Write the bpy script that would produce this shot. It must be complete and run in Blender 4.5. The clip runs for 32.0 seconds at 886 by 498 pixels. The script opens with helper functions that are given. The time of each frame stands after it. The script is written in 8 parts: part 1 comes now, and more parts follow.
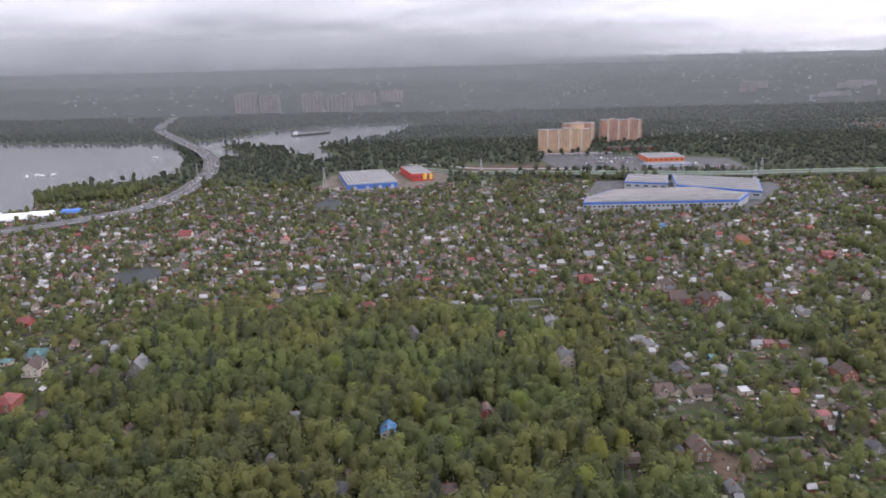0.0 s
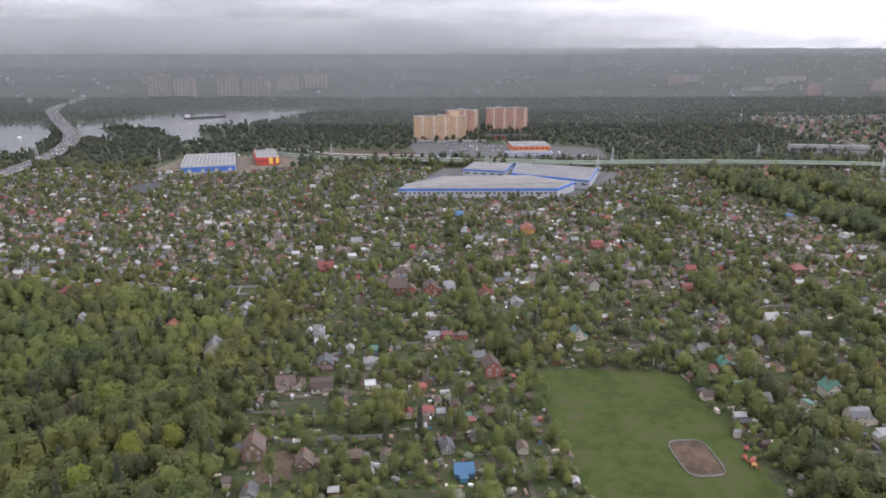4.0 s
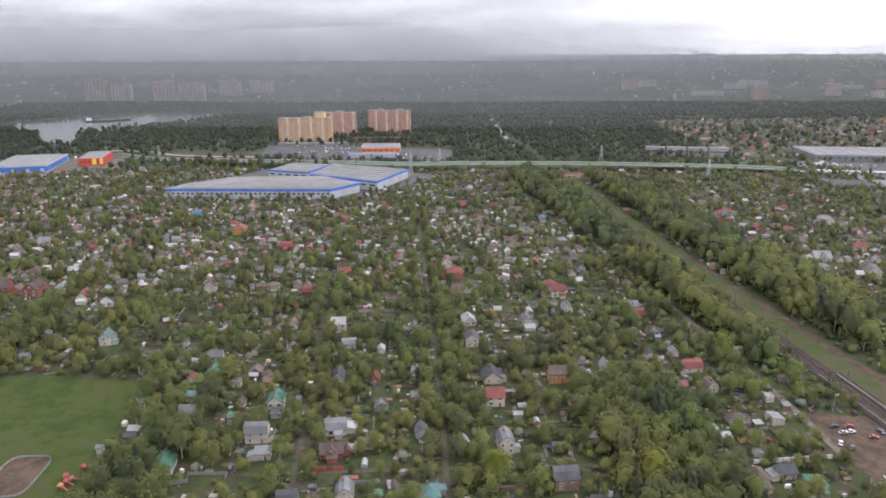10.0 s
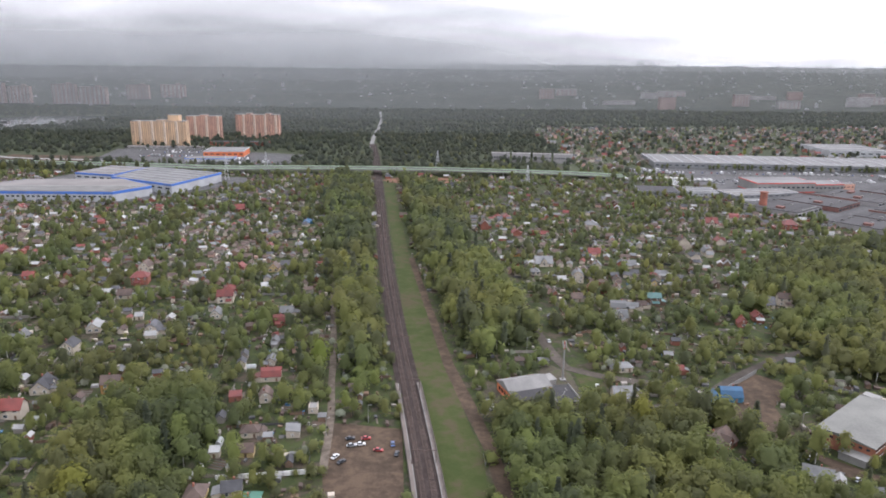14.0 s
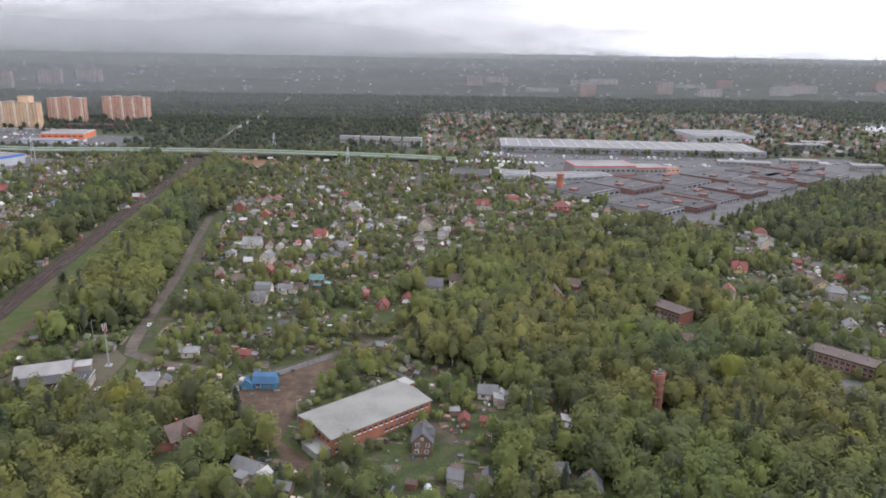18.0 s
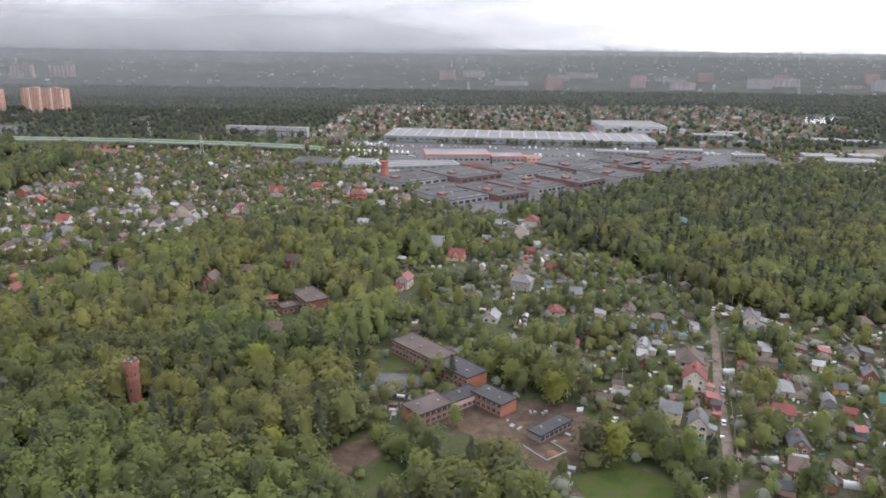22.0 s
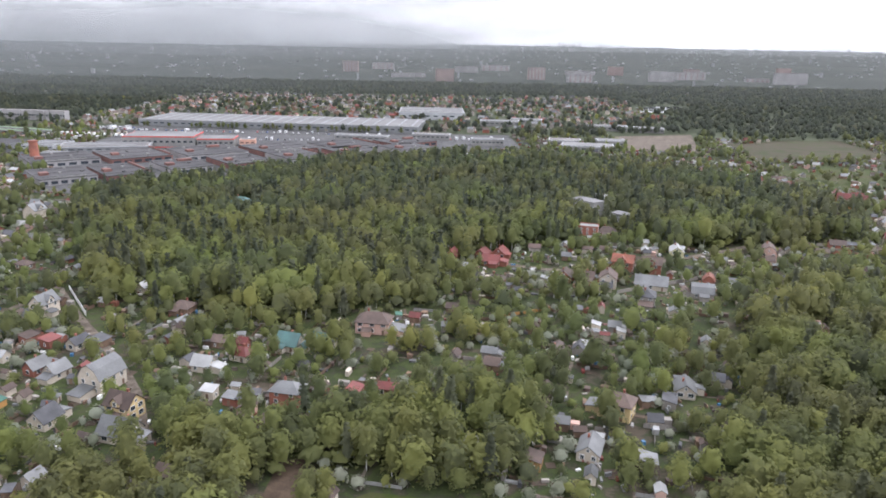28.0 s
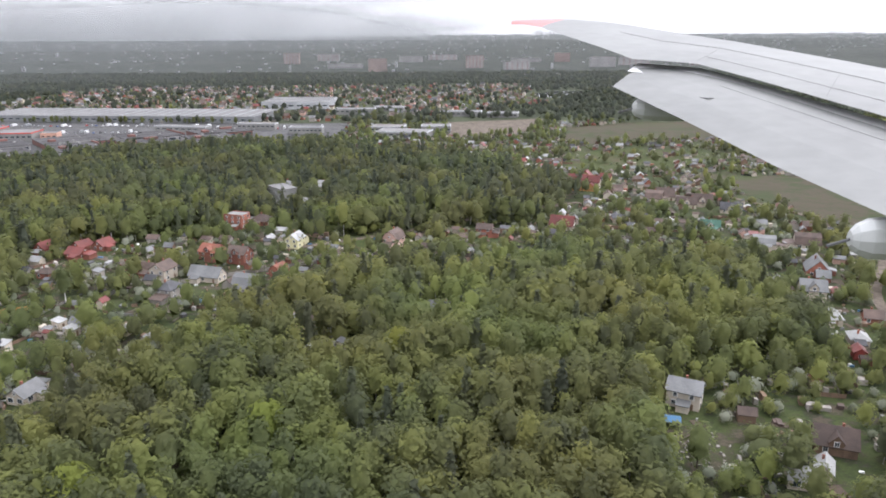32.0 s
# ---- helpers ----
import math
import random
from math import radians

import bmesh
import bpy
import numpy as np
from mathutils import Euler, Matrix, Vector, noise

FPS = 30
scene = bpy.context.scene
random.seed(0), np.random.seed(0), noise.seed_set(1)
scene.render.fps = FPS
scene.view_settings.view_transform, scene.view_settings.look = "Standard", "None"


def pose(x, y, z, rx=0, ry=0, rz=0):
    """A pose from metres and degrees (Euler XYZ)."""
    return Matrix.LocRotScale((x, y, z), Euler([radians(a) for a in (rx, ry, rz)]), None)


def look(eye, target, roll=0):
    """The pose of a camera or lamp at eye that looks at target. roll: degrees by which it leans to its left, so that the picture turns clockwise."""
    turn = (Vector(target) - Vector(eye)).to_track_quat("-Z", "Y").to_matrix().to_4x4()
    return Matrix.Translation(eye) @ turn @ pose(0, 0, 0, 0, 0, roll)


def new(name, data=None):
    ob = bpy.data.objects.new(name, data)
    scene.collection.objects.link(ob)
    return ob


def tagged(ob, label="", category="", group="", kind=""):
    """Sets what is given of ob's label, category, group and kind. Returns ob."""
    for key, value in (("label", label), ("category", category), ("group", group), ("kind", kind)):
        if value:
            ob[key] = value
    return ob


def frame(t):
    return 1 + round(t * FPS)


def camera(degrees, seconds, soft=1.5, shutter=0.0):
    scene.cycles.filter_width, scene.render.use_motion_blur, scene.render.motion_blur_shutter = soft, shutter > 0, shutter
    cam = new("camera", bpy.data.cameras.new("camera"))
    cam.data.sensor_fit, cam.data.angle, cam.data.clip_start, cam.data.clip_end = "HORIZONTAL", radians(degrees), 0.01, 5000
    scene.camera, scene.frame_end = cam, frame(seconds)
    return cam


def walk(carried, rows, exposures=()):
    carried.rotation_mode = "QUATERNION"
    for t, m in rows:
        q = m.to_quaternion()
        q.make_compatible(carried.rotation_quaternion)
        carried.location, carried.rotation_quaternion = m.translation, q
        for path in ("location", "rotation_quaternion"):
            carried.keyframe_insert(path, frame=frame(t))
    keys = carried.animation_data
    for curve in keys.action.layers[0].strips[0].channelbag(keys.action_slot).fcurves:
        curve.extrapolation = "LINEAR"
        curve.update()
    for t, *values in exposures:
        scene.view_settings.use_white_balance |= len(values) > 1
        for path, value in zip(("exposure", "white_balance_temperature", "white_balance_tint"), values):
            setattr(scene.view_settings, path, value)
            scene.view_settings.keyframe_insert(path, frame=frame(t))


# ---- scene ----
cam = camera(63.7, 32.0, 1.8)
# the plan below is drawn in its own units and set down at PLAN metres each
PLAN = 0.68
METRES, EYE, TILT, LEAN, TURN = 1750.0 * PLAN, 202.8 * PLAN, -15.525, 1.077, 0.0
ROWS = [
    (0.0, -0.00000, 0.00001, -0.00002, 0.01, 0.07, 0.18),
    (0.5, 0.01503, 0.00246, -0.00042, -0.36, 0.10, 0.23),
    (1.0, 0.02999, 0.00467, -0.00076, -0.63, 0.13, 0.35),
    (1.5, 0.04487, 0.00666, -0.00106, -0.77, 0.08, 0.36),
    (2.0, 0.05963, 0.00844, -0.00131, -1.10, -0.17, 0.13),
    (2.5, 0.07429, 0.01006, -0.00153, -1.24, -0.46, -0.18),
    (3.0, 0.08898, 0.01168, -0.00171, -1.51, -0.69, -0.20),
    (3.5, 0.10375, 0.01339, -0.00189, -1.82, -0.78, -0.51),
    (4.0, 0.11863, 0.01529, -0.00210, -1.89, -0.67, -0.64),
    (4.5, 0.13356, 0.01724, -0.00229, -1.84, -0.34, -0.72),
    (5.0, 0.14846, 0.01916, -0.00249, -1.75, 0.02, -0.74),
    (5.5, 0.16324, 0.02090, -0.00268, -1.68, 0.24, -0.70),
    (6.0, 0.17789, 0.02249, -0.00286, -1.63, 0.43, -0.54),
    (6.5, 0.19246, 0.02402, -0.00304, -1.62, 0.84, -0.69),
    (7.0, 0.20695, 0.02546, -0.00323, -1.73, 1.24, -0.75),
    (7.5, 0.22145, 0.02674, -0.00337, -1.49, 1.18, -0.73),
    (8.0, 0.23601, 0.02793, -0.00344, -1.22, 0.65, -0.84),
    (8.5, 0.25067, 0.02913, -0.00344, -0.84, 0.05, -0.79),
    (9.0, 0.26543, 0.03037, -0.00340, -0.48, -0.22, -0.85),
    (9.5, 0.28024, 0.03164, -0.00336, -0.29, -0.07, -0.88),
    (10.0, 0.29507, 0.03290, -0.00333, 0.02, -0.04, -0.98),
    (10.5, 0.30993, 0.03418, -0.00327, 0.41, -0.04, -0.91),
    (11.0, 0.32490, 0.03547, -0.00317, 0.60, 0.43, -0.69),
    (11.5, 0.34003, 0.03679, -0.00305, -0.11, -0.03, -0.77),
    (12.0, 0.35531, 0.03810, -0.00295, -0.48, 0.13, -0.43),
    (12.5, 0.37070, 0.03932, -0.00291, -0.93, 0.61, -1.00),
    (13.0, 0.38609, 0.04042, -0.00291, -1.61, 1.48, -0.97),
    (13.5, 0.40144, 0.04153, -0.00296, -2.16, 0.88, -1.07),
    (14.0, 0.41667, 0.04282, -0.00309, -2.36, 0.70, -1.13),
    (14.5, 0.43184, 0.04416, -0.00331, -2.46, 0.68, -1.17),
    (15.0, 0.44706, 0.04560, -0.00360, -2.54, 0.69, -1.18),
    (15.5, 0.46248, 0.04699, -0.00386, -2.69, 0.62, -1.14),
    (16.0, 0.47809, 0.04835, -0.00414, -3.12, 0.32, -0.99),
    (16.5, 0.49382, 0.04969, -0.00439, -3.18, -0.25, -0.91),
    (17.0, 0.50969, 0.05095, -0.00459, -3.33, -0.22, -1.06),
    (17.5, 0.52567, 0.05208, -0.00474, -3.68, -0.21, -1.02),
    (18.0, 0.54170, 0.05314, -0.00490, -3.88, -0.02, -1.12),
    (18.5, 0.55771, 0.05424, -0.00511, -3.59, -0.01, -1.43),
    (19.0, 0.57373, 0.05543, -0.00536, -3.23, 0.02, -1.48),
    (19.5, 0.58984, 0.05671, -0.00564, -3.02, -0.05, -1.66),
    (20.0, 0.60607, 0.05802, -0.00591, -2.62, -0.13, -1.30),
    (20.5, 0.62241, 0.05931, -0.00615, -2.31, -0.26, -1.44),
    (21.0, 0.63880, 0.06060, -0.00638, -1.80, -0.14, -1.34),
    (21.5, 0.65519, 0.06197, -0.00661, -1.67, -0.20, -1.29),
    (22.0, 0.67154, 0.06348, -0.00685, -1.58, -0.23, -1.48),
    (22.5, 0.68786, 0.06518, -0.00708, -1.46, 0.16, -1.80),
    (23.0, 0.70415, 0.06703, -0.00727, -0.85, 0.25, -1.53),
    (23.5, 0.72039, 0.06900, -0.00738, -0.69, -0.03, -1.01),
    (24.0, 0.73654, 0.07099, -0.00745, -1.47, -0.19, -0.70),
    (24.5, 0.75260, 0.07298, -0.00753, -2.09, -0.28, -0.33),
    (25.0, 0.76860, 0.07503, -0.00770, -2.41, -0.97, -0.32),
    (25.5, 0.78454, 0.07720, -0.00792, -2.68, -2.36, -0.54),
    (26.0, 0.80053, 0.07932, -0.00816, -2.80, -3.60, -0.80),
    (26.5, 0.81659, 0.08126, -0.00831, -2.65, -3.81, -0.90),
    (27.0, 0.83272, 0.08295, -0.00836, -2.03, -2.63, -0.84),
    (27.5, 0.84882, 0.08442, -0.00833, -2.32, 0.33, -1.93),
    (28.0, 0.86487, 0.08578, -0.00820, -2.39, -0.38, -1.59),
    (28.5, 0.88097, 0.08722, -0.00800, -2.45, -0.44, -1.90),
    (29.0, 0.89715, 0.08872, -0.00779, -2.44, -0.87, -1.38),
    (29.5, 0.91340, 0.09016, -0.00759, -2.57, -1.02, -0.85),
    (30.0, 0.92967, 0.09148, -0.00741, -2.56, -0.39, -0.32),
    (30.5, 0.94593, 0.09270, -0.00727, -2.53, -0.32, -0.01),
    (31.0, 0.96213, 0.09394, -0.00718, -2.40, -0.53, 0.06),
    (31.5, 0.97832, 0.09536, -0.00718, -2.05, -0.71, 0.11),
    (32.0, 0.99457, 0.09707, -0.00730, -1.96, -0.99, -0.34),
]
EXPOSURES = [(0.0, 0.17, 5940, 25.0), (6.0, 0.31, 6020, 20.0), (16.0, 0.33, 6010, 20.0), (24.5, 0.49, 6050, 18.0), (26.4, 0.52, 5950, 17.0), (27.0, 0.80, 5900, 20.0), (27.7, 0.55, 5920, 19.0), (32.0, 0.57, 6060, 18.0)]
walk(cam, [(t, pose(0, 0, EYE, TILT, LEAN, TURN) @ pose(METRES * x, METRES * y, METRES * z, 90 + pitch, roll, yaw)) for t, x, y, z, yaw, pitch, roll in ROWS], EXPOSURES)

# ---- sky and light ----
world = bpy.data.worlds.new("sky")
scene.world = world
world.use_nodes = True
wn, wl = world.node_tree.nodes, world.node_tree.links
wn.clear()


def wnode(kind, **values):
    n = wn.new(kind)
    for k, v in values.items():
        n.inputs[k.replace("_", " ")].default_value = v
    return n


w_out, w_bg = wn.new("ShaderNodeOutputWorld"), wnode("ShaderNodeBackground", Strength=1.0)
w_sky = wn.new("ShaderNodeTexSky")
w_sky.sky_type, w_sky.sun_disc = "NISHITA", False
w_sky.sun_elevation, w_sky.sun_rotation = radians(42), radians(50)
w_dim = wn.new("ShaderNodeVectorMath")
w_dim.operation = "SCALE"
w_dim.inputs["Scale"].default_value = 0.10
w_co = wn.new("ShaderNodeTexCoord")
# the cloud cover lies flat overhead: the direction is divided by its height, so that the clouds narrow towards the horizon
w_sep = wn.new("ShaderNodeSeparateXYZ")
w_up = wn.new("ShaderNodeMath")
w_up.operation = "ADD"
w_up.inputs[1].default_value = 0.10
w_abs = wn.new("ShaderNodeMath")
w_abs.operation = "ABSOLUTE"
w_flat = wn.new("ShaderNodeVectorMath")
w_flat.operation = "DIVIDE"
w_com = wn.new("ShaderNodeCombineXYZ")
w_cloud = wnode("ShaderNodeTexNoise", Scale=0.62, Detail=7.0, Roughness=0.52, Distortion=0.5)
w_ramp = wn.new("ShaderNodeValToRGB")
w_ramp.color_ramp.elements[0].position, w_ramp.color_ramp.elements[0].color = 0.30, (0.50, 0.515, 0.515, 1)
w_ramp.color_ramp.elements[1].position, w_ramp.color_ramp.elements[1].color = 0.68, (1.04, 1.04, 1.01, 1)
# the brighter part of the sky lies ahead of the aircraft, where the cover is thinner
w_side = wn.new("ShaderNodeMapRange")
w_side.inputs["From Min"].default_value, w_side.inputs["From Max"].default_value = -0.15, 0.45
w_side.inputs["To Min"].default_value, w_side.inputs["To Max"].default_value = 1.15, 1.72
w_gain = wn.new("ShaderNodeVectorMath")
w_gain.operation = "SCALE"
# an overcast sky is brightest overhead
w_high = wn.new("ShaderNodeMapRange")
w_high.inputs["From Min"].default_value, w_high.inputs["From Max"].default_value = 0.08, 1.0
w_high.inputs["To Min"].default_value, w_high.inputs["To Max"].default_value = 1.0, 2.2
w_lift = wn.new("ShaderNodeMath")
w_lift.operation = "MULTIPLY"
w_mix = wn.new("ShaderNodeMix")
w_mix.data_type = "RGBA"
w_mix.inputs["Factor"].default_value = 0.93
wl.new(w_co.outputs["Generated"], w_sep.inputs[0])
wl.new(w_sep.outputs["Z"], w_abs.inputs[0])
wl.new(w_abs.outputs[0], w_up.inputs[0])
for axis in "XYZ":
    wl.new(w_up.outputs[0], w_com.inputs[axis])
wl.new(w_co.outputs["Generated"], w_flat.inputs[0])
wl.new(w_com.outputs[0], w_flat.inputs[1])
wl.new(w_flat.outputs[0], w_cloud.inputs["Vector"])
wl.new(w_cloud.outputs["Fac"], w_ramp.inputs["Fac"])
wl.new(w_sep.outputs["X"], w_side.inputs["Value"])
wl.new(w_ramp.outputs["Color"], w_gain.inputs[0])
wl.new(w_sep.outputs["Z"], w_high.inputs["Value"])
wl.new(w_side.outputs[0], w_lift.inputs[0])
wl.new(w_high.outputs[0], w_lift.inputs[1])
wl.new(w_lift.outputs[0], w_gain.inputs["Scale"])
wl.new(w_sky.outputs["Color"], w_dim.inputs[0])
wl.new(w_dim.outputs[0], w_mix.inputs["A"])
wl.new(w_gain.outputs[0], w_mix.inputs["B"])
wl.new(w_mix.outputs["Result"], w_bg.inputs["Color"])
wl.new(w_bg.outputs[0], w_out.inputs["Surface"])

sun = new("sun", bpy.data.lights.new("sun", "SUN"))
sun.data.energy, sun.data.angle, sun.data.color = 0.75, radians(25), (1.0, 0.96, 0.90)
sun.matrix_world = look((0, 0, 0), (-0.62, -0.42, -0.72))

# ---- materials ----
def material(name, base, rough=0.8, dark=0.6, scale=0.3, fine=6.0, metal=0.0, bump=0.3, spread=0.0, coat=0.0):
    """A weathered surface: base colour mixed with a darker and greyer one by a broad and a fine noise, and relief from the fine one."""
    m = bpy.data.materials.new(name)
    m.use_nodes = True
    n, l = m.node_tree.nodes, m.node_tree.links
    b = n["Principled BSDF"]
    b.inputs["Roughness"].default_value, b.inputs["Metallic"].default_value = rough, metal
    b.inputs["Specular IOR Level"].default_value = 0.5 if rough < 0.45 else 0.22
    co = n.new("ShaderNodeNewGeometry")
    broad, grain = n.new("ShaderNodeTexNoise"), n.new("ShaderNodeTexNoise")
    broad.inputs["Scale"].default_value, broad.inputs["Detail"].default_value = scale, 5.0
    grain.inputs["Scale"].default_value, grain.inputs["Detail"].default_value = fine, 4.0
    l.new(co.outputs["Position"], broad.inputs["Vector"])
    l.new(co.outputs["Position"], grain.inputs["Vector"])
    add = n.new("ShaderNodeMath")
    add.operation = "MULTIPLY_ADD"
    add.inputs[1].default_value = 0.5
    l.new(grain.outputs["Fac"], add.inputs[0])
    l.new(broad.outputs["Fac"], add.inputs[2])
    ramp = n.new("ShaderNodeValToRGB")
    e = ramp.color_ramp.elements
    grey = sum(base) / 3
    e[0].position, e[0].color = 0.52, (*[dark * (0.8 * c + 0.2 * grey) for c in base], 1)
    e[1].position, e[1].color = 0.98, (*[min(1.0, 1.12 * c) for c in base], 1)
    l.new(add.outputs[0], ramp.inputs["Fac"])
    shade = ramp.outputs["Color"]
    if spread:
        info = n.new("ShaderNodeObjectInfo")
        rng = n.new("ShaderNodeMapRange")
        rng.inputs["To Min"].default_value, rng.inputs["To Max"].default_value = 1 - spread, 1 + spread
        l.new(info.outputs["Random"], rng.inputs["Value"])
        hsv = n.new("ShaderNodeHueSaturation")
        l.new(rng.outputs[0], hsv.inputs["Value"])
        l.new(shade, hsv.inputs["Color"])
        shade = hsv.outputs["Color"]
    l.new(shade, b.inputs["Base Color"])
    if bump:
        bp = n.new("ShaderNodeBump")
        bp.inputs["Strength"].default_value, bp.inputs["Distance"].default_value = bump, 0.1
        l.new(grain.outputs["Fac"], bp.inputs["Height"])
        l.new(bp.outputs["Normal"], b.inputs["Normal"])
    return m


def patchwork(name, colours, scale, rough=0.95, second=4.0):
    """Ground cover: several colours laid out by a broad noise, broken by a finer one."""
    m = bpy.data.materials.new(name)
    m.use_nodes = True
    n, l = m.node_tree.nodes, m.node_tree.links
    b = n["Principled BSDF"]
    b.inputs["Roughness"].default_value, b.inputs["Specular IOR Level"].default_value = rough, 0.15
    co = n.new("ShaderNodeNewGeometry")
    broad, mid, fine = (n.new("ShaderNodeTexNoise") for _ in range(3))
    for node, s, d in ((broad, scale, 6.0), (mid, scale * second, 5.0), (fine, scale * second * 9, 3.0)):
        node.inputs["Scale"].default_value, node.inputs["Detail"].default_value = s, d
        node.inputs["Roughness"].default_value = 0.62
        l.new(co.outputs["Position"], node.inputs["Vector"])
    add, add2 = n.new("ShaderNodeMath"), n.new("ShaderNodeMath")
    for node, k in ((add, 0.7), (add2, 0.3)):
        node.operation, node.inputs[1].default_value = "MULTIPLY_ADD", k
    l.new(mid.outputs["Fac"], add.inputs[0])
    l.new(broad.outputs["Fac"], add.inputs[2])
    l.new(fine.outputs["Fac"], add2.inputs[0])
    l.new(add.outputs[0], add2.inputs[2])
    ramp = n.new("ShaderNodeValToRGB")
    e = ramp.color_ramp.elements
    last = len(colours) - 1
    while len(e) < len(colours):
        e.new(0.5)
    for i, c in enumerate(colours):
        e[i].position, e[i].color = 0.12 + 0.76 * i / last, (*c, 1)
    rng = n.new("ShaderNodeMapRange")
    rng.inputs["From Min"].default_value, rng.inputs["From Max"].default_value = 0.79, 1.22
    l.new(add2.outputs[0], rng.inputs["Value"])
    l.new(rng.outputs[0], ramp.inputs["Fac"])
    l.new(ramp.outputs["Color"], b.inputs["Base Color"])
    bp = n.new("ShaderNodeBump")
    bp.inputs["Strength"].default_value, bp.inputs["Distance"].default_value = 0.5, 0.6
    l.new(mid.outputs["Fac"], bp.inputs["Height"])
    l.new(bp.outputs["Normal"], b.inputs["Normal"])
    return m


def foliage(name, low, high, rough=0.75):
    """Leaves: each tree carries a tint between two greens; clumps and leaves vary round it."""
    m = bpy.data.materials.new(name)
    m.use_nodes = True
    n, l = m.node_tree.nodes, m.node_tree.links
    b = n["Principled BSDF"]
    b.inputs["Roughness"].default_value, b.inputs["Specular IOR Level"].default_value = 0.7, 0.15
    tint, geo, info = n.new("ShaderNodeAttribute"), n.new("ShaderNodeNewGeometry"), n.new("ShaderNodeObjectInfo")
    tint.attribute_name = "tint"
    noise_ = n.new("ShaderNodeTexNoise")
    noise_.inputs["Scale"].default_value, noise_.inputs["Detail"].default_value = 0.55, 5.0
    l.new(geo.outputs["Position"], noise_.inputs["Vector"])
    a1, a2, a3 = (n.new("ShaderNodeMath") for _ in range(3))
    for node, k in ((a1, 0.30), (a2, 0.42), (a3, 0.20)):
        node.operation, node.inputs[1].default_value = "MULTIPLY_ADD", k
    l.new(geo.outputs["Random Per Island"], a1.inputs[0])
    l.new(tint.outputs["Fac"], a1.inputs[2])
    l.new(noise_.outputs["Fac"], a2.inputs[0])
    l.new(a1.outputs[0], a2.inputs[2])
    l.new(info.outputs["Random"], a3.inputs[0])
    l.new(a2.outputs[0], a3.inputs[2])
    ramp = n.new("ShaderNodeValToRGB")
    e = ramp.color_ramp.elements
    e[0].position, e[0].color = 0.22, (*low, 1)
    e[1].position, e[1].color = 1.0, (*high, 1)
    rng = n.new("ShaderNodeMapRange")
    rng.inputs["From Max"].default_value = 1.62
    l.new(a3.outputs[0], rng.inputs["Value"])
    l.new(rng.outputs[0], ramp.inputs["Fac"])
    # stands of one kind share a hue: some lean to yellow, some to blue-green
    stand, hue, shift = n.new("ShaderNodeTexNoise"), n.new("ShaderNodeHueSaturation"), n.new("ShaderNodeMapRange")
    stand.inputs["Scale"].default_value, stand.inputs["Detail"].default_value = 0.022, 2.5
    l.new(geo.outputs["Position"], stand.inputs["Vector"])
    shift.inputs["From Min"].default_value, shift.inputs["From Max"].default_value = 0.35, 0.65
    shift.inputs["To Min"].default_value, shift.inputs["To Max"].default_value = 0.483, 0.524
    l.new(stand.outputs["Fac"], shift.inputs["Value"])
    l.new(shift.outputs[0], hue.inputs["Hue"])
    l.new(ramp.outputs["Color"], hue.inputs["Color"])
    l.new(hue.outputs["Color"], b.inputs["Base Color"])
    speck, bp = n.new("ShaderNodeTexNoise"), n.new("ShaderNodeBump")
    speck.inputs["Scale"].default_value, speck.inputs["Detail"].default_value = 1.1, 5.0
    l.new(geo.outputs["Position"], speck.inputs["Vector"])
    bp.inputs["Strength"].default_value, bp.inputs["Distance"].default_value = 0.22, 0.7
    l.new(speck.outputs["Fac"], bp.inputs["Height"])
    l.new(bp.outputs["Normal"], b.inputs["Normal"])
    # thin leaves let part of the light through
    out, mix, thin = n["Material Output"], n.new("ShaderNodeMixShader"), n.new("ShaderNodeBsdfTranslucent")
    mix.inputs["Fac"].default_value = 0.50
    l.new(hue.outputs["Color"], thin.inputs["Color"])
    l.new(b.outputs[0], mix.inputs[1])
    l.new(thin.outputs[0], mix.inputs[2])
    l.new(mix.outputs[0], out.inputs["Surface"])
    return m


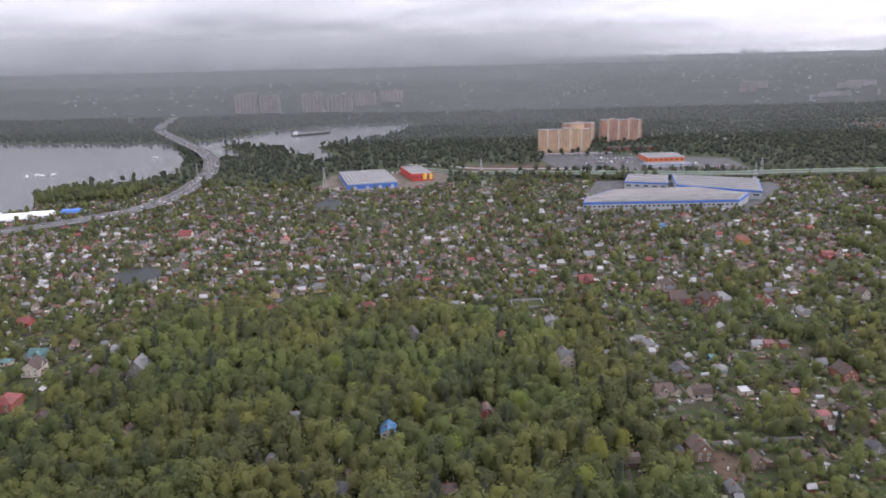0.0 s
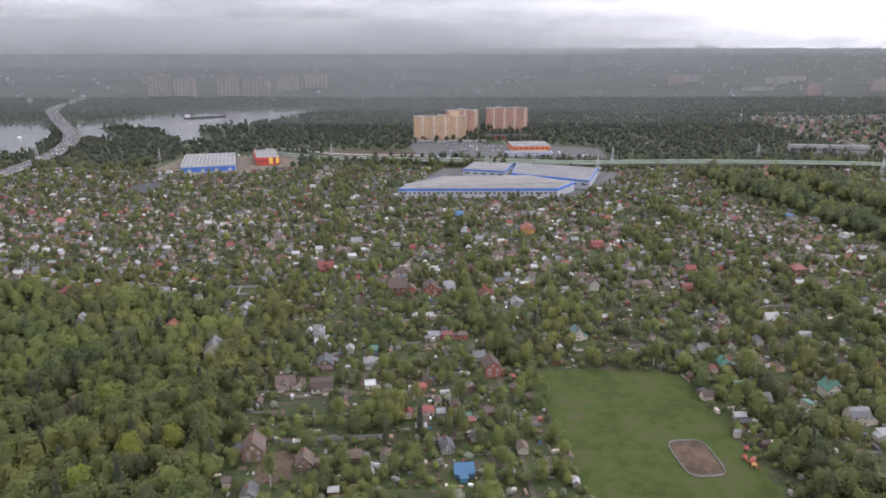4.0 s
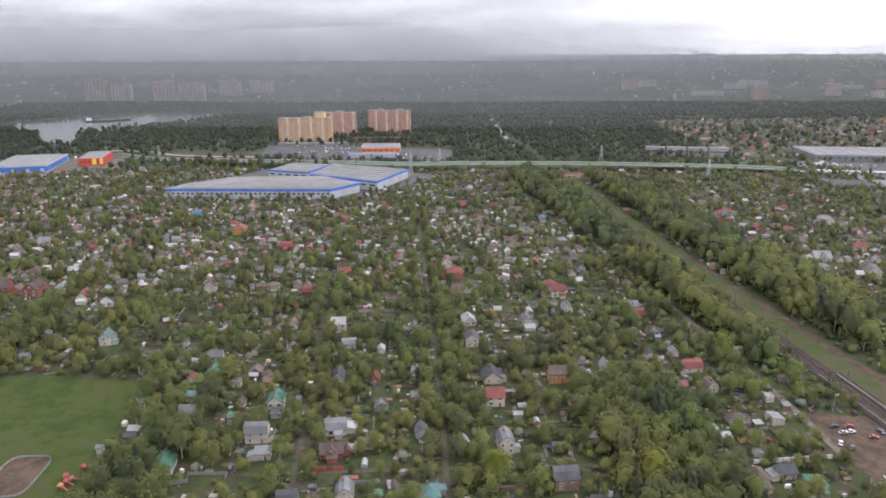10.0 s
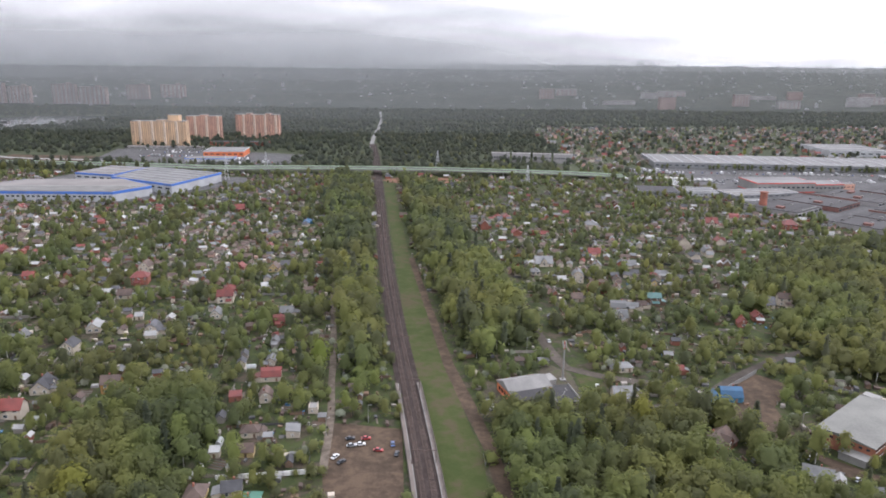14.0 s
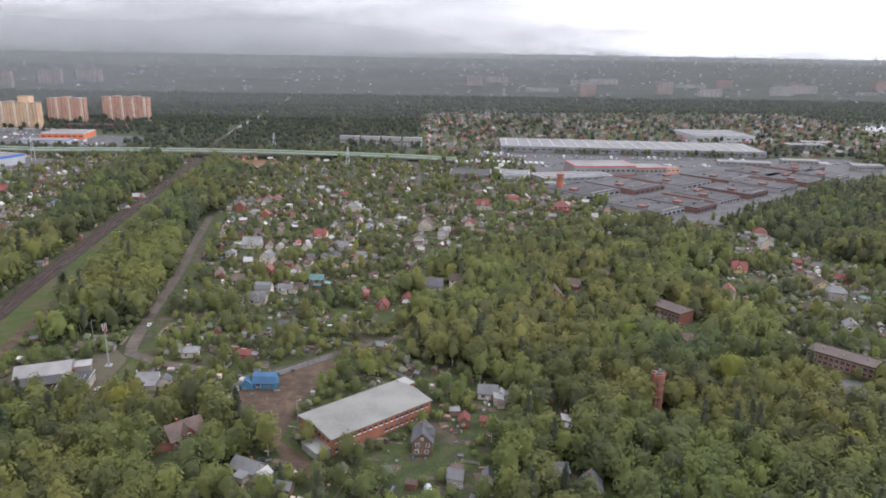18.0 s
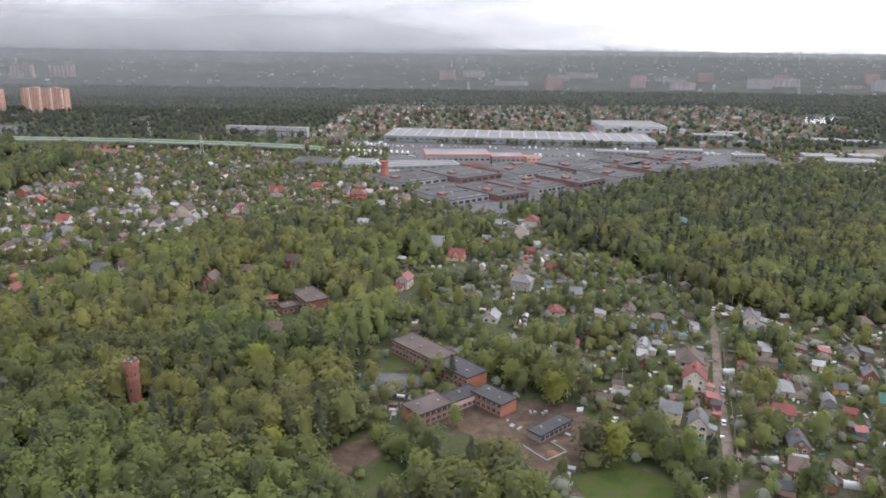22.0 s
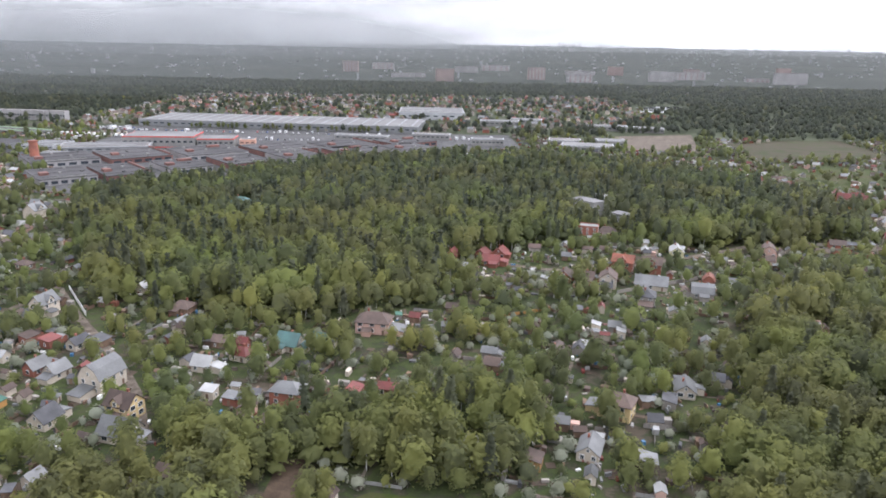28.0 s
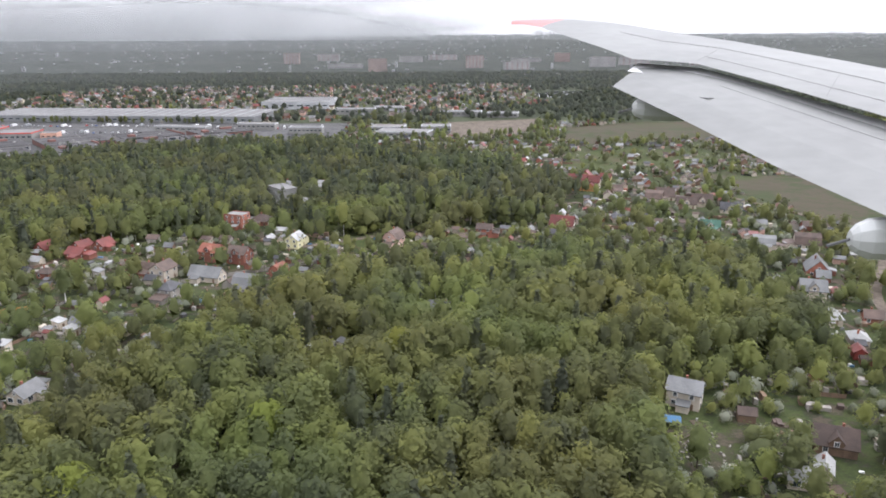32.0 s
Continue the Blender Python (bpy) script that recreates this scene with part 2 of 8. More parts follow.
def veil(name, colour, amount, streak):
    """A sheet that stands in for distant rain haze: mostly clear, its grey laid on in broad upright streaks."""
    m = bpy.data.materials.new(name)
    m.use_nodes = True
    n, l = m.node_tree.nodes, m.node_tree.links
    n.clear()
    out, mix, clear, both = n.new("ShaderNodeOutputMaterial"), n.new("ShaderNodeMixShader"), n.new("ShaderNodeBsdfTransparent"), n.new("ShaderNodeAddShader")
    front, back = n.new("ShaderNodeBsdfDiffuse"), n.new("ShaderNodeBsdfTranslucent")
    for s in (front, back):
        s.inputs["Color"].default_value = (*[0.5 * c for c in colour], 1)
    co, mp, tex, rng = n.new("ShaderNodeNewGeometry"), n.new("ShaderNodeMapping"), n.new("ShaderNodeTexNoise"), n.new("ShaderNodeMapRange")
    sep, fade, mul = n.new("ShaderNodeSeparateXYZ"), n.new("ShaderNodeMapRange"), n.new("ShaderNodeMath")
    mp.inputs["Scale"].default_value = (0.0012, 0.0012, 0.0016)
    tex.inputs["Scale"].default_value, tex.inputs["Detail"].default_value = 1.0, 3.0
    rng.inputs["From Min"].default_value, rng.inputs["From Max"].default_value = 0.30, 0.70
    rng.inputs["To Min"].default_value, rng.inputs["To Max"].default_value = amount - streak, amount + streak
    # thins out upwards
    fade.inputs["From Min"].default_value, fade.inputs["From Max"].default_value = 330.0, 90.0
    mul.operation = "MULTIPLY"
    # the haze is laid on thicker in the west and thins out eastward
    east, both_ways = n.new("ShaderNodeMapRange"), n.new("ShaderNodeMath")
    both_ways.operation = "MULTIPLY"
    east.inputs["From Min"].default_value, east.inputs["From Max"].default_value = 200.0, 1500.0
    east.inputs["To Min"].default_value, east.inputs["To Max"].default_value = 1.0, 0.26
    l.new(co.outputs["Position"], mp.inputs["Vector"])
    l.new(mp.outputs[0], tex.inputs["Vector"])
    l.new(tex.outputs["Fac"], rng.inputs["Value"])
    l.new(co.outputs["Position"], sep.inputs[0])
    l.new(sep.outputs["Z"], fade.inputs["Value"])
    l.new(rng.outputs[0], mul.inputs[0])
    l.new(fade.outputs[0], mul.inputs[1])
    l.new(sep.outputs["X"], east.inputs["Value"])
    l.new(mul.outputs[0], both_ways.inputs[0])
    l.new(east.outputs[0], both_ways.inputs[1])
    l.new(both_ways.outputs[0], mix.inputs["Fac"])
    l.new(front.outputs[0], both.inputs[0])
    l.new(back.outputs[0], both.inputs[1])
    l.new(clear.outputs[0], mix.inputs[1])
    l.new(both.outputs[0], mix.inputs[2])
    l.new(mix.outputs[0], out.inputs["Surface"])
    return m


GROUND = patchwork("rough_grass", [(0.062, 0.050, 0.036), (0.030, 0.034, 0.019), (0.033, 0.045, 0.016), (0.048, 0.060, 0.020), (0.040, 0.040, 0.023), (0.072, 0.059, 0.043)], 0.045, second=5.0)
LANE_DARK = patchwork("shaded_lane", [(0.055, 0.050, 0.036), (0.075, 0.064, 0.048), (0.065, 0.070, 0.036)], 0.10)
MEADOW = patchwork("meadow_grass", [(0.029, 0.042, 0.009), (0.036, 0.051, 0.011), (0.042, 0.056, 0.013), (0.050, 0.052, 0.020)], 0.05)
VERGE = patchwork("verge_grass", [(0.036, 0.050, 0.014), (0.046, 0.057, 0.018), (0.064, 0.055, 0.030)], 0.05)
SOIL = patchwork("bare_soil", [(0.046, 0.034, 0.024), (0.066, 0.047, 0.033), (0.090, 0.064, 0.044)], 0.08)
SAND = patchwork("reddish_sand", [(0.085, 0.045, 0.030), (0.125, 0.066, 0.042), (0.165, 0.092, 0.058)], 0.06)
FIELD = patchwork("ploughed_field", [(0.036, 0.046, 0.018), (0.060, 0.048, 0.034), (0.044, 0.053, 0.021)], 0.012)
ASPHALT = patchwork("asphalt", [(0.050, 0.050, 0.052), (0.075, 0.074, 0.074), (0.095, 0.092, 0.090)], 0.10, 0.8)
LANE = patchwork("worn_lane", [(0.075, 0.062, 0.048), (0.115, 0.094, 0.075), (0.15, 0.125, 0.10)], 0.12)
BALLAST = patchwork("ballast", [(0.028, 0.021, 0.019), (0.040, 0.030, 0.027), (0.054, 0.042, 0.037)], 0.2)
CONCRETE = material("concrete", (0.32, 0.31, 0.30), 0.85, 0.7, 0.08, 2.0)
LIGHT_CONCRETE = material("light_concrete", (0.225, 0.222, 0.210), 0.85, 0.75, 0.1, 2.0)
WATER = material("lake_water", (0.060, 0.062, 0.062), 0.12, 0.9, 0.01, 0.15, bump=0.04)
WATER.node_tree.nodes["Principled BSDF"].inputs["Specular IOR Level"].default_value = 0.13
# matte dark water, the reflection of dark trees and cloud put into its colour
POND = material("pond_dark_reflection", (0.036, 0.040, 0.040), 0.45, 0.85, 0.05, 0.5, bump=0.05)
POND.node_tree.nodes["Principled BSDF"].inputs["Specular IOR Level"].default_value = 0.04
STEEL = material("galvanised_steel", (0.50, 0.51, 0.52), 0.45, 0.7, 0.4, 5.0, metal=0.7)
RUST = material("rail_steel", (0.13, 0.095, 0.08), 0.6, 0.6, 0.5, 8.0, metal=0.4)
GLASS = material("window_glass", (0.035, 0.045, 0.055), 0.12, 0.8, 0.3, 3.0, bump=0.0)
FRAME_WHITE = material("white_frame", (0.75, 0.75, 0.73), 0.5, 0.8, 0.5, 6.0, bump=0.0)
BARK = material("bark", (0.13, 0.105, 0.085), 0.9, 0.5, 0.8, 9.0)
BIRCH_BARK = material("birch_bark", (0.55, 0.54, 0.50), 0.8, 0.35, 0.9, 5.0)
ROOFS = {
    "r": ("red metal", material("red_roof_sheet", (0.165, 0.044, 0.037), 0.5, 0.7, 0.3, 4.0, spread=0.25)),
    "m": ("brown tiled", material("brown_roof_tile", (0.098, 0.070, 0.058), 0.7, 0.65, 0.4, 5.0, spread=0.35)),
    "k": ("dark grey shingle", material("dark_roof_shingle", (0.085, 0.085, 0.09), 0.75, 0.65, 0.4, 5.0, spread=0.3)),
    "s": ("light grey sheet-metal", material("zinc_roof_sheet", (0.155, 0.157, 0.156), 0.45, 0.68, 0.25, 3.0, metal=0.25, spread=0.25)),
    "w": ("whitish slate", material("pale_roof_slate", (0.31, 0.31, 0.30), 0.6, 0.75, 0.25, 3.0, spread=0.15)),
    "g": ("green metal", material("green_roof_sheet", (0.045, 0.13, 0.09), 0.5, 0.7, 0.3, 4.0, spread=0.25)),
    "t": ("teal metal", material("teal_roof_sheet", (0.075, 0.15, 0.14), 0.5, 0.7, 0.3, 4.0, spread=0.2)),
    "b": ("bright blue", material("blue_roof_sheet", (0.045, 0.125, 0.23), 0.5, 0.75, 0.3, 4.0, spread=0.2)),
    "o": ("orange tiled", material("orange_roof_tile", (0.20, 0.072, 0.046), 0.65, 0.7, 0.4, 5.0, spread=0.2)),
    "f": ("flat pale", material("flat_roof_felt", (0.20, 0.195, 0.185), 0.9, 0.7, 0.2, 3.0, spread=0.2)),
}
WALLS = {
    "w": ("white plastered", material("white_plaster", (0.47, 0.41, 0.33), 0.85, 0.75, 0.3, 4.0, spread=0.12)),
    "y": ("yellow plastered", material("yellow_plaster", (0.54, 0.41, 0.20), 0.85, 0.75, 0.3, 4.0, spread=0.12)),
    "b": ("red brick", material("red_brickwork", (0.27, 0.105, 0.072), 0.9, 0.7, 0.3, 6.0, spread=0.2)),
    "n": ("brown timber", material("brown_timber", (0.19, 0.125, 0.085), 0.85, 0.6, 0.4, 6.0, spread=0.3)),
    "p": ("pink plastered", material("pink_plaster", (0.50, 0.32, 0.26), 0.85, 0.8, 0.3, 4.0)),
    "c": ("cream plastered", material("cream_plaster", (0.56, 0.52, 0.30), 0.85, 0.8, 0.3, 4.0)),
    "o": ("ochre timber", material("ochre_timber", (0.45, 0.24, 0.075), 0.75, 0.75, 0.3, 4.0, spread=0.15)),
    "e": ("grey timber", material("grey_timber", (0.28, 0.255, 0.225), 0.85, 0.7, 0.3, 5.0, spread=0.25)),
    "r": ("dark red timber", material("red_timber", (0.33, 0.07, 0.06), 0.8, 0.7, 0.3, 5.0, spread=0.2)),
    "l": ("blue painted", material("blue_timber", (0.06, 0.18, 0.28), 0.8, 0.7, 0.3, 5.0, spread=0.2)),
}
# broad leaves darkened for the far woods, distant haze and shade in the colour
FAR_DIM_LEAVES = foliage("far_dimmed_leaves", (0.046, 0.054, 0.040), (0.118, 0.126, 0.066))
MAPLE_LEAVES = foliage("maple_leaves", (0.115, 0.134, 0.032), (0.205, 0.218, 0.046))
LEAVES = foliage("broad_leaves", (0.074, 0.083, 0.043), (0.193, 0.206, 0.060))
NEEDLES = foliage("needles", (0.062, 0.072, 0.050), (0.120, 0.130, 0.072))
BLOSSOM = foliage("blossoming_leaves", (0.12, 0.135, 0.08), (0.30, 0.31, 0.24))
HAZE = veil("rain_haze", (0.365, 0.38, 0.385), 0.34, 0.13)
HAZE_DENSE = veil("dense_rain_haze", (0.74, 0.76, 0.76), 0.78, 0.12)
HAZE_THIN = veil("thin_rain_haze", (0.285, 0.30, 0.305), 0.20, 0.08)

# ---- building helpers ----
class Geo:
    """Collects simple solids into one mesh."""

    def __init__(self):
        self.v, self.f, self.mi, self.slot = [], [], [], 0

    def add(self, verts, faces):
        k = len(self.v)
        self.v += [tuple(p) for p in verts]
        self.f += [tuple(i + k for i in q) for q in faces]
        self.mi += [self.slot] * len(faces)
        return self

    def prism(self, poly, z0, z1):
        area = sum(a[0] * b[1] - b[0] * a[1] for a, b in zip(poly, poly[1:] + poly[:1]))
        poly = list(poly) if area > 0 else list(poly)[::-1]
        n = len(poly)
        return self.add([(x, y, z0) for x, y in poly] + [(x, y, z1) for x, y in poly],
                        [tuple(range(n))[::-1], tuple(range(n, 2 * n))] + [(i, (i + 1) % n, n + (i + 1) % n, n + i) for i in range(n)])

    def box(self, x, y, z, w, d, h, rot=0.0):
        c, s = math.cos(radians(rot)), math.sin(radians(rot))
        return self.prism([(x + c * a - s * b, y + s * a + c * b) for a, b in ((-w / 2, -d / 2), (w / 2, -d / 2), (w / 2, d / 2), (-w / 2, d / 2))], z, z + h)

    def cone(self, x, y, z0, z1, r0, r1, n=10, turn=0.0):
        ring = [(math.cos(2 * math.pi * (i + turn) / n), math.sin(2 * math.pi * (i + turn) / n)) for i in range(n)]
        return self.add([(x + r0 * a, y + r0 * b, z0) for a, b in ring] + [(x + r1 * a, y + r1 * b, z1) for a, b in ring],
                        [tuple(range(n))[::-1], tuple(range(n, 2 * n))] + [(i, (i + 1) % n, n + (i + 1) % n, n + i) for i in range(n)])

    def bar(self, p, q, r=0.1):
        p, q = Vector(p), Vector(q)
        u = (q - p).normalized()
        a = u.cross((0, 0, 1) if abs(u.z) < 0.9 else (1, 0, 0)).normalized()
        b = u.cross(a)
        ring = [a * r + b * r, b * r - a * r, -a * r - b * r, a * r - b * r]
        return self.add([p + c for c in ring] + [q + c for c in ring], [(3, 2, 1, 0), (4, 5, 6, 7)] + [(i, (i + 1) % 4, 4 + (i + 1) % 4, 4 + i) for i in range(4)])

    def ribbon(self, pts, half, z0, z1, side=0.0):
        """A strip along pts (x, y[, lift]), with thickness from z0 to z1, shifted to its right by side."""
        pts = [(*p, 0.0) if len(p) == 2 else p for p in pts]
        rows = []
        for i, (x, y, up) in enumerate(pts):
            ax, ay, _ = pts[max(i - 1, 0)]
            bx, by, _ = pts[min(i + 1, len(pts) - 1)]
            k = math.hypot(bx - ax, by - ay)
            nx, ny = (by - ay) / k, -(bx - ax) / k
            rows.append([(x + nx * (side + e), y + ny * (side + e), up + z) for e, z in ((-half, z0), (half, z0), (half, z1), (-half, z1))])
        verts = [p for r in rows for p in r]
        faces = [(0, 1, 2, 3), tuple(4 * (len(rows) - 1) + i for i in (3, 2, 1, 0))]
        for i in range(len(rows) - 1):
            a, b = 4 * i, 4 * i + 4
            faces += [(a + (j + 1) % 4, a + j, b + j, b + (j + 1) % 4) for j in range(4)]
        return self.add(verts, faces)

    def mesh(self, name, *mats):
        me = bpy.data.meshes.new(name)
        me.from_pydata(self.v, [], self.f)
        for m in mats:
            me.materials.append(m)
        if len(mats) > 1:
            me.polygons.foreach_set("material_index", self.mi)
        me.update()
        return me

    def part(self, name, mat, parent, label=""):
        ob = new(name, self.mesh(name, *(mat if isinstance(mat, (list, tuple)) else (mat,))))
        ob.parent = parent
        return tagged(ob, label) if label else ob

    def thing(self, name, mat, label, category, kind="", group=""):
        ob = new(name, self.mesh(name, *(mat if isinstance(mat, (list, tuple)) else (mat,))))
        return tagged(ob, label, category, group, kind)


def empty(name, m, label, category, group=""):
    ob = new(name)
    ob.matrix_world = m
    ob.empty_display_size = 0.5
    return tagged(ob, label, category, group)


def instance(name, mesh, parent, m, label=""):
    ob = new(name, mesh)
    ob.parent = parent
    ob.matrix_local = m
    return tagged(ob, label) if label else ob


def smooth_line(pts, step=12.0):
    """Points along a soft curve through pts."""
    out = []
    for i in range(len(pts) - 1):
        p0, p1, p2, p3 = (np.array(pts[min(max(j, 0), len(pts) - 1)], float) for j in (i - 1, i, i + 1, i + 2))
        n = max(1, int(np.linalg.norm((p2 - p1)[:2]) / step))
        for k in range(n):
            t = k / n
            out.append(tuple(0.5 * (2 * p1 + (p2 - p0) * t + (2 * p0 - 5 * p1 + 4 * p2 - p3) * t * t + (3 * p1 - p0 - 3 * p2 + p3) * t ** 3)))
    return out + [tuple(float(c) for c in pts[-1])]


# ---- a raster of the land use: where trees and gardens may stand ----
X0, Y0, CELL, NX, NY = -1700.0, 150.0, 3.0, 1700, 1300
GX, GY = np.meshgrid(X0 + CELL * np.arange(NX), Y0 + CELL * np.arange(NY))
taken = np.zeros((NY, NX), bool)
wood = np.zeros((NY, NX), np.float32)
garden = np.zeros((NY, NX), np.float32)


def inside(poly):
    poly = np.array(poly, float)
    lo, hi = poly.min(0), poly.max(0)
    hit = np.zeros((NY, NX), bool)
    i0, i1 = [int(np.clip((v - X0) / CELL, 0, NX)) for v in (lo[0] - 3, hi[0] + 3)]
    j0, j1 = [int(np.clip((v - Y0) / CELL, 0, NY)) for v in (lo[1] - 3, hi[1] + 3)]
    x, y = GX[j0:j1, i0:i1], GY[j0:j1, i0:i1]
    sub = np.zeros(x.shape, bool)
    for (ax, ay), (bx, by) in zip(poly, np.roll(poly, -1, 0)):
        if ay != by:
            sub ^= ((ay > y) != (by > y)) & (x < (bx - ax) * (y - ay) / (by - ay) + ax)
    hit[j0:j1, i0:i1] = sub
    return hit


def claim(poly):
    taken[inside(poly)] = True


def claim_disc(x, y, r):
    i, j, k = int((x - X0) / CELL), int((y - Y0) / CELL), int(r / CELL) + 2
    a, b, c, d = max(j - k, 0), max(j + k, 0), max(i - k, 0), max(i + k, 0)
    taken[a:b, c:d] |= (GX[a:b, c:d] - x) ** 2 + (GY[a:b, c:d] - y) ** 2 < r * r


def claim_line(pts, half):
    for (ax, ay, *_), (bx, by, *_) in zip(pts, pts[1:]):
        n = int(math.hypot(bx - ax, by - ay) / 3) + 1
        for k in range(n + 1):
            claim_disc(ax + (bx - ax) * k / n, ay + (by - ay) * k / n, half)


# ---- the land ----
ground = Geo().add([(-7000, -5500, 0), (9000, -5500, 0), (9000, 7200, 0), (-7000, 7200, 0)], [(0, 1, 2, 3)])
ground.thing("ground", GROUND, "dull green rough grass and earth reaching the horizon", "ground", "structure")

far_floor = patchwork("woodland_floor", [(0.040, 0.048, 0.028), (0.052, 0.062, 0.034), (0.062, 0.070, 0.042)], 0.01)
Geo().prism([(-3000, 1140), (4200, 1140), (4200, 2470), (-3000, 2470)], -0.5, 0.03).thing("ground_beyond", far_floor, "dark green woodland floor beyond the gardens", "ground", "structure")


PATCHES = []


def patch(name, poly, mat, label, category, z=0.06, keep=True):
    if keep:
        claim(poly)
    PATCHES.append(name)
    return Geo().prism(poly, -0.3, z + 0.003 * (len(PATCHES) % 12)).thing(name, mat, label, category, "structure")


def uneven(cx, cy, rx, ry, n=26, rough=0.16, seed=1):
    rng = random.Random(seed)
    return [(cx + rx * (1 + rough * (rng.random() - 0.5)) * math.cos(2 * math.pi * i / n), cy + ry * (1 + rough * (rng.random() - 0.5)) * math.sin(2 * math.pi * i / n)) for i in range(n)]


LAKE_WEST = [(-1690, 1900), (-937, 1793), (-777, 1768), (-690, 1758), (-640, 1680), (-600, 1610), (-536, 1472), (-498, 1333), (-482, 1282), (-540, 1215), (-617, 1132), (-638, 1087), (-582, 985), (-700, 900), (-1000, 860), (-1690, 900)]
LAKE_EAST = [(-489, 1453), (-376, 1448), (-440, 1550), (-521, 1661), (-510, 1715), (-369, 1601), (-300, 1480), (-238, 1393), (-201, 1415), (-290, 1627), (-138, 1815), (-85, 2029), (-113, 2150), (-325, 2128), (-488, 1975), (-610, 1760)]
patch("water_west", LAKE_WEST, WATER, "grey calm reservoir under an overcast sky", "lake", 0.10)
patch("water_east", LAKE_EAST, WATER, "grey calm reservoir beyond the highway bridge", "lake", 0.10)
patch("water_pond", uneven(-165, 975, 20, 42, seed=3), POND, "small grey pond beside the warehouse", "pond", 0.10)
patch("water_pond_small", uneven(-300, 655, 24, 32, seed=4), POND, "dark village pond between gardens", "pond", 0.10)
patch("water_far_lake", [(1973, 1660), (2030, 1715), (2086, 1720), (2070, 1590), (2000, 1560), (1956, 1562)], WATER, "pale distant lake behind trees", "lake", 0.10)
patch("water_far_river", smooth_line([(700, 1905), (900, 1930), (1100, 1900), (1300, 1930), (1300, 1985), (1100, 1950), (900, 1985), (700, 1960)]), WATER, "thin pale reach of river far off", "river", 0.10)
patch("meadow", [(271, 408), (300, 412), (357, 404), (362, 300), (364, 250), (280, 250), (276, 301)], MEADOW, "smooth bright green sports meadow", "meadow")
patch("lawn_school", [(1158, 415), (1170, 407), (1169, 396), (1157, 397)], VERGE, "green lawn before the school wing", "lawn")
patch("meadow_glade", [(1480, 302), (1500, 314), (1537, 307), (1569, 310), (1592, 300), (1590, 245), (1480, 245)], MEADOW, "green glade at the edge of the wood", "meadow")
patch("track_soil_glade", [(1472, 330), (1479, 331), (1481, 308), (1476, 296), (1469, 300)], SOIL, "brown worn track at the edge of the wood", "track")
patch("meadow_edge", [(1224, 314), (1242, 324), (1258, 311), (1250, 290), (1240, 262), (1228, 285)], MEADOW, "mown green grass beside the school yard", "meadow")
patch("verge", [(737, 240), (756, 240), (757, 340), (745, 430), (733, 545), (722, 660), (696, 1040), (683, 1040), (706, 705), (720, 512), (732, 390)], VERGE, "yellowish green grass verge beside the railway", "verge")
patch("track_side_soil", [(763, 262), (770, 262), (764, 346), (757, 392), (749, 438), (738, 541), (726, 657), (721, 657), (733, 541), (743, 438), (750, 392), (758, 346)], SOIL, "reddish earth track along the railway verge", "track")
patch("station_soil", [(690, 372), (722, 366), (724, 300), (726, 262), (700, 262), (690, 330)], SOIL, "bare reddish earth beside the railway platform", "yard")
patch("sand_lot", uneven(738, 1062, 58, 26, seed=6), SAND, "orange sandy clearing under the viaduct", "yard")
patch("school_yard", [(1180, 350), (1196, 368), (1212, 368), (1234, 364), (1243, 345), (1236, 330), (1227, 320), (1214, 317), (1205, 326), (1192, 340)], SOIL, "reddish dug-up earth of the school yard", "yard")
patch("sports_court", [(1147, 394), (1171, 393), (1174, 382), (1158, 375)], ASPHALT, "grey asphalt sports court beside the school", "court")
patch("clearing_east", [(1130, 321), (1140, 332), (1152, 339), (1159, 328), (1150, 316), (1139, 308)], SOIL, "brown trodden clearing in the wood", "yard")
patch("lawn_clearing", [(1149, 311), (1163, 324), (1171, 308), (1165, 294), (1151, 297)], VERGE, "green grass beside a trodden clearing", "lawn")
patch("field_brown_far", [(1896, 925), (1918, 1073), (2021, 1126), (2110, 1140), (2080, 960), (1956, 941)], FIELD, "brown ploughed field beyond the village", "field")
patch("pasture_green", [(1700, 560), (1712, 562), (1715, 540), (1704, 536)], VERGE, "small green lawn between village plots", "lawn")
patch("field_brown", [(1963, 768), (2010, 740), (2260, 700), (2260, 470), (2060, 470), (2003, 546), (1980, 661)], FIELD, "brown ploughed strip of field", "field")
patch("field_green", [(1866, 773), (1960, 770), (2060, 860), (1956, 899), (1884, 867)], VERGE, "rough green field with bushes", "field", keep=False)
patch("parking", [(1777, 1150), (1915, 1186), (1860, 1010), (1770, 990)], LANE, "pale empty concrete yard", "yard")
patch("market_yard", [(1120, 1010), (1130, 905), (1166, 804), (1206, 716), (1248, 714), (1350, 800), (1480, 922), (1640, 1010), (1640, 1120), (1120, 1120)], ASPHALT, "grey asphalt of the covered market", "yard")
patch("hall_apron", [(1060, 1122), (1640, 1122), (1640, 1150), (1516, 1148), (1106, 1196), (1060, 1196)], ASPHALT, "asphalt apron before the distribution hall", "yard")
patch("warehouse_yard", [(-205, 1095), (-160, 1062), (-60, 1080), (10, 1140), (0, 1260), (-70, 1250), (-195, 1225)], LANE, "pale concrete yard round the warehouses", "yard")
patch("roadworks_soil", [(20, 1200), (60, 1225), (240, 1215), (250, 1290), (40, 1310)], SOIL, "brown roadworks earth beside the interchange", "yard")
patch("blue_hall_yard", [(380, 890), (420, 930), (490, 1020), (500, 1075), (360, 1110), (240, 1120), (200, 1000)], ASPHALT, "asphalt yard round the blue-trimmed halls", "yard")
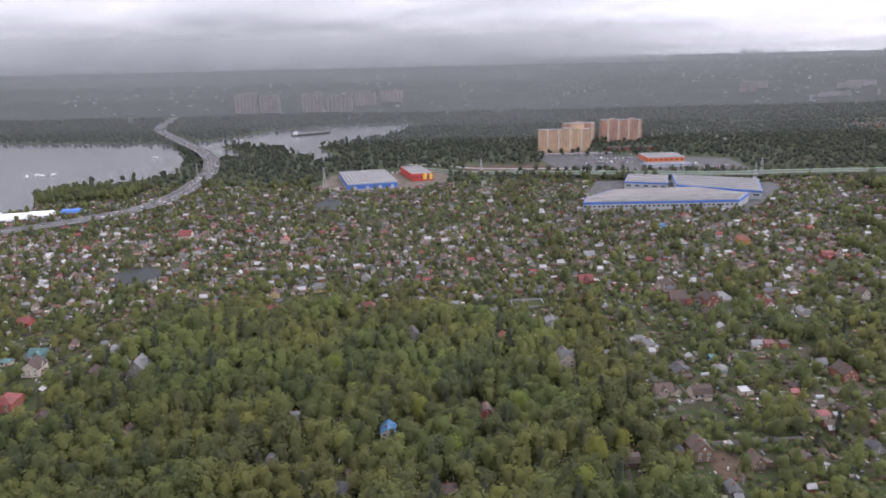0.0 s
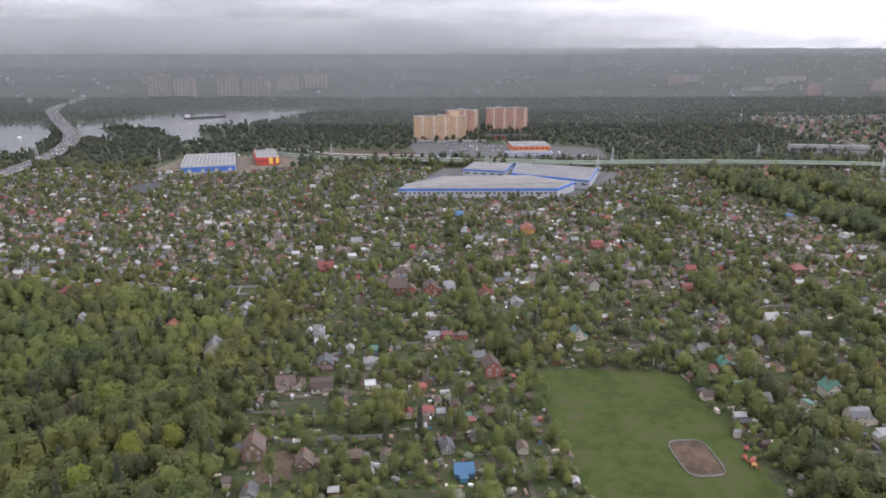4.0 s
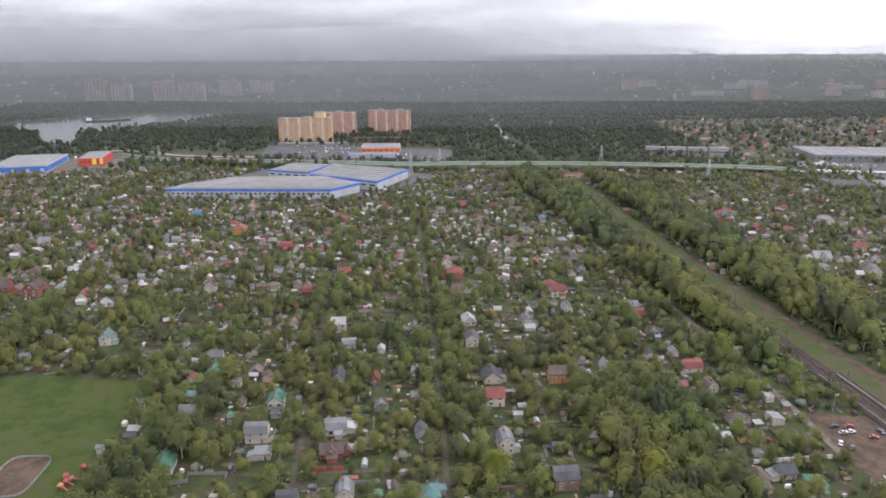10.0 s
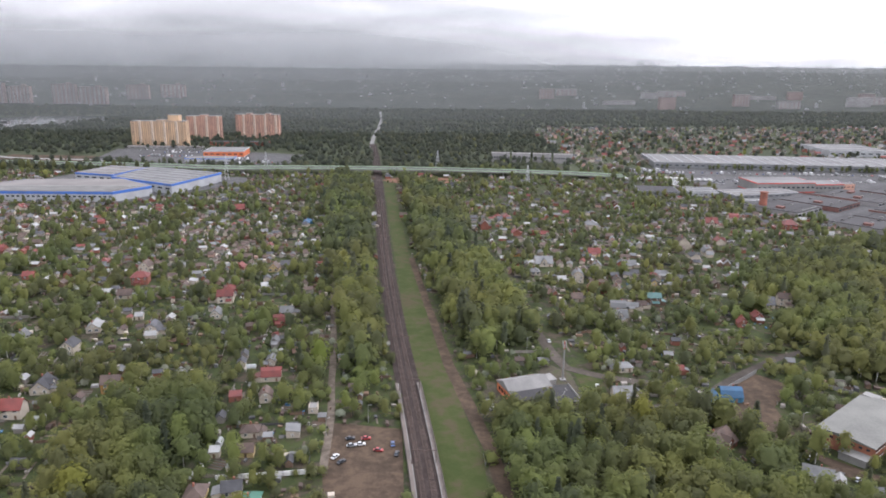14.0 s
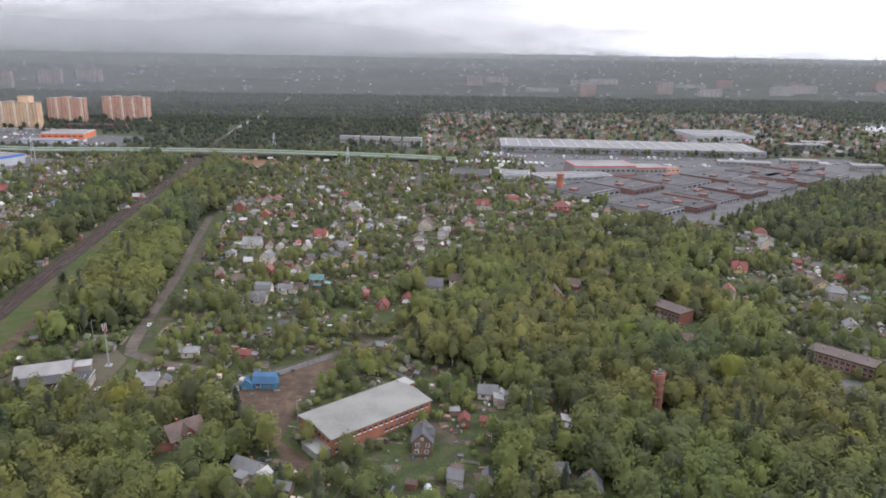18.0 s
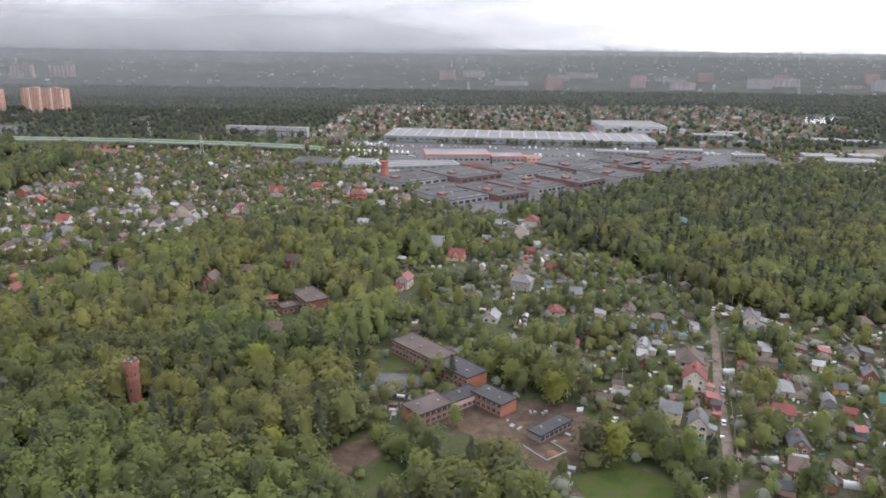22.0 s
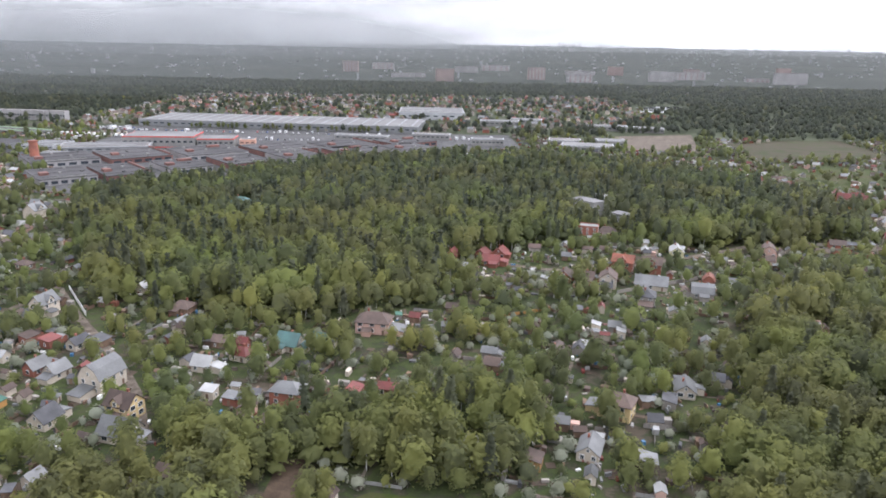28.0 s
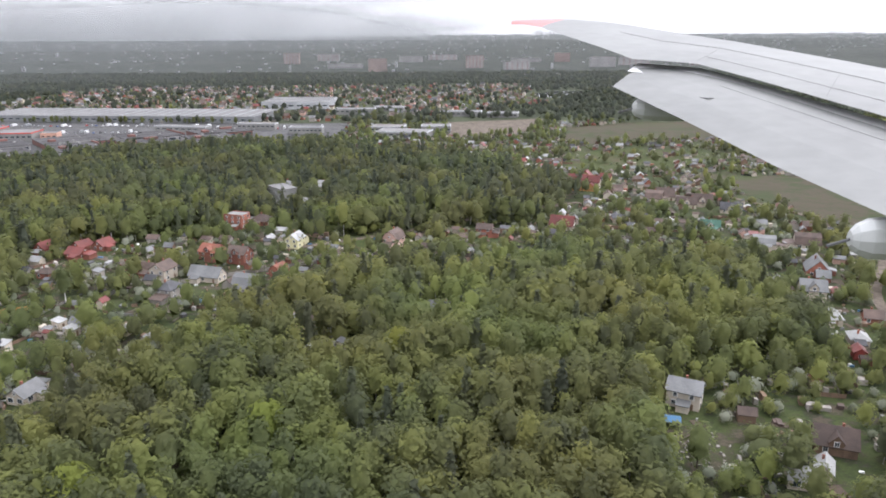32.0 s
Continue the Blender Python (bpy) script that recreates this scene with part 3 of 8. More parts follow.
patch("store_yard", [(300, 1200), (520, 1190), (530, 1330), (310, 1400), (180, 1400), (200, 1240)], ASPHALT, "asphalt car park between store and towers", "yard")
patch("lane_yard", [(130, 327), (146, 327), (147, 303), (131, 302)], SOIL, "orange bare earth courtyard between sheds", "yard")
patch("hall_yard", [(872, 388), (912, 424), (926, 408), (905, 385), (900, 345), (925, 318), (908, 318), (895, 350)], SOIL, "brown trodden earth yard beside the brick hall", "yard")
patch("cafe_yard", [(760, 402), (768, 378), (812, 378), (812, 425), (800, 440), (792, 420), (770, 412)], LANE_DARK, "worn dusty forecourt of the roadside cafe", "yard")
patch("cafe_lawn", [(814, 400), (826, 402), (828, 425), (814, 425)], VERGE, "bright green lawn beside the cafe yard", "lawn")


# ---- roads ----
ROADS = []
STREET = patchwork("dusty_asphalt", [(0.048, 0.041, 0.035), (0.062, 0.053, 0.045), (0.078, 0.068, 0.058)], 0.10)

WORN_STREET = patchwork("worn_asphalt", [(0.064, 0.054, 0.045), (0.080, 0.068, 0.057), (0.098, 0.084, 0.071)], 0.10)


def road(name, pts, half, mat, label):
    z = 0.10 + 0.012 * len(ROADS)
    ROADS.append(name)
    line = smooth_line(pts)
    claim_line(line, half + 1.0)
    return Geo().ribbon(line, half, -0.2, z).thing(name, mat, label, "road", "structure")


road("road_east_lane", [(1258, 255), (1274.5, 303), (1281, 322), (1290, 349), (1301, 383), (1317, 427), (1333, 477)], 1.9, LANE, "pale brown unpaved lane between garden plots")
road("road_forest_lane", [(1336, 481), (1362, 444), (1392, 405), (1420, 360), (1438, 300)], 1.8, LANE, "narrow earthen lane along a fence")
road("road_railway_street", [(852, 412), (828, 421), (811, 432), (803, 490), (796, 565), (785, 648), (774, 740)], 3.2, WORN_STREET, "narrow grey asphalt street beside a strip of wood")
claim_line([(813, 432), (806, 490), (799, 565), (788, 648), (777, 740)], 7.5)
road("road_hall_street", [(815, 372), (838, 384), (866, 391), (888, 409), (912, 428), (940, 446), (990, 470)], 2.4, STREET, "grey street along a pale fence")
road("road_station", [(690, 330), (688, 377), (684, 414), (680, 459), (668, 560), (650, 700)], 1.8, LANE, "earth road from the platform into the gardens")
road("road_cross_near", [(440, 318), (520, 322), (600, 326), (690, 332)], 1.2, LANE_DARK, "pale earth lane crossing the garden plots")
road("road_garden_a", [(517, 270), (516, 300), (514, 355), (509, 431), (500, 576), (490, 720), (482, 880)], 1.3, LANE_DARK, "straight narrow lane between garden plots")
road("road_garden_b", [(453, 270), (451, 318), (447, 366), (438, 447), (430, 560), (420, 720), (412, 860)], 1.3, LANE_DARK, "straight narrow lane between garden plots")
road("road_garden_c", [(255, 270), (250, 420), (245, 600), (240, 800)], 1.3, LANE_DARK, "straight narrow lane between garden plots")
road("road_garden_d", [(85, 290), (100, 420), (112, 600), (120, 800)], 1.3, LANE_DARK, "straight narrow lane between garden plots")
road("road_village", [(1500, 540), (1540, 545), (1600, 520), (1700, 560), (1780, 610), (1850, 650)], 2.4, LANE, "grey village street among cottages")
road("road_village_east", [(1950, 300), (1925, 380), (1940, 450), (1985, 520), (1990, 600), (1940, 700)], 2.4, LANE, "pale sandy village street")
road("road_west_a", [(-60, 300), (-70, 430), (-90, 600), (-100, 800), (-110, 930)], 1.3, LANE_DARK, "straight narrow lane between garden plots")
road("road_far", [(645, 1390), (635, 1577), (630, 2000), (607, 2428)], 4.0, LIGHT_CONCRETE, "pale straight road running into the distance")
road("road_market", [(970, 900), (972, 1000), (968, 1110), (945, 1290), (930, 1400)], 3.0, STREET, "pale road between market and gardens")
road("road_interchange", [(-100, 1330), (-20, 1324), (47, 1275), (130, 1255), (204, 1247), (320, 1195)], 5.0, LIGHT_CONCRETE, "pale slip road of the interchange")

HIGHWAY = smooth_line([(-960, 2600, 3), (-890, 2334, 4), (-810, 2050, 7), (-632, 1720, 9), (-513, 1515, 9), (-459, 1397, 6), (-420, 1257, 4), (-407, 1131, 3), (-406, 1054, 2.5), (-418, 990, 2.2), (-450, 930, 2), (-540, 850, 2), (-700, 760, 2)])
claim_line(HIGHWAY, 17)
highway = empty("highway", pose(0, 0, 0), "curving grey highway on a bank and bridge", "highway")
tagged(highway, kind="structure")
Geo().ribbon(HIGHWAY, 14.5, -1.2, 0.0).part("carriageway", ASPHALT, highway)
Geo().ribbon(HIGHWAY, 0.5, 0.0, 0.8).part("median_barrier", LIGHT_CONCRETE, highway)
for s in (-14.2, 14.2):
    Geo().ribbon(HIGHWAY, 0.35, 0.0, 1.1, s).part("parapet", LIGHT_CONCRETE, highway)
for s in (-7.2, 7.2):
    Geo().ribbon(HIGHWAY, 0.12, 0.0, 0.02, s).part("lane_line", FRAME_WHITE, highway)
for p in HIGHWAY[:-1]:
    if 1420 < p[1] < 2100 and int(p[1]) % 3 == 0:
        Geo().box(p[0], p[1], -0.2, 20, 2.2, p[2] - 0.9, 28).part("pier", CONCRETE, highway)
bank = [p for p in HIGHWAY if p[1] < 1480]
Geo().ribbon([(p[0], p[1]) for p in bank], 17.5, -0.2, 0.9).part("embankment", GROUND, highway)

# ---- viaduct with green noise barriers ----
VIADUCT = smooth_line([(-60, 1280, 1.0), (39, 1213, 2.0), (115, 1198, 3.5), (182, 1173, 5.5), (286, 1146, 8), (373, 1129, 8.5), (450, 1117, 8.5), (550, 1122, 8.5), (660, 1121, 8.5), (790, 1110, 8.5), (940, 1098, 6.5), (1030, 1092, 3)])
GREEN_SHEET = material("green_barrier", (0.34, 0.46, 0.30), 0.6, 0.8, 0.1, 2.0)
viaduct = tagged(empty("viaduct", pose(0, 0, 0), "long concrete viaduct with pale green noise barriers", "viaduct"), kind="structure")
claim_line(VIADUCT, 14)
Geo().ribbon(VIADUCT, 11.5, -1.5, 0.0).part("deck", LIGHT_CONCRETE, viaduct)
Geo().ribbon(VIADUCT, 11.0, 0.0, 0.03).part("asphalt_surface", ASPHALT, viaduct)
for s in (-11.3, 11.3):
    Geo().ribbon(VIADUCT, 0.15, 0.0, 1.3, s).part("noise_barrier", GREEN_SHEET, viaduct)
Geo().ribbon(VIADUCT, 0.4, 0.03, 1.0).part("median_barrier", LIGHT_CONCRETE, viaduct)
gone = 0.0
for a, b in zip(VIADUCT, VIADUCT[1:]):
    gone += math.dist(a[:2], b[:2])
    if a[2] > 6 and gone > 34:
        gone = 0.0
        turn = math.degrees(math.atan2(b[1] - a[1], b[0] - a[0]))
        pier = Geo()
        for e in (-6.5, 6.5):
            pier.box(a[0] - e * math.sin(radians(turn)), a[1] + e * math.cos(radians(turn)), -0.3, 1.6, 2.0, a[2] - 2.2, turn)
        pier.box(a[0], a[1], a[2] - 2.6, 2.0, 18, 1.1, turn)
        pier.part("pier", LIGHT_CONCRETE, viaduct)

# ---- railway ----
RAILWAY = smooth_line([(742, 150), (737, 250), (733.2, 315), (724.8, 403), (714, 510), (699, 690), (675, 1045), (655, 1330), (640, 1500)], 20)
claim_line(RAILWAY, 9)
railway = tagged(empty("railway", pose(0, 0, 0), "double railway track on brown ballast", "railway"), kind="structure")
Geo().ribbon(RAILWAY, 6.2, -0.2, 0.35).part("ballast_bed", BALLAST, railway)
for track in (-2.15, 2.15):
    for gauge in (-0.76, 0.76):
        Geo().ribbon(RAILWAY, 0.05, 0.5, 0.68, track + gauge).part("rail", RUST, railway)
ties = Geo()
for a, b in zip(RAILWAY, RAILWAY[1:]):
    if a[1] < 900:
        n = int(math.dist(a[:2], b[:2]) / 0.9)
        turn = math.degrees(math.atan2(b[1] - a[1], b[0] - a[0])) - 90
        for k in range(n):
            x, y = a[0] + (b[0] - a[0]) * k / n, a[1] + (b[1] - a[1]) * k / n
            for track in (-2.15, 2.15):
                ties.box(x + track, y, 0.34, 2.6, 0.28, 0.18, turn)
tagged(ties.part("sleepers", RUST, railway), kind="stuff")
for y0 in range(220, 1040, 60):
    k = min(range(len(RAILWAY)), key=lambda i: abs(RAILWAY[i][1] - y0))
    x, y = RAILWAY[k][:2]
    mast = Geo().bar((x - 5.0, y, 0), (x - 5.0, y, 7.6), 0.14).bar((x + 5.0, y, 0), (x + 5.0, y, 7.6), 0.14).bar((x - 5.0, y, 7.4), (x + 5.0, y, 7.4), 0.12)
    mast.part("catenary_gantry", RUST, railway)
PLATFORM = [p for p in smooth_line([(740.6, 180), (737, 250), (733.2, 315), (724.8, 403), (723.8, 412)], 8)]
EDGE_PALE = material("platform_paving", (0.16, 0.135, 0.12), 0.9, 0.7, 0.2, 2.0)
for side in (-5.7, 5.7):
    platform = tagged(Geo().ribbon(PLATFORM, 1.0, -0.2, 1.25, side).thing("railway_platform", EDGE_PALE, "long brownish concrete railway platform with railings", "platform"), kind="structure")
    far = side + (0.9 if side > 0 else -0.9)
    Geo().ribbon(PLATFORM, 0.08, 1.25, 2.3, far).part("railing", EDGE_PALE, platform)
    Geo().ribbon(PLATFORM, 0.12, 1.25, 1.29, side - (0.8 if side > 0 else -0.8)).part("edge_line", LIGHT_CONCRETE, platform)

# ---- large buildings ----
BLUE_TRIM = material("blue_cladding", (0.055, 0.15, 0.47), 0.5, 0.75, 0.1, 2.0)
WHITE_CLAD = material("white_cladding", (0.38, 0.39, 0.40), 0.55, 0.8, 0.1, 2.0)
GREY_CLAD = material("grey_cladding", (0.205, 0.212, 0.215), 0.55, 0.75, 0.1, 2.0)
PALE_ROOF = material("pale_membrane_roof", (0.165, 0.162, 0.158), 0.75, 0.72, 0.04, 0.6)
BROWN_ROOF = material("weathered_membrane_roof", (0.185, 0.172, 0.162), 0.8, 0.7, 0.04, 0.6)
MARKET_ROOF = material("grey_felt_roof", (0.072, 0.069, 0.070), 0.9, 0.6, 0.03, 0.8)
DARK_ROOF = material("dark_felt_roof", (0.052, 0.050, 0.052), 0.8, 0.6, 0.05, 0.8)
RED_CLAD = material("red_cladding", (0.50, 0.06, 0.045), 0.5, 0.75, 0.2, 2.0)
YELLOW_CLAD = material("yellow_cladding", (0.75, 0.50, 0.06), 0.5, 0.8, 0.2, 2.0)
ORANGE_CLAD = material("orange_cladding", (0.62, 0.16, 0.05), 0.5, 0.8, 0.2, 2.0)
BRICK = WALLS["b"][1]
ORANGE_BRICK = material("orange_brickwork", (0.31, 0.125, 0.075), 0.9, 0.72, 0.3, 6.0)
TOWER_YELLOW = material("yellow_brick_facade", (0.60, 0.41, 0.25), 0.9, 0.8, 0.1, 2.0)
TOWER_PINK = material("pink_brick_facade", (0.52, 0.30, 0.22), 0.9, 0.8, 0.1, 2.0)
# far block walls and window strips muted in colour to stand in for haze
FAR_WALL = material("haze_muted_red_panel", (0.27, 0.205, 0.185), 0.9, 0.8, 0.05, 1.0)
MARKET_BRICK = material("dull_brickwork", (0.185, 0.095, 0.08), 0.9, 0.7, 0.2, 3.0)
GREY_PANEL = material("grey_panel_facade", (0.30, 0.29, 0.285), 0.9, 0.75, 0.05, 1.0)
BLUE_TARP = ROOFS["b"][1]


def shrink(poly, by):
    cx, cy = sum(p[0] for p in poly) / len(poly), sum(p[1] for p in poly) / len(poly)
    return [(x + (cx - x) * by / max(1.0, math.hypot(cx - x, cy - y)), y + (cy - y) * by / max(1.0, math.hypot(cx - x, cy - y))) for x, y in poly]


def rect(x, y, w, d, rot):
    c, s = math.cos(radians(rot)), math.sin(radians(rot))
    return [(x + c * a - s * b, y + s * a + c * b) for a, b in ((-w / 2, -d / 2), (w / 2, -d / 2), (w / 2, d / 2), (-w / 2, d / 2))]


def along(a, b, t):
    return (a[0] + (b[0] - a[0]) * t, a[1] + (b[1] - a[1]) * t)


def hall(name, poly, h, wall, roof, label, category, trim=None, trim_h=2.2, strips=0, strip_mat=None, windows=0, base=None, doors=0, door_mat=None, grow=0.0):
    """A flat-roofed hall on a plan of corners: walls, parapet band, roof sheet, skylight strips along the first side, windows and gates in it."""
    claim(shrink(poly, -3.0))
    hub = empty(name, pose(poly[0][0], poly[0][1], 0), label, category)
    back = pose(-poly[0][0], -poly[0][1], 0)

    def put(g, part_name, mat):
        ob = g.part(part_name, mat, hub)
        ob.matrix_local = back
        return ob

    put(Geo().prism(poly, -0.3, h - trim_h if trim else h - 0.4), "wall", wall)
    if trim:
        put(Geo().prism(shrink(poly, -0.25), h - trim_h, h), "trim_band", trim)
    put(Geo().prism(shrink(poly, 1.0), h - 0.5, h + 0.12), "roof", roof)
    if base:
        put(Geo().prism(shrink(poly, -0.3), -0.3, 1.2), "plinth", base)
    a, b, c, d = poly[0], poly[1], poly[2], poly[-1]
    for i in range(strips):
        t = (i + 0.6) / (strips + 0.2)
        p, q = along(a, d, t), along(b, c, t)
        p, q = along(p, q, 0.04), along(p, q, 0.96)
        put(Geo().ribbon([p, q], 1.5, h + 0.1, h + 0.75), "skylight", strip_mat)
    side = math.degrees(math.atan2(b[1] - a[1], b[0] - a[0]))
    out = (math.sin(radians(side)), -math.cos(radians(side)))
    for i in range(windows):
        p = along(a, b, (i + 0.5) / windows)
        put(Geo().box(p[0] + out[0] * 0.1, p[1] + out[1] * 0.1, h * 0.45, 0.55 * math.dist(a, b) / windows, 0.3, h * 0.16, side), "window", GLASS)
    for i in range(doors):
        p = along(a, b, (i + 0.6) / doors)
        put(Geo().box(p[0] + out[0] * 0.12, p[1] + out[1] * 0.12, 0.0, 5.0, 0.4, h * 0.5, side), "gate", door_mat or WHITE_CLAD)
    return hub, put


h1, put = hall("warehouse", [(-150, 1081), (-75, 1100), (-104, 1216), (-179, 1198)], 11, BLUE_TRIM, PALE_ROOF, "large warehouse with blue walls and a white parapet", "warehouse", WHITE_CLAD, 2.4, doors=4, base=WHITE_CLAD)
for i in range(12):
    p = along(along((-150, 1081), (-75, 1100), 0.08 + 0.075 * i), along((-179, 1198), (-104, 1216), 0.08 + 0.075 * i), 0.5)
    put(Geo().box(*p, 11.0, 0.4, 108, 0.35, 14), "roof_seam", WHITE_CLAD)
h2, put = hall("shop_hall", [(-54, 1151), (-20, 1161), (-44, 1246), (-78, 1236)], 12, RED_CLAD, PALE_ROOF, "red and yellow clad shop hall beside the warehouse", "shop", RED_CLAD, 2.0, windows=6)
for t, w in ((0.62, 6.0), (0.9, 5.0)):
    p = along((-54, 1151), (-20, 1161), t)
    put(Geo().box(p[0] + 0.05, p[1] - 0.2, 2, w, 0.5, 9.5, 16), "yellow_panel", YELLOW_CLAD)
hall("factory_hall", [(177, 900), (376, 897), (406, 940), (352, 992), (235, 985), (188, 935)], 12, WHITE_CLAD, BROWN_ROOF, "long low factory hall with a blue roof edge", "factory", BLUE_TRIM, 3.0, 7, LIGHT_CONCRETE, windows=34)
hall("factory_wing", [(331, 1005), (427, 947), (462, 1044), (350, 1092)], 12.6, WHITE_CLAD, PALE_ROOF, "pale factory hall with striped roof and blue edge", "factory", BLUE_TRIM, 2.6, 6, GREY_CLAD, windows=8)
hall("factory_annex", [(266, 1046), (324, 1026), (345, 1094), (288, 1112)], 11.5, WHITE_CLAD, BROWN_ROOF, "grey-roofed factory annex with a blue edge", "factory", BLUE_TRIM, 2.4, 3, GREY_CLAD, windows=5)
hall("hardware_store", [(368, 1287), (435, 1290), (432, 1346), (366, 1344)], 11, ORANGE_CLAD, PALE_ROOF, "store with orange walls and a white roof edge", "store", WHITE_CLAD, 1.6, windows=7, base=WHITE_CLAD)
hall("store_annex", [(352, 1236), (430, 1240), (428, 1272), (350, 1268)], 5, WHITE_CLAD, PALE_ROOF, "low white annex stacked with building goods", "store", BLUE_TRIM, 0.8, doors=3)
dist, put = hall("distribution_hall", [(1108, 1198), (1512, 1150), (1524, 1258), (1120, 1306)], 9.5, GREY_CLAD, PALE_ROOF, "very long grey distribution hall with ribbed roof", "warehouse", GREY_CLAD, 2.0, 0, GREY_CLAD, windows=40)
for i in range(22):
    t = (i + 0.5) / 22
    p, q = along((1108, 1198), (1512, 1150), t), along((1120, 1306), (1524, 1258), t)
    put(Geo().ribbon([along(p, q, 0.04), along(p, q, 0.96)], 1.3, 9.6, 10.1), "skylight", GREY_CLAD)
hall("distribution_annex", [(1480, 1348), (1590, 1345), (1592, 1452), (1482, 1455)], 12, WHITE_CLAD, PALE_ROOF, "white-roofed warehouse behind the distribution hall", "warehouse", WHITE_CLAD, 2.0, 3, GREY_CLAD, windows=8)
hall("trade_centre", [(1172, 976), (1252, 982), (1249, 1032), (1169, 1026)], 13, LIGHT_CONCRETE, PALE_ROOF, "white trade centre with a red stripe", "shop", RED_CLAD, 1.2, windows=12, base=RED_CLAD)
hall("trade_wing", [(1254, 986), (1296, 990), (1293, 1024), (1251, 1020)], 10, LIGHT_CONCRETE, PALE_ROOF, "white shop wing with a red band", "shop", RED_CLAD, 1.2, windows=7)
hall("grey_market_shed", [(1122, 925), (1212, 948), (1204, 985), (1112, 962)], 6.5, GREY_CLAD, BROWN_ROOF, "low grey market shed", "shed", WHITE_CLAD, 0.8, 3, GREY_CLAD, windows=10)
hall("workshop", [(1010, 955), (1060, 948), (1066, 990), (1016, 997)], 6, GREY_CLAD, DARK_ROOF, "dark-roofed workshop at the market road", "workshop", GREY_CLAD, 0.8, windows=6)
hall("workshop", [(1072, 950), (1108, 945), (1114, 985), (1078, 990)], 6, WHITE_CLAD, PALE_ROOF, "pale-roofed workshop at the market road", "workshop", WHITE_CLAD, 0.8, 3, GREY_CLAD, windows=6)
hall("kiosk_shop", [(1118, 900), (1140, 898), (1142, 910), (1120, 912)], 5, WHITE_CLAD, PALE_ROOF, "small white shop building", "shop", WHITE_CLAD, 0.8, windows=3)
hall("kiosk_shop", [(1300, 1000), (1318, 1002), (1316, 1018), (1298, 1016)], 8, TOWER_PINK, PALE_ROOF, "small pink shop building", "shop", TOWER_PINK, 0.8, windows=3)
for i, (x, y, w, d, tone) in enumerate(((1720, 1010, 62, 34, PALE_ROOF), (1700, 1050, 40, 26, BROWN_ROOF), (1758, 1045, 36, 24, PALE_ROOF), (1860, 1215, 44, 26, PALE_ROOF), (1800, 1230, 60, 22, PALE_ROOF), (1640, 1270, 60, 20, PALE_ROOF), (1440, 1075, 70, 16, PALE_ROOF), (1530, 1090, 50, 14, BROWN_ROOF), (1600, 1040, 40, 14, PALE_ROOF), (1690, 1320, 50, 24, PALE_ROOF))):
    hall("far_warehouse", rect(x, y, w, d, -14 + 5 * (i % 3)), 7 + i % 3, LIGHT_CONCRETE, tone, "pale low warehouse beyond the wood", "warehouse", WHITE_CLAD, 1.0, windows=8)
for i in range(4):
    hall("panel_block", rect(868 + 34 * i, 1262 - 5 * i, 30, 12, -8), 15, GREY_PANEL, BROWN_ROOF, "grey five-storey panel block among trees", "apartment block", GREY_PANEL, 0.8, windows=8)

# the covered market: dark flat roofs with red brick stair heads and gable walls
BAY = [(1152, 868, 62, 62), (1212, 900, 60, 70), (1280, 932, 66, 70), (1352, 965, 66, 66), (1424, 1000, 66, 60), (1496, 1034, 62, 50),
       (1196, 778, 46, 60), (1238, 800, 38, 66), (1282, 838, 40, 60), (1330, 872, 44, 62), (1384, 908, 46, 62), (1440, 946, 48, 60), (1500, 980, 50, 50)]
for i, (x, y, w, d) in enumerate(BAY):
    claim(rect(x, y, w + 4, d + 4, 38))
    bay = empty("market_hall", pose(x, y, 0, 0, 0, 38), "dark flat-roofed market hall with red brick walls", "market hall", "halls of the covered market")
    Geo().box(0, 0, -0.3, w, d, 5.6).part("wall", MARKET_BRICK if i % 2 else GREY_PANEL, bay)
    Geo().box(0, 0, 5.2, w + 0.8, d + 0.8, 0.5).part("roof", MARKET_ROOF, bay)
    for k in range(3):
        Geo().box(0, -d / 2 + d * (k + 0.5) / 3, 5.68, w * 0.92, 0.5, 0.3).part("roof_ridge", MARKET_ROOF, bay)
    Geo().box(-w * 0.32, -d * 0.1, 5.6, 7, 8, 2.4).part("stair_head", MARKET_BRICK, bay)
    if i % 3 == 1:
        Geo().box(w * 0.47, 0, 5.6, 1.2, d * 0.94, 1.8).part("brick_gable", MARKET_BRICK, bay)
    elif i % 3 == 2:
        Geo().box(w * 0.2, d * 0.2, 5.6, 14, 5, 2.2).part("stair_head", MARKET_BRICK, bay)
    else:
        Geo().box(0, -d * 0.47, 5.6, w * 0.6, 1.0, 1.2).part("parapet", LIGHT_CONCRETE, bay)
    for k in range(4):
        Geo().box(w * (0.36 - 0.2 * k), d * (0.34 - 0.21 * ((k * 2 + i) % 4)), 5.6, 2.2, 3.0, 1.3).part("roof_vent", LIGHT_CONCRETE if (k + i) % 3 else ASPHALT, bay)
    for k in range(6):
        Geo().box(-w / 2 + w * (k + 0.5) / 6, -d / 2 - 0.1, 1.0, w / 9, 0.3, 2.6).part("shop_window", GLASS, bay)
chimney = empty("brick_chimney", pose(1128, 868, 0), "stout red brick tower beside the market", "tower")
Geo().cone(0, 0, -0.3, 20, 4.6, 3.9, 12).part("shaft", BRICK, chimney)
Geo().cone(0, 0, 20, 21.2, 4.5, 4.5, 12).part("cap", BRICK, chimney)


# ---- apartment towers ----
WINDOW_DARK = material("tower_window", (0.09, 0.085, 0.09), 0.25, 0.8, 0.3, 2.0, bump=0.0)
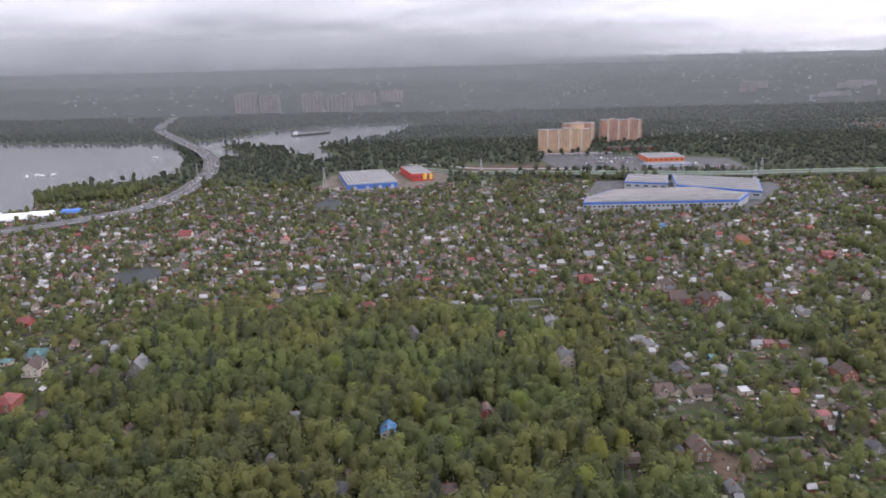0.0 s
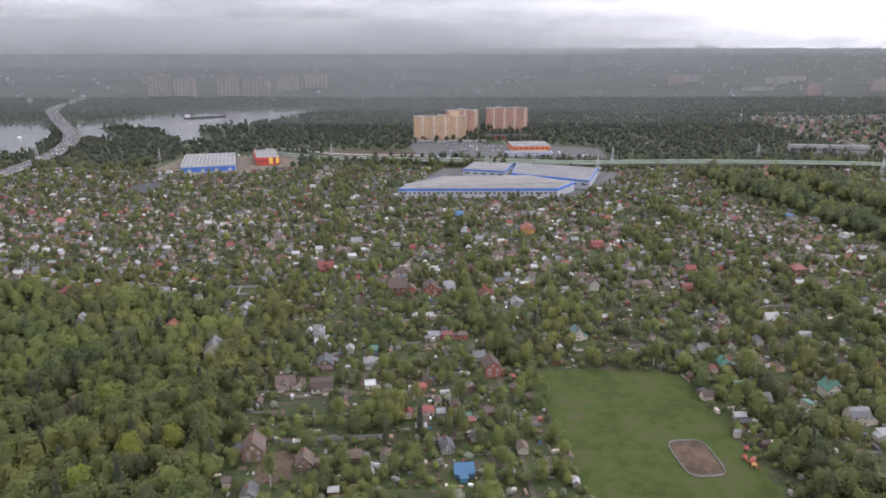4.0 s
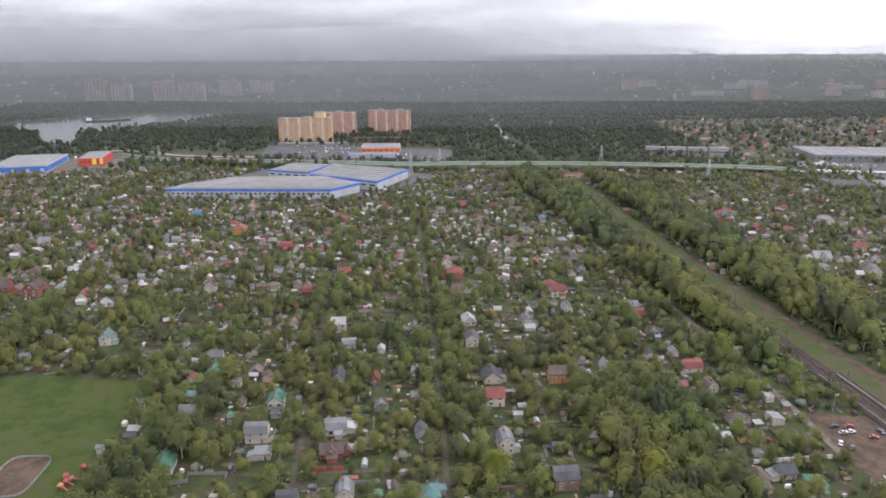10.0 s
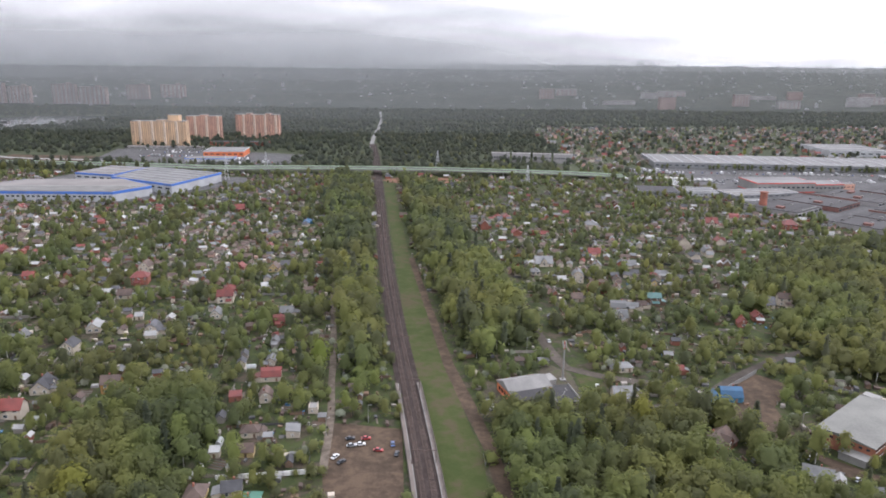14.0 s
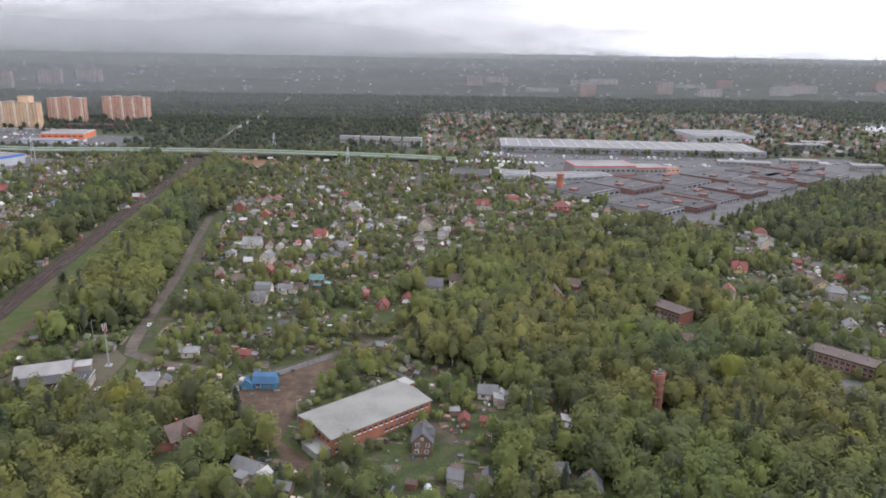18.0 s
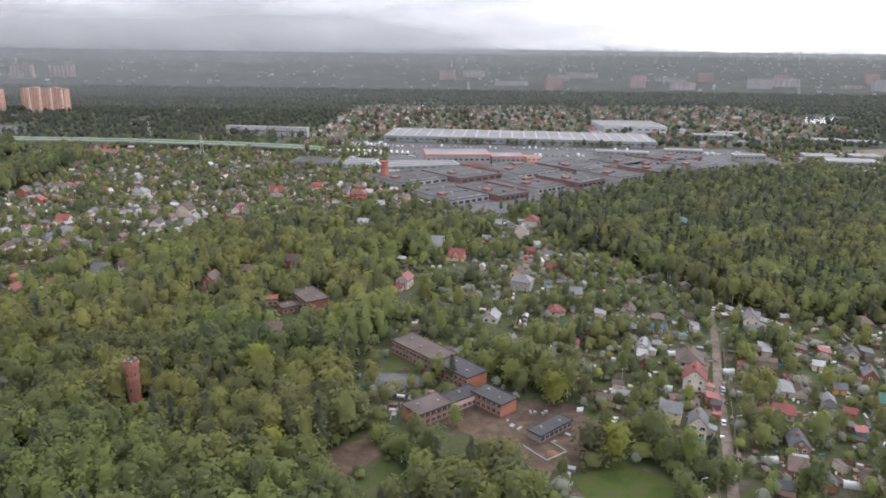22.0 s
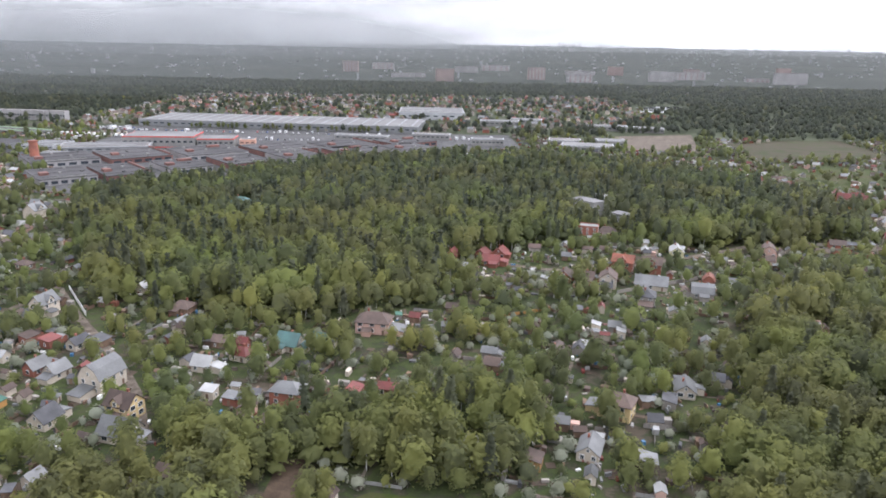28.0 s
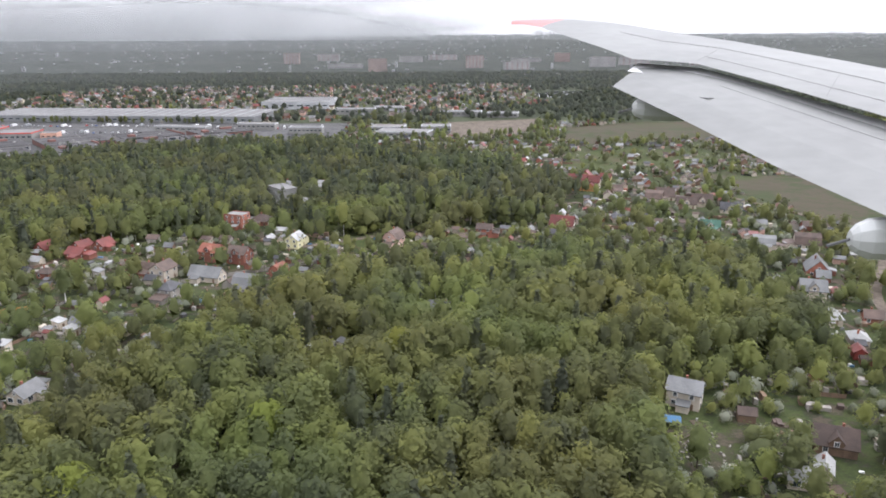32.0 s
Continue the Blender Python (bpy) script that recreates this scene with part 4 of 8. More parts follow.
BALCONY = material("balcony_panel", (0.68, 0.55, 0.42), 0.8, 0.85, 0.2, 2.0)


def tower(x, y, w, d, h, rot, wall, label, bays, raised=()):
    claim(rect(x, y, w + 8, d + 8, rot))
    hub = empty("apartment_tower", pose(x, y, 0, 0, 0, rot), label, "apartment block", "towers beside the interchange")
    Geo().box(0, 0, -0.3, w, d, h + 0.3).part("wall", wall, hub)
    Geo().box(0, 0, h, w + 0.8, d + 0.8, 0.9).part("roof", BROWN_ROOF, hub)
    for at, width, up in raised:
        Geo().box(at * w, 0, h - 0.2, width, d * 0.9, up).part("roof_block", wall, hub)
        Geo().box(at * w, 0, h - 0.2 + up, width + 0.8, d * 0.9 + 0.8, 0.6).part("roof_cap", BROWN_ROOF, hub)
    floors = int(h / 3)
    for i in range(bays):
        cx = -w / 2 + w * (i + 0.5) / bays
        Geo().box(cx, -d / 2 - 0.9, 3.0, w / bays * 0.36, 2.0, h - 3.5 + 1.6 * (i % 2)).part("bay", BALCONY if i % 2 else wall, hub)
        col = Geo()
        for k in range(floors):
            for s in (-0.33, 0.33):
                col.box(cx + s * w / bays, -d / 2, 1.2 + 3 * k, w / bays * 0.17, 0.24, 1.5)
            col.box(cx, -d / 2 - 1.95, 1.2 + 3 * k + 1.8, w / bays * 0.26, 0.2, 1.1)
        tagged(col.part("glazing", WINDOW_DARK, hub), kind="stuff")
    for s in (-1, 1):
        col = Geo()
        for k in range(floors):
            for j in range(4):
                col.box(s * w / 2, -d / 2 + d * (j + 0.5) / 4, 1.2 + 3 * k, 0.24, d / 9, 1.5)
        tagged(col.part("glazing", WINDOW_DARK, hub), kind="stuff")


tower(242, 1452, 102, 20, 46, 0, TOWER_YELLOW, "wide yellow brick apartment block with stepped roof", 9, ((0.05, 16, 3.0), (0.28, 20, 12.0)))
tower(292, 1568, 68, 20, 47, 6, TOWER_PINK, "pinkish brick apartment tower among trees", 6, ((0.0, 14, 3.0),))
tower(393, 1606, 90, 20, 48, -2, TOWER_PINK, "long pinkish brick apartment tower", 8, ((-0.2, 10, 3.0), (0.25, 10, 3.0)))
hall("car_park_deck", [(190, 1405), (330, 1405), (332, 1418), (188, 1418)], 4, GREY_PANEL, BROWN_ROOF, "low grey garage row before the towers", "garage", GREY_PANEL, 0.6, windows=14)
hall("brick_garage", [(330, 1460), (440, 1458), (442, 1478), (332, 1480)], 7, BRICK, DARK_ROOF, "low dark brick building beside the towers", "garage", BRICK, 0.6, windows=10)

for i, (x, y, w, h) in enumerate(((-705, 2590, 78, 72), (-622, 2600, 72, 62), (-468, 2590, 76, 70), (-372, 2590, 92, 62), (-300, 2800, 80, 62), (-205, 2900, 90, 60))):
    far = empty("far_apartment_block", pose(x, y, 0, 0, 0, 4 * (i % 3) - 4), "dull reddish apartment block across the reservoir", "apartment block", "blocks across the reservoir")
    Geo().box(0, 0, -0.3, w, 18, h).part("wall", FAR_WALL, far)
    Geo().box(0, 0, h - 0.3, w + 1, 19, 1.2).part("roof", BROWN_ROOF, far)
    Geo().box(w * 0.2, 0, h + 0.9, 14, 10, 5).part("roof_block", FAR_WALL, far)
    for k in range(6):
        # strips kept near the wall colour, as haze would blur them
        Geo().box(-w / 2 + w * (k + 0.5) / 6, -9.2, 2, w / 16, 1.2, h - 4).part("window_strip", GREY_PANEL, far)
for i in range(16):
    x, y = 1250 + 115 * i + 40 * math.sin(3.1 * i), 2900 + 260 * math.sin(1.7 * i) + 100 * math.cos(5 * i)
    h = 38 + 14 * math.sin(2.3 * i) + (18 if i % 5 == 0 else 0)
    far = empty("distant_apartment_block", pose(x, y, 0, 0, 0, 7 * (i % 4) - 10), "pale distant apartment block in the haze", "apartment block", "distant blocks")
    Geo().box(0, 0, -0.3, 60 + 30 * (i % 3), 18, h).part("wall", GREY_PANEL if i % 3 else FAR_WALL, far)
    Geo().box(0, 0, h - 0.3, 61 + 30 * (i % 3), 19, 1.2).part("roof", BROWN_ROOF, far)
    for k in range(5):
        Geo().box((60 + 30 * (i % 3)) * ((k + 0.5) / 5 - 0.5), -9.2, 2, 4, 1.0, h - 4).part("window_strip", FAR_WALL if i % 2 else GREY_PANEL, far)


# ---- brick sports hall ----
HALL_SHEET = material("weathered_grey_sheet", (0.165, 0.165, 0.148), 0.75, 0.75, 0.12, 1.5)


def brick_hall(x, y, rot, w, d, h):
    claim(rect(x, y, w + 6, d + 6, rot))
    hub = empty("sports_hall", pose(x, y, 0, 0, 0, rot), "long orange brick hall with a pale sheet roof", "hall")
    Geo().box(0, 0, -0.3, w, d, h + 0.3).part("wall", ORANGE_BRICK, hub)
    Geo().add([(-w / 2 - 0.6, -d / 2 - 0.6, h), (w / 2 + 0.6, -d / 2 - 0.6, h), (w / 2 + 0.6, 0, h + 1.4), (-w / 2 - 0.6, 0, h + 1.4), (-w / 2 - 0.6, d / 2 + 0.6, h), (w / 2 + 0.6, d / 2 + 0.6, h),
               (-w / 2 - 0.6, -d / 2 - 0.6, h - 0.3), (w / 2 + 0.6, -d / 2 - 0.6, h - 0.3), (-w / 2 - 0.6, d / 2 + 0.6, h - 0.3), (w / 2 + 0.6, d / 2 + 0.6, h - 0.3)],
              [(0, 1, 2, 3), (3, 2, 5, 4), (6, 7, 1, 0), (9, 8, 4, 5), (7, 9, 5, 2, 1), (8, 6, 0, 3, 4), (6, 8, 9, 7)]).part("roof", HALL_SHEET, hub)
    pane = Geo().box(0, 0, 0, 1.35, 0.24, 0.95).mesh("window", GLASS)
    sill = Geo().box(0, 0, 0, 1.6, 0.4, 0.2).mesh("sill", FRAME_WHITE)
    for row in (1.4, 5.0):
        for i in range(18):
            px = -w / 2 + 2.2 + (w - 4.4) * i / 17
            if row < 2 and 3 < i < 9:
                continue
            win = instance("window", pane, hub, pose(px, -d / 2, row))
            instance("sill", sill, win, pose(0, -0.05, -0.28))
    for i in range(6):
        instance("window", pane, hub, pose(-w / 2, -d / 2 + 2.5 + i * 3.0, 5.0, 0, 0, 90))
    Geo().box(-w / 2 - 3.2, -d / 2 + 6, -0.3, 6.4, 11, 3.4).part("annex", LIGHT_CONCRETE, hub)
    Geo().box(-w / 2 - 3.2, -d / 2 + 6, 3.1, 7.0, 11.6, 0.35).part("annex_roof", LIGHT_CONCRETE, hub)
    Geo().box(w / 2 + 2.2, d / 2 - 4, -0.3, 4.6, 7, h + 0.6).part("stair_block", ORANGE_BRICK, hub)
    Geo().box(w / 2 + 2.2, d / 2 - 4, h + 0.3, 5.2, 7.6, 0.35).part("stair_roof", LIGHT_CONCRETE, hub)
    Geo().box(w / 2 + 1.4, d / 2 - 10, -0.3, 3.0, 3.4, h - 1).part("stair_block", ORANGE_BRICK, hub)


brick_hall(934, 358, 38, 50, 24, 7.4)
claim_line([(934 + 13, 358 - 40), (934 + 44, 358 - 8)], 7.5)
claim_line([(934 + 8, 358 - 30), (934 + 38, 358 - 4)], 7.5)

# ---- brick water tower ----
TOWER_BRICK = material("old_red_brick", (0.20, 0.085, 0.058), 0.9, 0.6, 0.5, 5.0, spread=0.1)
claim_disc(1059, 361, 7)
claim_disc(1058, 352, 7)
water_tower = empty("water_tower", pose(1059, 362, 0), "tall old red brick water tower in the wood", "water tower")
Geo().cone(0, 0, -0.3, 12, 2.75, 2.65, 12).part("shaft", TOWER_BRICK, water_tower)
Geo().cone(0, 0, 12, 12.6, 2.65, 2.85, 12).part("corbel", TOWER_BRICK, water_tower)
Geo().cone(0, 0, 12.6, 19.6, 2.85, 2.9, 12).part("tank_drum", TOWER_BRICK, water_tower)
Geo().cone(0, 0, 18.9, 19.2, 3.0, 3.0, 12).part("string_course", BRICK, water_tower)
Geo().cone(0, 0, 19.6, 20.0, 2.98, 2.98, 12).part("cornice", BRICK, water_tower)
Geo().cone(0, 0, 20.0, 20.3, 2.5, 2.4, 12).part("roof", DARK_ROOF, water_tower)
for row, k in ((14.6, 6), (8.2, 3)):
    for i in range(k):
        a = 2 * math.pi * (i + 0.25) / k
        Geo().box(2.72 * math.cos(a), 2.72 * math.sin(a), row, 0.4, 0.55, 1.1, math.degrees(a)).part("window", GLASS, water_tower)
# the parapet has crumbled
for i in range(9):
    a = 2 * math.pi * i / 9 + 0.3
    Geo().box(2.1 * math.cos(a), 2.1 * math.sin(a), 20.2, 0.8, 0.6, 0.35 + 0.35 * (i % 3), 40 * i).part("rubble", LIGHT_CONCRETE if i % 2 else TOWER_BRICK, water_tower)


# ---- school ----
SCHOOL_ROOF = material("brown_felt_roof", (0.085, 0.066, 0.058), 0.85, 0.6, 0.15, 2.0)
def school_block(x, y, w, d, h, rot, wall, roof, label):
    claim(rect(x, y, w + 3, d + 3, rot))
    hub = empty("school_block", pose(x, y, 0, 0, 0, rot), label, "school", "school buildings")
    Geo().box(0, 0, -0.3, w, d, h + 0.3).part("wall", wall, hub)
    Geo().box(0, 0, h, w + 0.9, d + 0.9, 0.4).part("roof", roof, hub)
    Geo().box(0, 0, 0, w + 0.3, d + 0.3, 0.6).part("plinth", MARKET_BRICK, hub)
    pane = Geo().box(0, 0, 0, 1.7, 0.3, 1.4).mesh("window", GLASS)
    surround = Geo().box(0, 0, -0.2, 2.3, 0.2, 1.8).mesh("window_frame", WALLS["e"][1])
    bar = Geo().box(0, 0, 0, 0.12, 0.36, 1.4).mesh("mullion", WALLS["e"][1])
    for row in range(int(h / 2.7)):
        for i in range(int(w / 2.5)):
            for s in (-1, 1):
                win = instance("window", pane, hub, pose(-w / 2 + w * (i + 0.5) / int(w / 2.5), s * d / 2, 1.2 + 2.8 * row))
                instance("window_frame", surround, win, Matrix())
                instance("mullion", bar, win, Matrix())
    # a parapet and a few vents on the felt
    for s in (-1, 1):
        Geo().box(0, s * (d / 2 + 0.3), h + 0.4, w + 0.9, 0.3, 0.25).part("parapet", roof, hub)
        Geo().box(s * (w / 2 + 0.3), 0, h + 0.4, 0.3, d + 0.3, 0.25).part("parapet", roof, hub)
    for k in range(max(1, int(w / 8))):
        Geo().box(-w / 2 + w * (k + 0.5) / max(1, int(w / 8)), 0.12 * d * (-1) ** k, h + 0.4, 0.8, 0.8, 0.7).part("roof_vent", LIGHT_CONCRETE, hub)


school_block(1173, 408, 31, 12.5, 6.4, -49, ORANGE_BRICK, SCHOOL_ROOF, "brick school wing with a brown roof")
school_block(1189.6, 386.6, 19.5, 11.5, 6.4, -50, ORANGE_BRICK, DARK_ROOF, "brick school wing with a dark felt roof")
school_block(1175, 355, 16.5, 10.5, 5.6, 38, ORANGE_BRICK, SCHOOL_ROOF, "low brick school wing with a brown roof")
school_block(1188.3, 365, 15.5, 8, 4.8, 38, WALLS["p"][1], DARK_ROOF, "pink-walled school link with a dark roof")
school_block(1201.6, 363, 16, 9, 5.4, -47, ORANGE_BRICK, DARK_ROOF, "small brick school wing with a dark roof")
school_block(1221, 343, 18, 6, 3.2, 41, LIGHT_CONCRETE, DARK_ROOF, "long white shed with a dark roof in the school yard")
school_block(1109, 479, 24, 13, 6.8, -58, BRICK, SCHOOL_ROOF, "two-storey red brick building with a brown roof in the wood")
school_block(1099, 470, 9, 8, 3.6, 32, BRICK, SCHOOL_ROOF, "low red brick porch wing with a brown roof")
school_block(1087, 481, 8, 7, 3.8, 10, ORANGE_BRICK, ROOFS["o"][1], "small brick outbuilding with an orange-red roof")
school_block(1129, 484, 7, 6, 3.6, 12, BRICK, SCHOOL_ROOF, "small brick outbuilding with a brown roof")
for px, py, pr in ((1098, 458, 12), (1108, 456, 12), (1120, 464, 9), (1092, 470, 10), (1099, 422, 9), (1104, 446, 8)):
    claim_disc(px, py, pr)
for px, py, pr in ((1166, 342, 9), (1176, 337, 9), (1187, 334, 9), (1197, 329, 8), (1183, 322, 8)):
    claim_disc(px, py, pr)
# boards round a sand heap, and a notice board, on the dug-up ground
sandpit = empty("sandpit", pose(1217.5, 330.5, 0), "pale timber boards laid round a sand heap", "sandpit")
PIT = [(-8.4, 4.2), (-0.7, -6.6), (7.5, -0.7), (2.9, 6.1)]
for (ax, ay), (bx, by) in zip(PIT[:3], PIT[1:]):
    Geo().bar((ax, ay, 0.25), (bx, by, 0.25), 0.22).part("board", LIGHT_CONCRETE, sandpit)
Geo().cone(2.4, -1.6, 0.0, 0.9, 2.4, 0.3, 12).part("sand_heap", SAND, sandpit, "reddish sand heap")
notice = empty("notice_board", pose(1235.3, 357.1, 0, 0, 0, 8), "white notice board on two posts", "notice board")
for sx in (-1.0, 1.0):
    Geo().bar((sx, 0, -0.2), (sx, 0, 1.6), 0.09).part("post", STEEL, notice)
Geo().box(0, 0, 1.4, 2.6, 0.14, 1.8).part("panel", FRAME_WHITE, notice)
for i in range(14):
    rng = random.Random(900 + i)
    x, y = 1205 + 24 * rng.random(), 335 + 26 * rng.random()
    Geo().box(x, y, -0.1, 0.8 + 2.2 * rng.random(), 0.6 + rng.random(), 0.4 + 0.8 * rng.random(), 180 * rng.random()).thing("rubble_block", LIGHT_CONCRETE, "pale rubble block lying in the school yard", "rubble", group="rubble in the school yard")

# ---- roadside cafe and phone mast ----
cafe = empty("roadside_cafe", pose(783, 402, 0, 0, 0, 18) @ Matrix.Scale(1.2, 4), "roadside cafe with orange walls and a grey gable roof", "cafe")
claim_disc(782, 396, 16)
Geo().box(0, 0, -0.3, 19, 13, 5.0).part("wall", ORANGE_CLAD, cafe)
Geo().add([(-10, -7, 4.5), (10, -7, 4.5), (10, 0, 7.2), (-10, 0, 7.2), (-10, 7, 4.5), (10, 7, 4.5), (-10, -7, 4.2), (10, -7, 4.2), (-10, 7, 4.2), (10, 7, 4.2)],
          [(0, 1, 2, 3), (3, 2, 5, 4), (6, 7, 1, 0), (9, 8, 4, 5), (7, 9, 5, 2, 1), (8, 6, 0, 3, 4), (6, 8, 9, 7)]).part("roof", ROOFS["f"][1], cafe)
Geo().box(-1, -10.5, -0.3, 15, 8, 4.6).part("annex", WALLS["n"][1], cafe)
Geo().box(-1, -10.5, 4.3, 15.6, 8.6, 0.4).part("annex_roof", DARK_ROOF, cafe)
Geo().box(13, 4, -0.3, 6, 6, 3.6).part("porch", LIGHT_CONCRETE, cafe)
Geo().box(13, 4, 3.3, 6.6, 6.6, 0.3).part("porch_roof", ROOFS["f"][1], cafe)
for i in range(4):
    Geo().box(-9.55, -4 + 2.6 * i, 1.2, 0.2, 1.5, 1.6).part("window", GLASS, cafe)
store = empty("dark_roofed_shed", pose(801, 392, 0, 0, 0, 8), "dark flat-roofed shed with rooftop lumber", "shed")
Geo().box(0, 0, -0.3, 12, 19, 4.4).part("wall", WALLS["e"][1], store)
Geo().box(0, 0, 4.1, 12.6, 19.6, 0.4).part("roof", DARK_ROOF, store)
for dx, dy, pw, pd in ((6.1, 0, 0.5, 19.6), (0, -9.6, 12.6, 0.5), (-6.1, 0, 0.5, 19.6)):
    Geo().box(dx, dy, 4.4, pw, pd, 0.8).part("parapet", LIGHT_CONCRETE, store)
for i in range(4):
    Geo().box(-3 + 2 * i, -5 + 3 * i, 4.5, 3.0, 0.3, 0.3, 30 * i).part("plank", LIGHT_CONCRETE, store)
RED_WHITE = material("mast_red", (0.45, 0.10, 0.08), 0.6, 0.8, 0.4, 4.0)
mast = empty("phone_mast", pose(806, 417, 0), "red and white tubular phone mast with antennas", "mast")
for i in range(5):
    Geo().cone(0, 0, 4.4 * i - (0.3 if i == 0 else 0), 4.4 * i + 4.4, 0.55 - 0.06 * i, 0.49 - 0.06 * i, 8).part("tube_section", RED_WHITE if i == 4 else LIGHT_CONCRETE, mast)
for i in range(6):
    a = math.pi * i / 3
    Geo().box(0.95 * math.cos(a), 0.95 * math.sin(a), 18.6 + 1.6 * (i % 2), 0.35, 0.5, 2.0, math.degrees(a)).part("antenna", CONCRETE, mast)
Geo().box(0, 0, -0.3, 3, 3, 1.0).part("footing", CONCRETE, mast)
hut = empty("guard_hut", pose(799, 437, 0, 0, 0, 5), "small grey-green hut beside the street", "hut")
Geo().box(0, 0, -0.3, 5.5, 5, 3.2).part("wall", WALLS["e"][1], hut)
Geo().box(0, 0, 2.9, 6.2, 5.6, 0.4).part("roof", ROOFS["s"][1], hut)
tarp = empty("covered_stack", pose(889, 393, 0, 0, 0, -55) @ Matrix.Scale(0.8, 4), "long stack of goods under bright blue sheeting", "stack")
Geo().box(0, 0, -0.1, 8.8, 3.0, 3.4).part("stack", WALLS["l"][1], tarp)
Geo().add([(-4.6, -1.7, 3.2), (4.6, -1.7, 3.2), (4.6, 0, 4.4), (-4.6, 0, 4.4), (-4.6, 1.7, 3.2), (4.6, 1.7, 3.2)], [(0, 1, 2, 3), (3, 2, 5, 4), (0, 3, 4), (1, 5, 2), (0, 4, 5, 1)]).part("sheeting", BLUE_TARP, tarp)


# ---- hockey rink and playground on the meadow ----
rink = empty("hockey_rink", pose(335, 316, 0, 0, 0, 3), "open hockey rink of brown earth with low white boards", "rink")
claim_disc(335, 316, 18)
oval = [(9.5 * (abs(math.cos(a)) ** 0.45) * math.copysign(1, math.cos(a)), 15 * (abs(math.sin(a)) ** 0.45) * math.copysign(1, math.sin(a))) for a in (2 * math.pi * (i + 0.5) / 36 for i in range(36))]
Geo().prism(oval, -0.3, 0.12).part("floor", SOIL, rink)
for i in range(36):
    a, b = oval[i], oval[(i + 1) % 36]
    Geo().ribbon([a, b], 0.07, 0.0, 0.95).part("board", LIGHT_CONCRETE, rink)
for dx, dy, c in ((22, -2, WALLS["r"][1]), (24, -6, WALLS["r"][1]), (25.5, -4, WALLS["b"][1]), (23.5, -9, WALLS["o"][1]), (26, 5, WALLS["r"][1])):
    frame_ = empty("play_frame", pose(335 + dx, 316 + dy, 0, 0, 0, 30 * dx), "small dull red climbing frame on the meadow", "play equipment", "play equipment beside the rink")
    for sx in (-0.8, 0.8):
        for sy in (-0.8, 0.8):
            Geo().bar((sx, sy, -0.1), (sx, sy, 2.2), 0.08).part("post", c, frame_)
    Geo().box(0, 0, 1.2, 1.9, 1.9, 0.15).part("deck", WALLS["n"][1], frame_)
    Geo().cone(0, 0, 2.1, 3.2, 1.5, 0.15, 4, 0.5).part("roof", c, frame_)
    Geo().add([(0.9, -0.4, 1.3), (0.9, 0.4, 1.3), (3.2, 0.4, 0.1), (3.2, -0.4, 0.1), (0.9, -0.4, 1.2), (0.9, 0.4, 1.2), (3.2, 0.4, 0.0), (3.2, -0.4, 0.0)], [(3, 2, 1, 0), (4, 5, 6, 7), (0, 1, 5, 4), (1, 2, 6, 5), (2, 3, 7, 6), (3, 0, 4, 7)]).part("slide", WALLS["r"][1], frame_)


# trees are kept clear south of houses in the wood, so the camera sees them
for x, y, r, n in ((1046, 511, 9, 3), (1064, 536, 9, 3), (1087, 552, 9, 3), (971, 534, 9, 2), (986, 537, 8, 2), (938, 496, 8, 2), (952, 507, 8, 2), (988, 381, 9, 2), (1012, 354, 6, 2), (1016, 306, 7, 2), (861, 349, 10, 2), (1161, 513, 9, 3), (1195, 571, 9, 3), (1270, 353, 8, 2), (1277, 343, 8, 2), (1209, 458, 8, 2), (1290, 382, 8, 2)):
    for k in range(n):
        claim_disc(x, y - 1.5 * r * (k + 0.6), r)

# ---- pale fences ----
def fence(pts, h, mat, label, step=3.0):
    hub = empty("fence", pose(pts[0][0], pts[0][1], 0), label, "fence")
    x0, y0 = pts[0]
    for (ax, ay), (bx, by) in zip(pts, pts[1:]):
        n = max(1, int(math.dist((ax, ay), (bx, by)) / step))
        for k in range(n):
            p, q = along((ax - x0, ay - y0), (bx - x0, by - y0), k / n), along((ax - x0, ay - y0), (bx - x0, by - y0), (k + 0.94) / n)
            Geo().ribbon([p, q], 0.08, -0.1, h).part("panel", mat, hub)
            Geo().box(*p, -0.2, 0.22, 0.22, h + 0.45).part("post", CONCRETE, hub)


fence([(838, 380), (866, 387), (889, 404), (914, 424)], 2.4, LIGHT_CONCRETE, "pale concrete panel fence along the street")
fence([(936, 412), (953, 396)], 2.4, LIGHT_CONCRETE, "pale concrete panel fence behind the hall")
fence([(1340, 482), (1352, 464), (1364, 446)], 2.2, FRAME_WHITE, "whitish fence along the forest lane")
fence([(1500, 541), (1516, 551), (1534, 562)], 2.6, LIGHT_CONCRETE, "pale wall beside the red-roofed villas")
fence([(1546, 447), (1562, 452), (1578, 459)], 1.5, WALLS["o"][1], "low unfinished orange-brown board wall among gardens", 4.0)
fence([(135, 334), (160, 336), (188, 338)], 2.2, LIGHT_CONCRETE, "pale fence behind the sheds")
fence([(456, 319.6), (472, 321)], 1.9, WALLS["r"][1], "dark red garden fence before a brown-roofed house", 4.0)
fence([(468, 310), (486, 311)], 1.9, LIGHT_CONCRETE, "pale garden fence along a lane", 4.0)
fence([(398, 309), (409, 312)], 1.9, LIGHT_CONCRETE, "pale garden fence along a lane", 4.0)
fence([(440, 509), (463, 511), (486, 513)], 2.0, WALLS["e"][1], "grey timber fence across the gardens", 6.0)
fence([(-58, 324), (-56, 334)], 1.8, FRAME_WHITE, "short white fence in a clearing", 4.0)
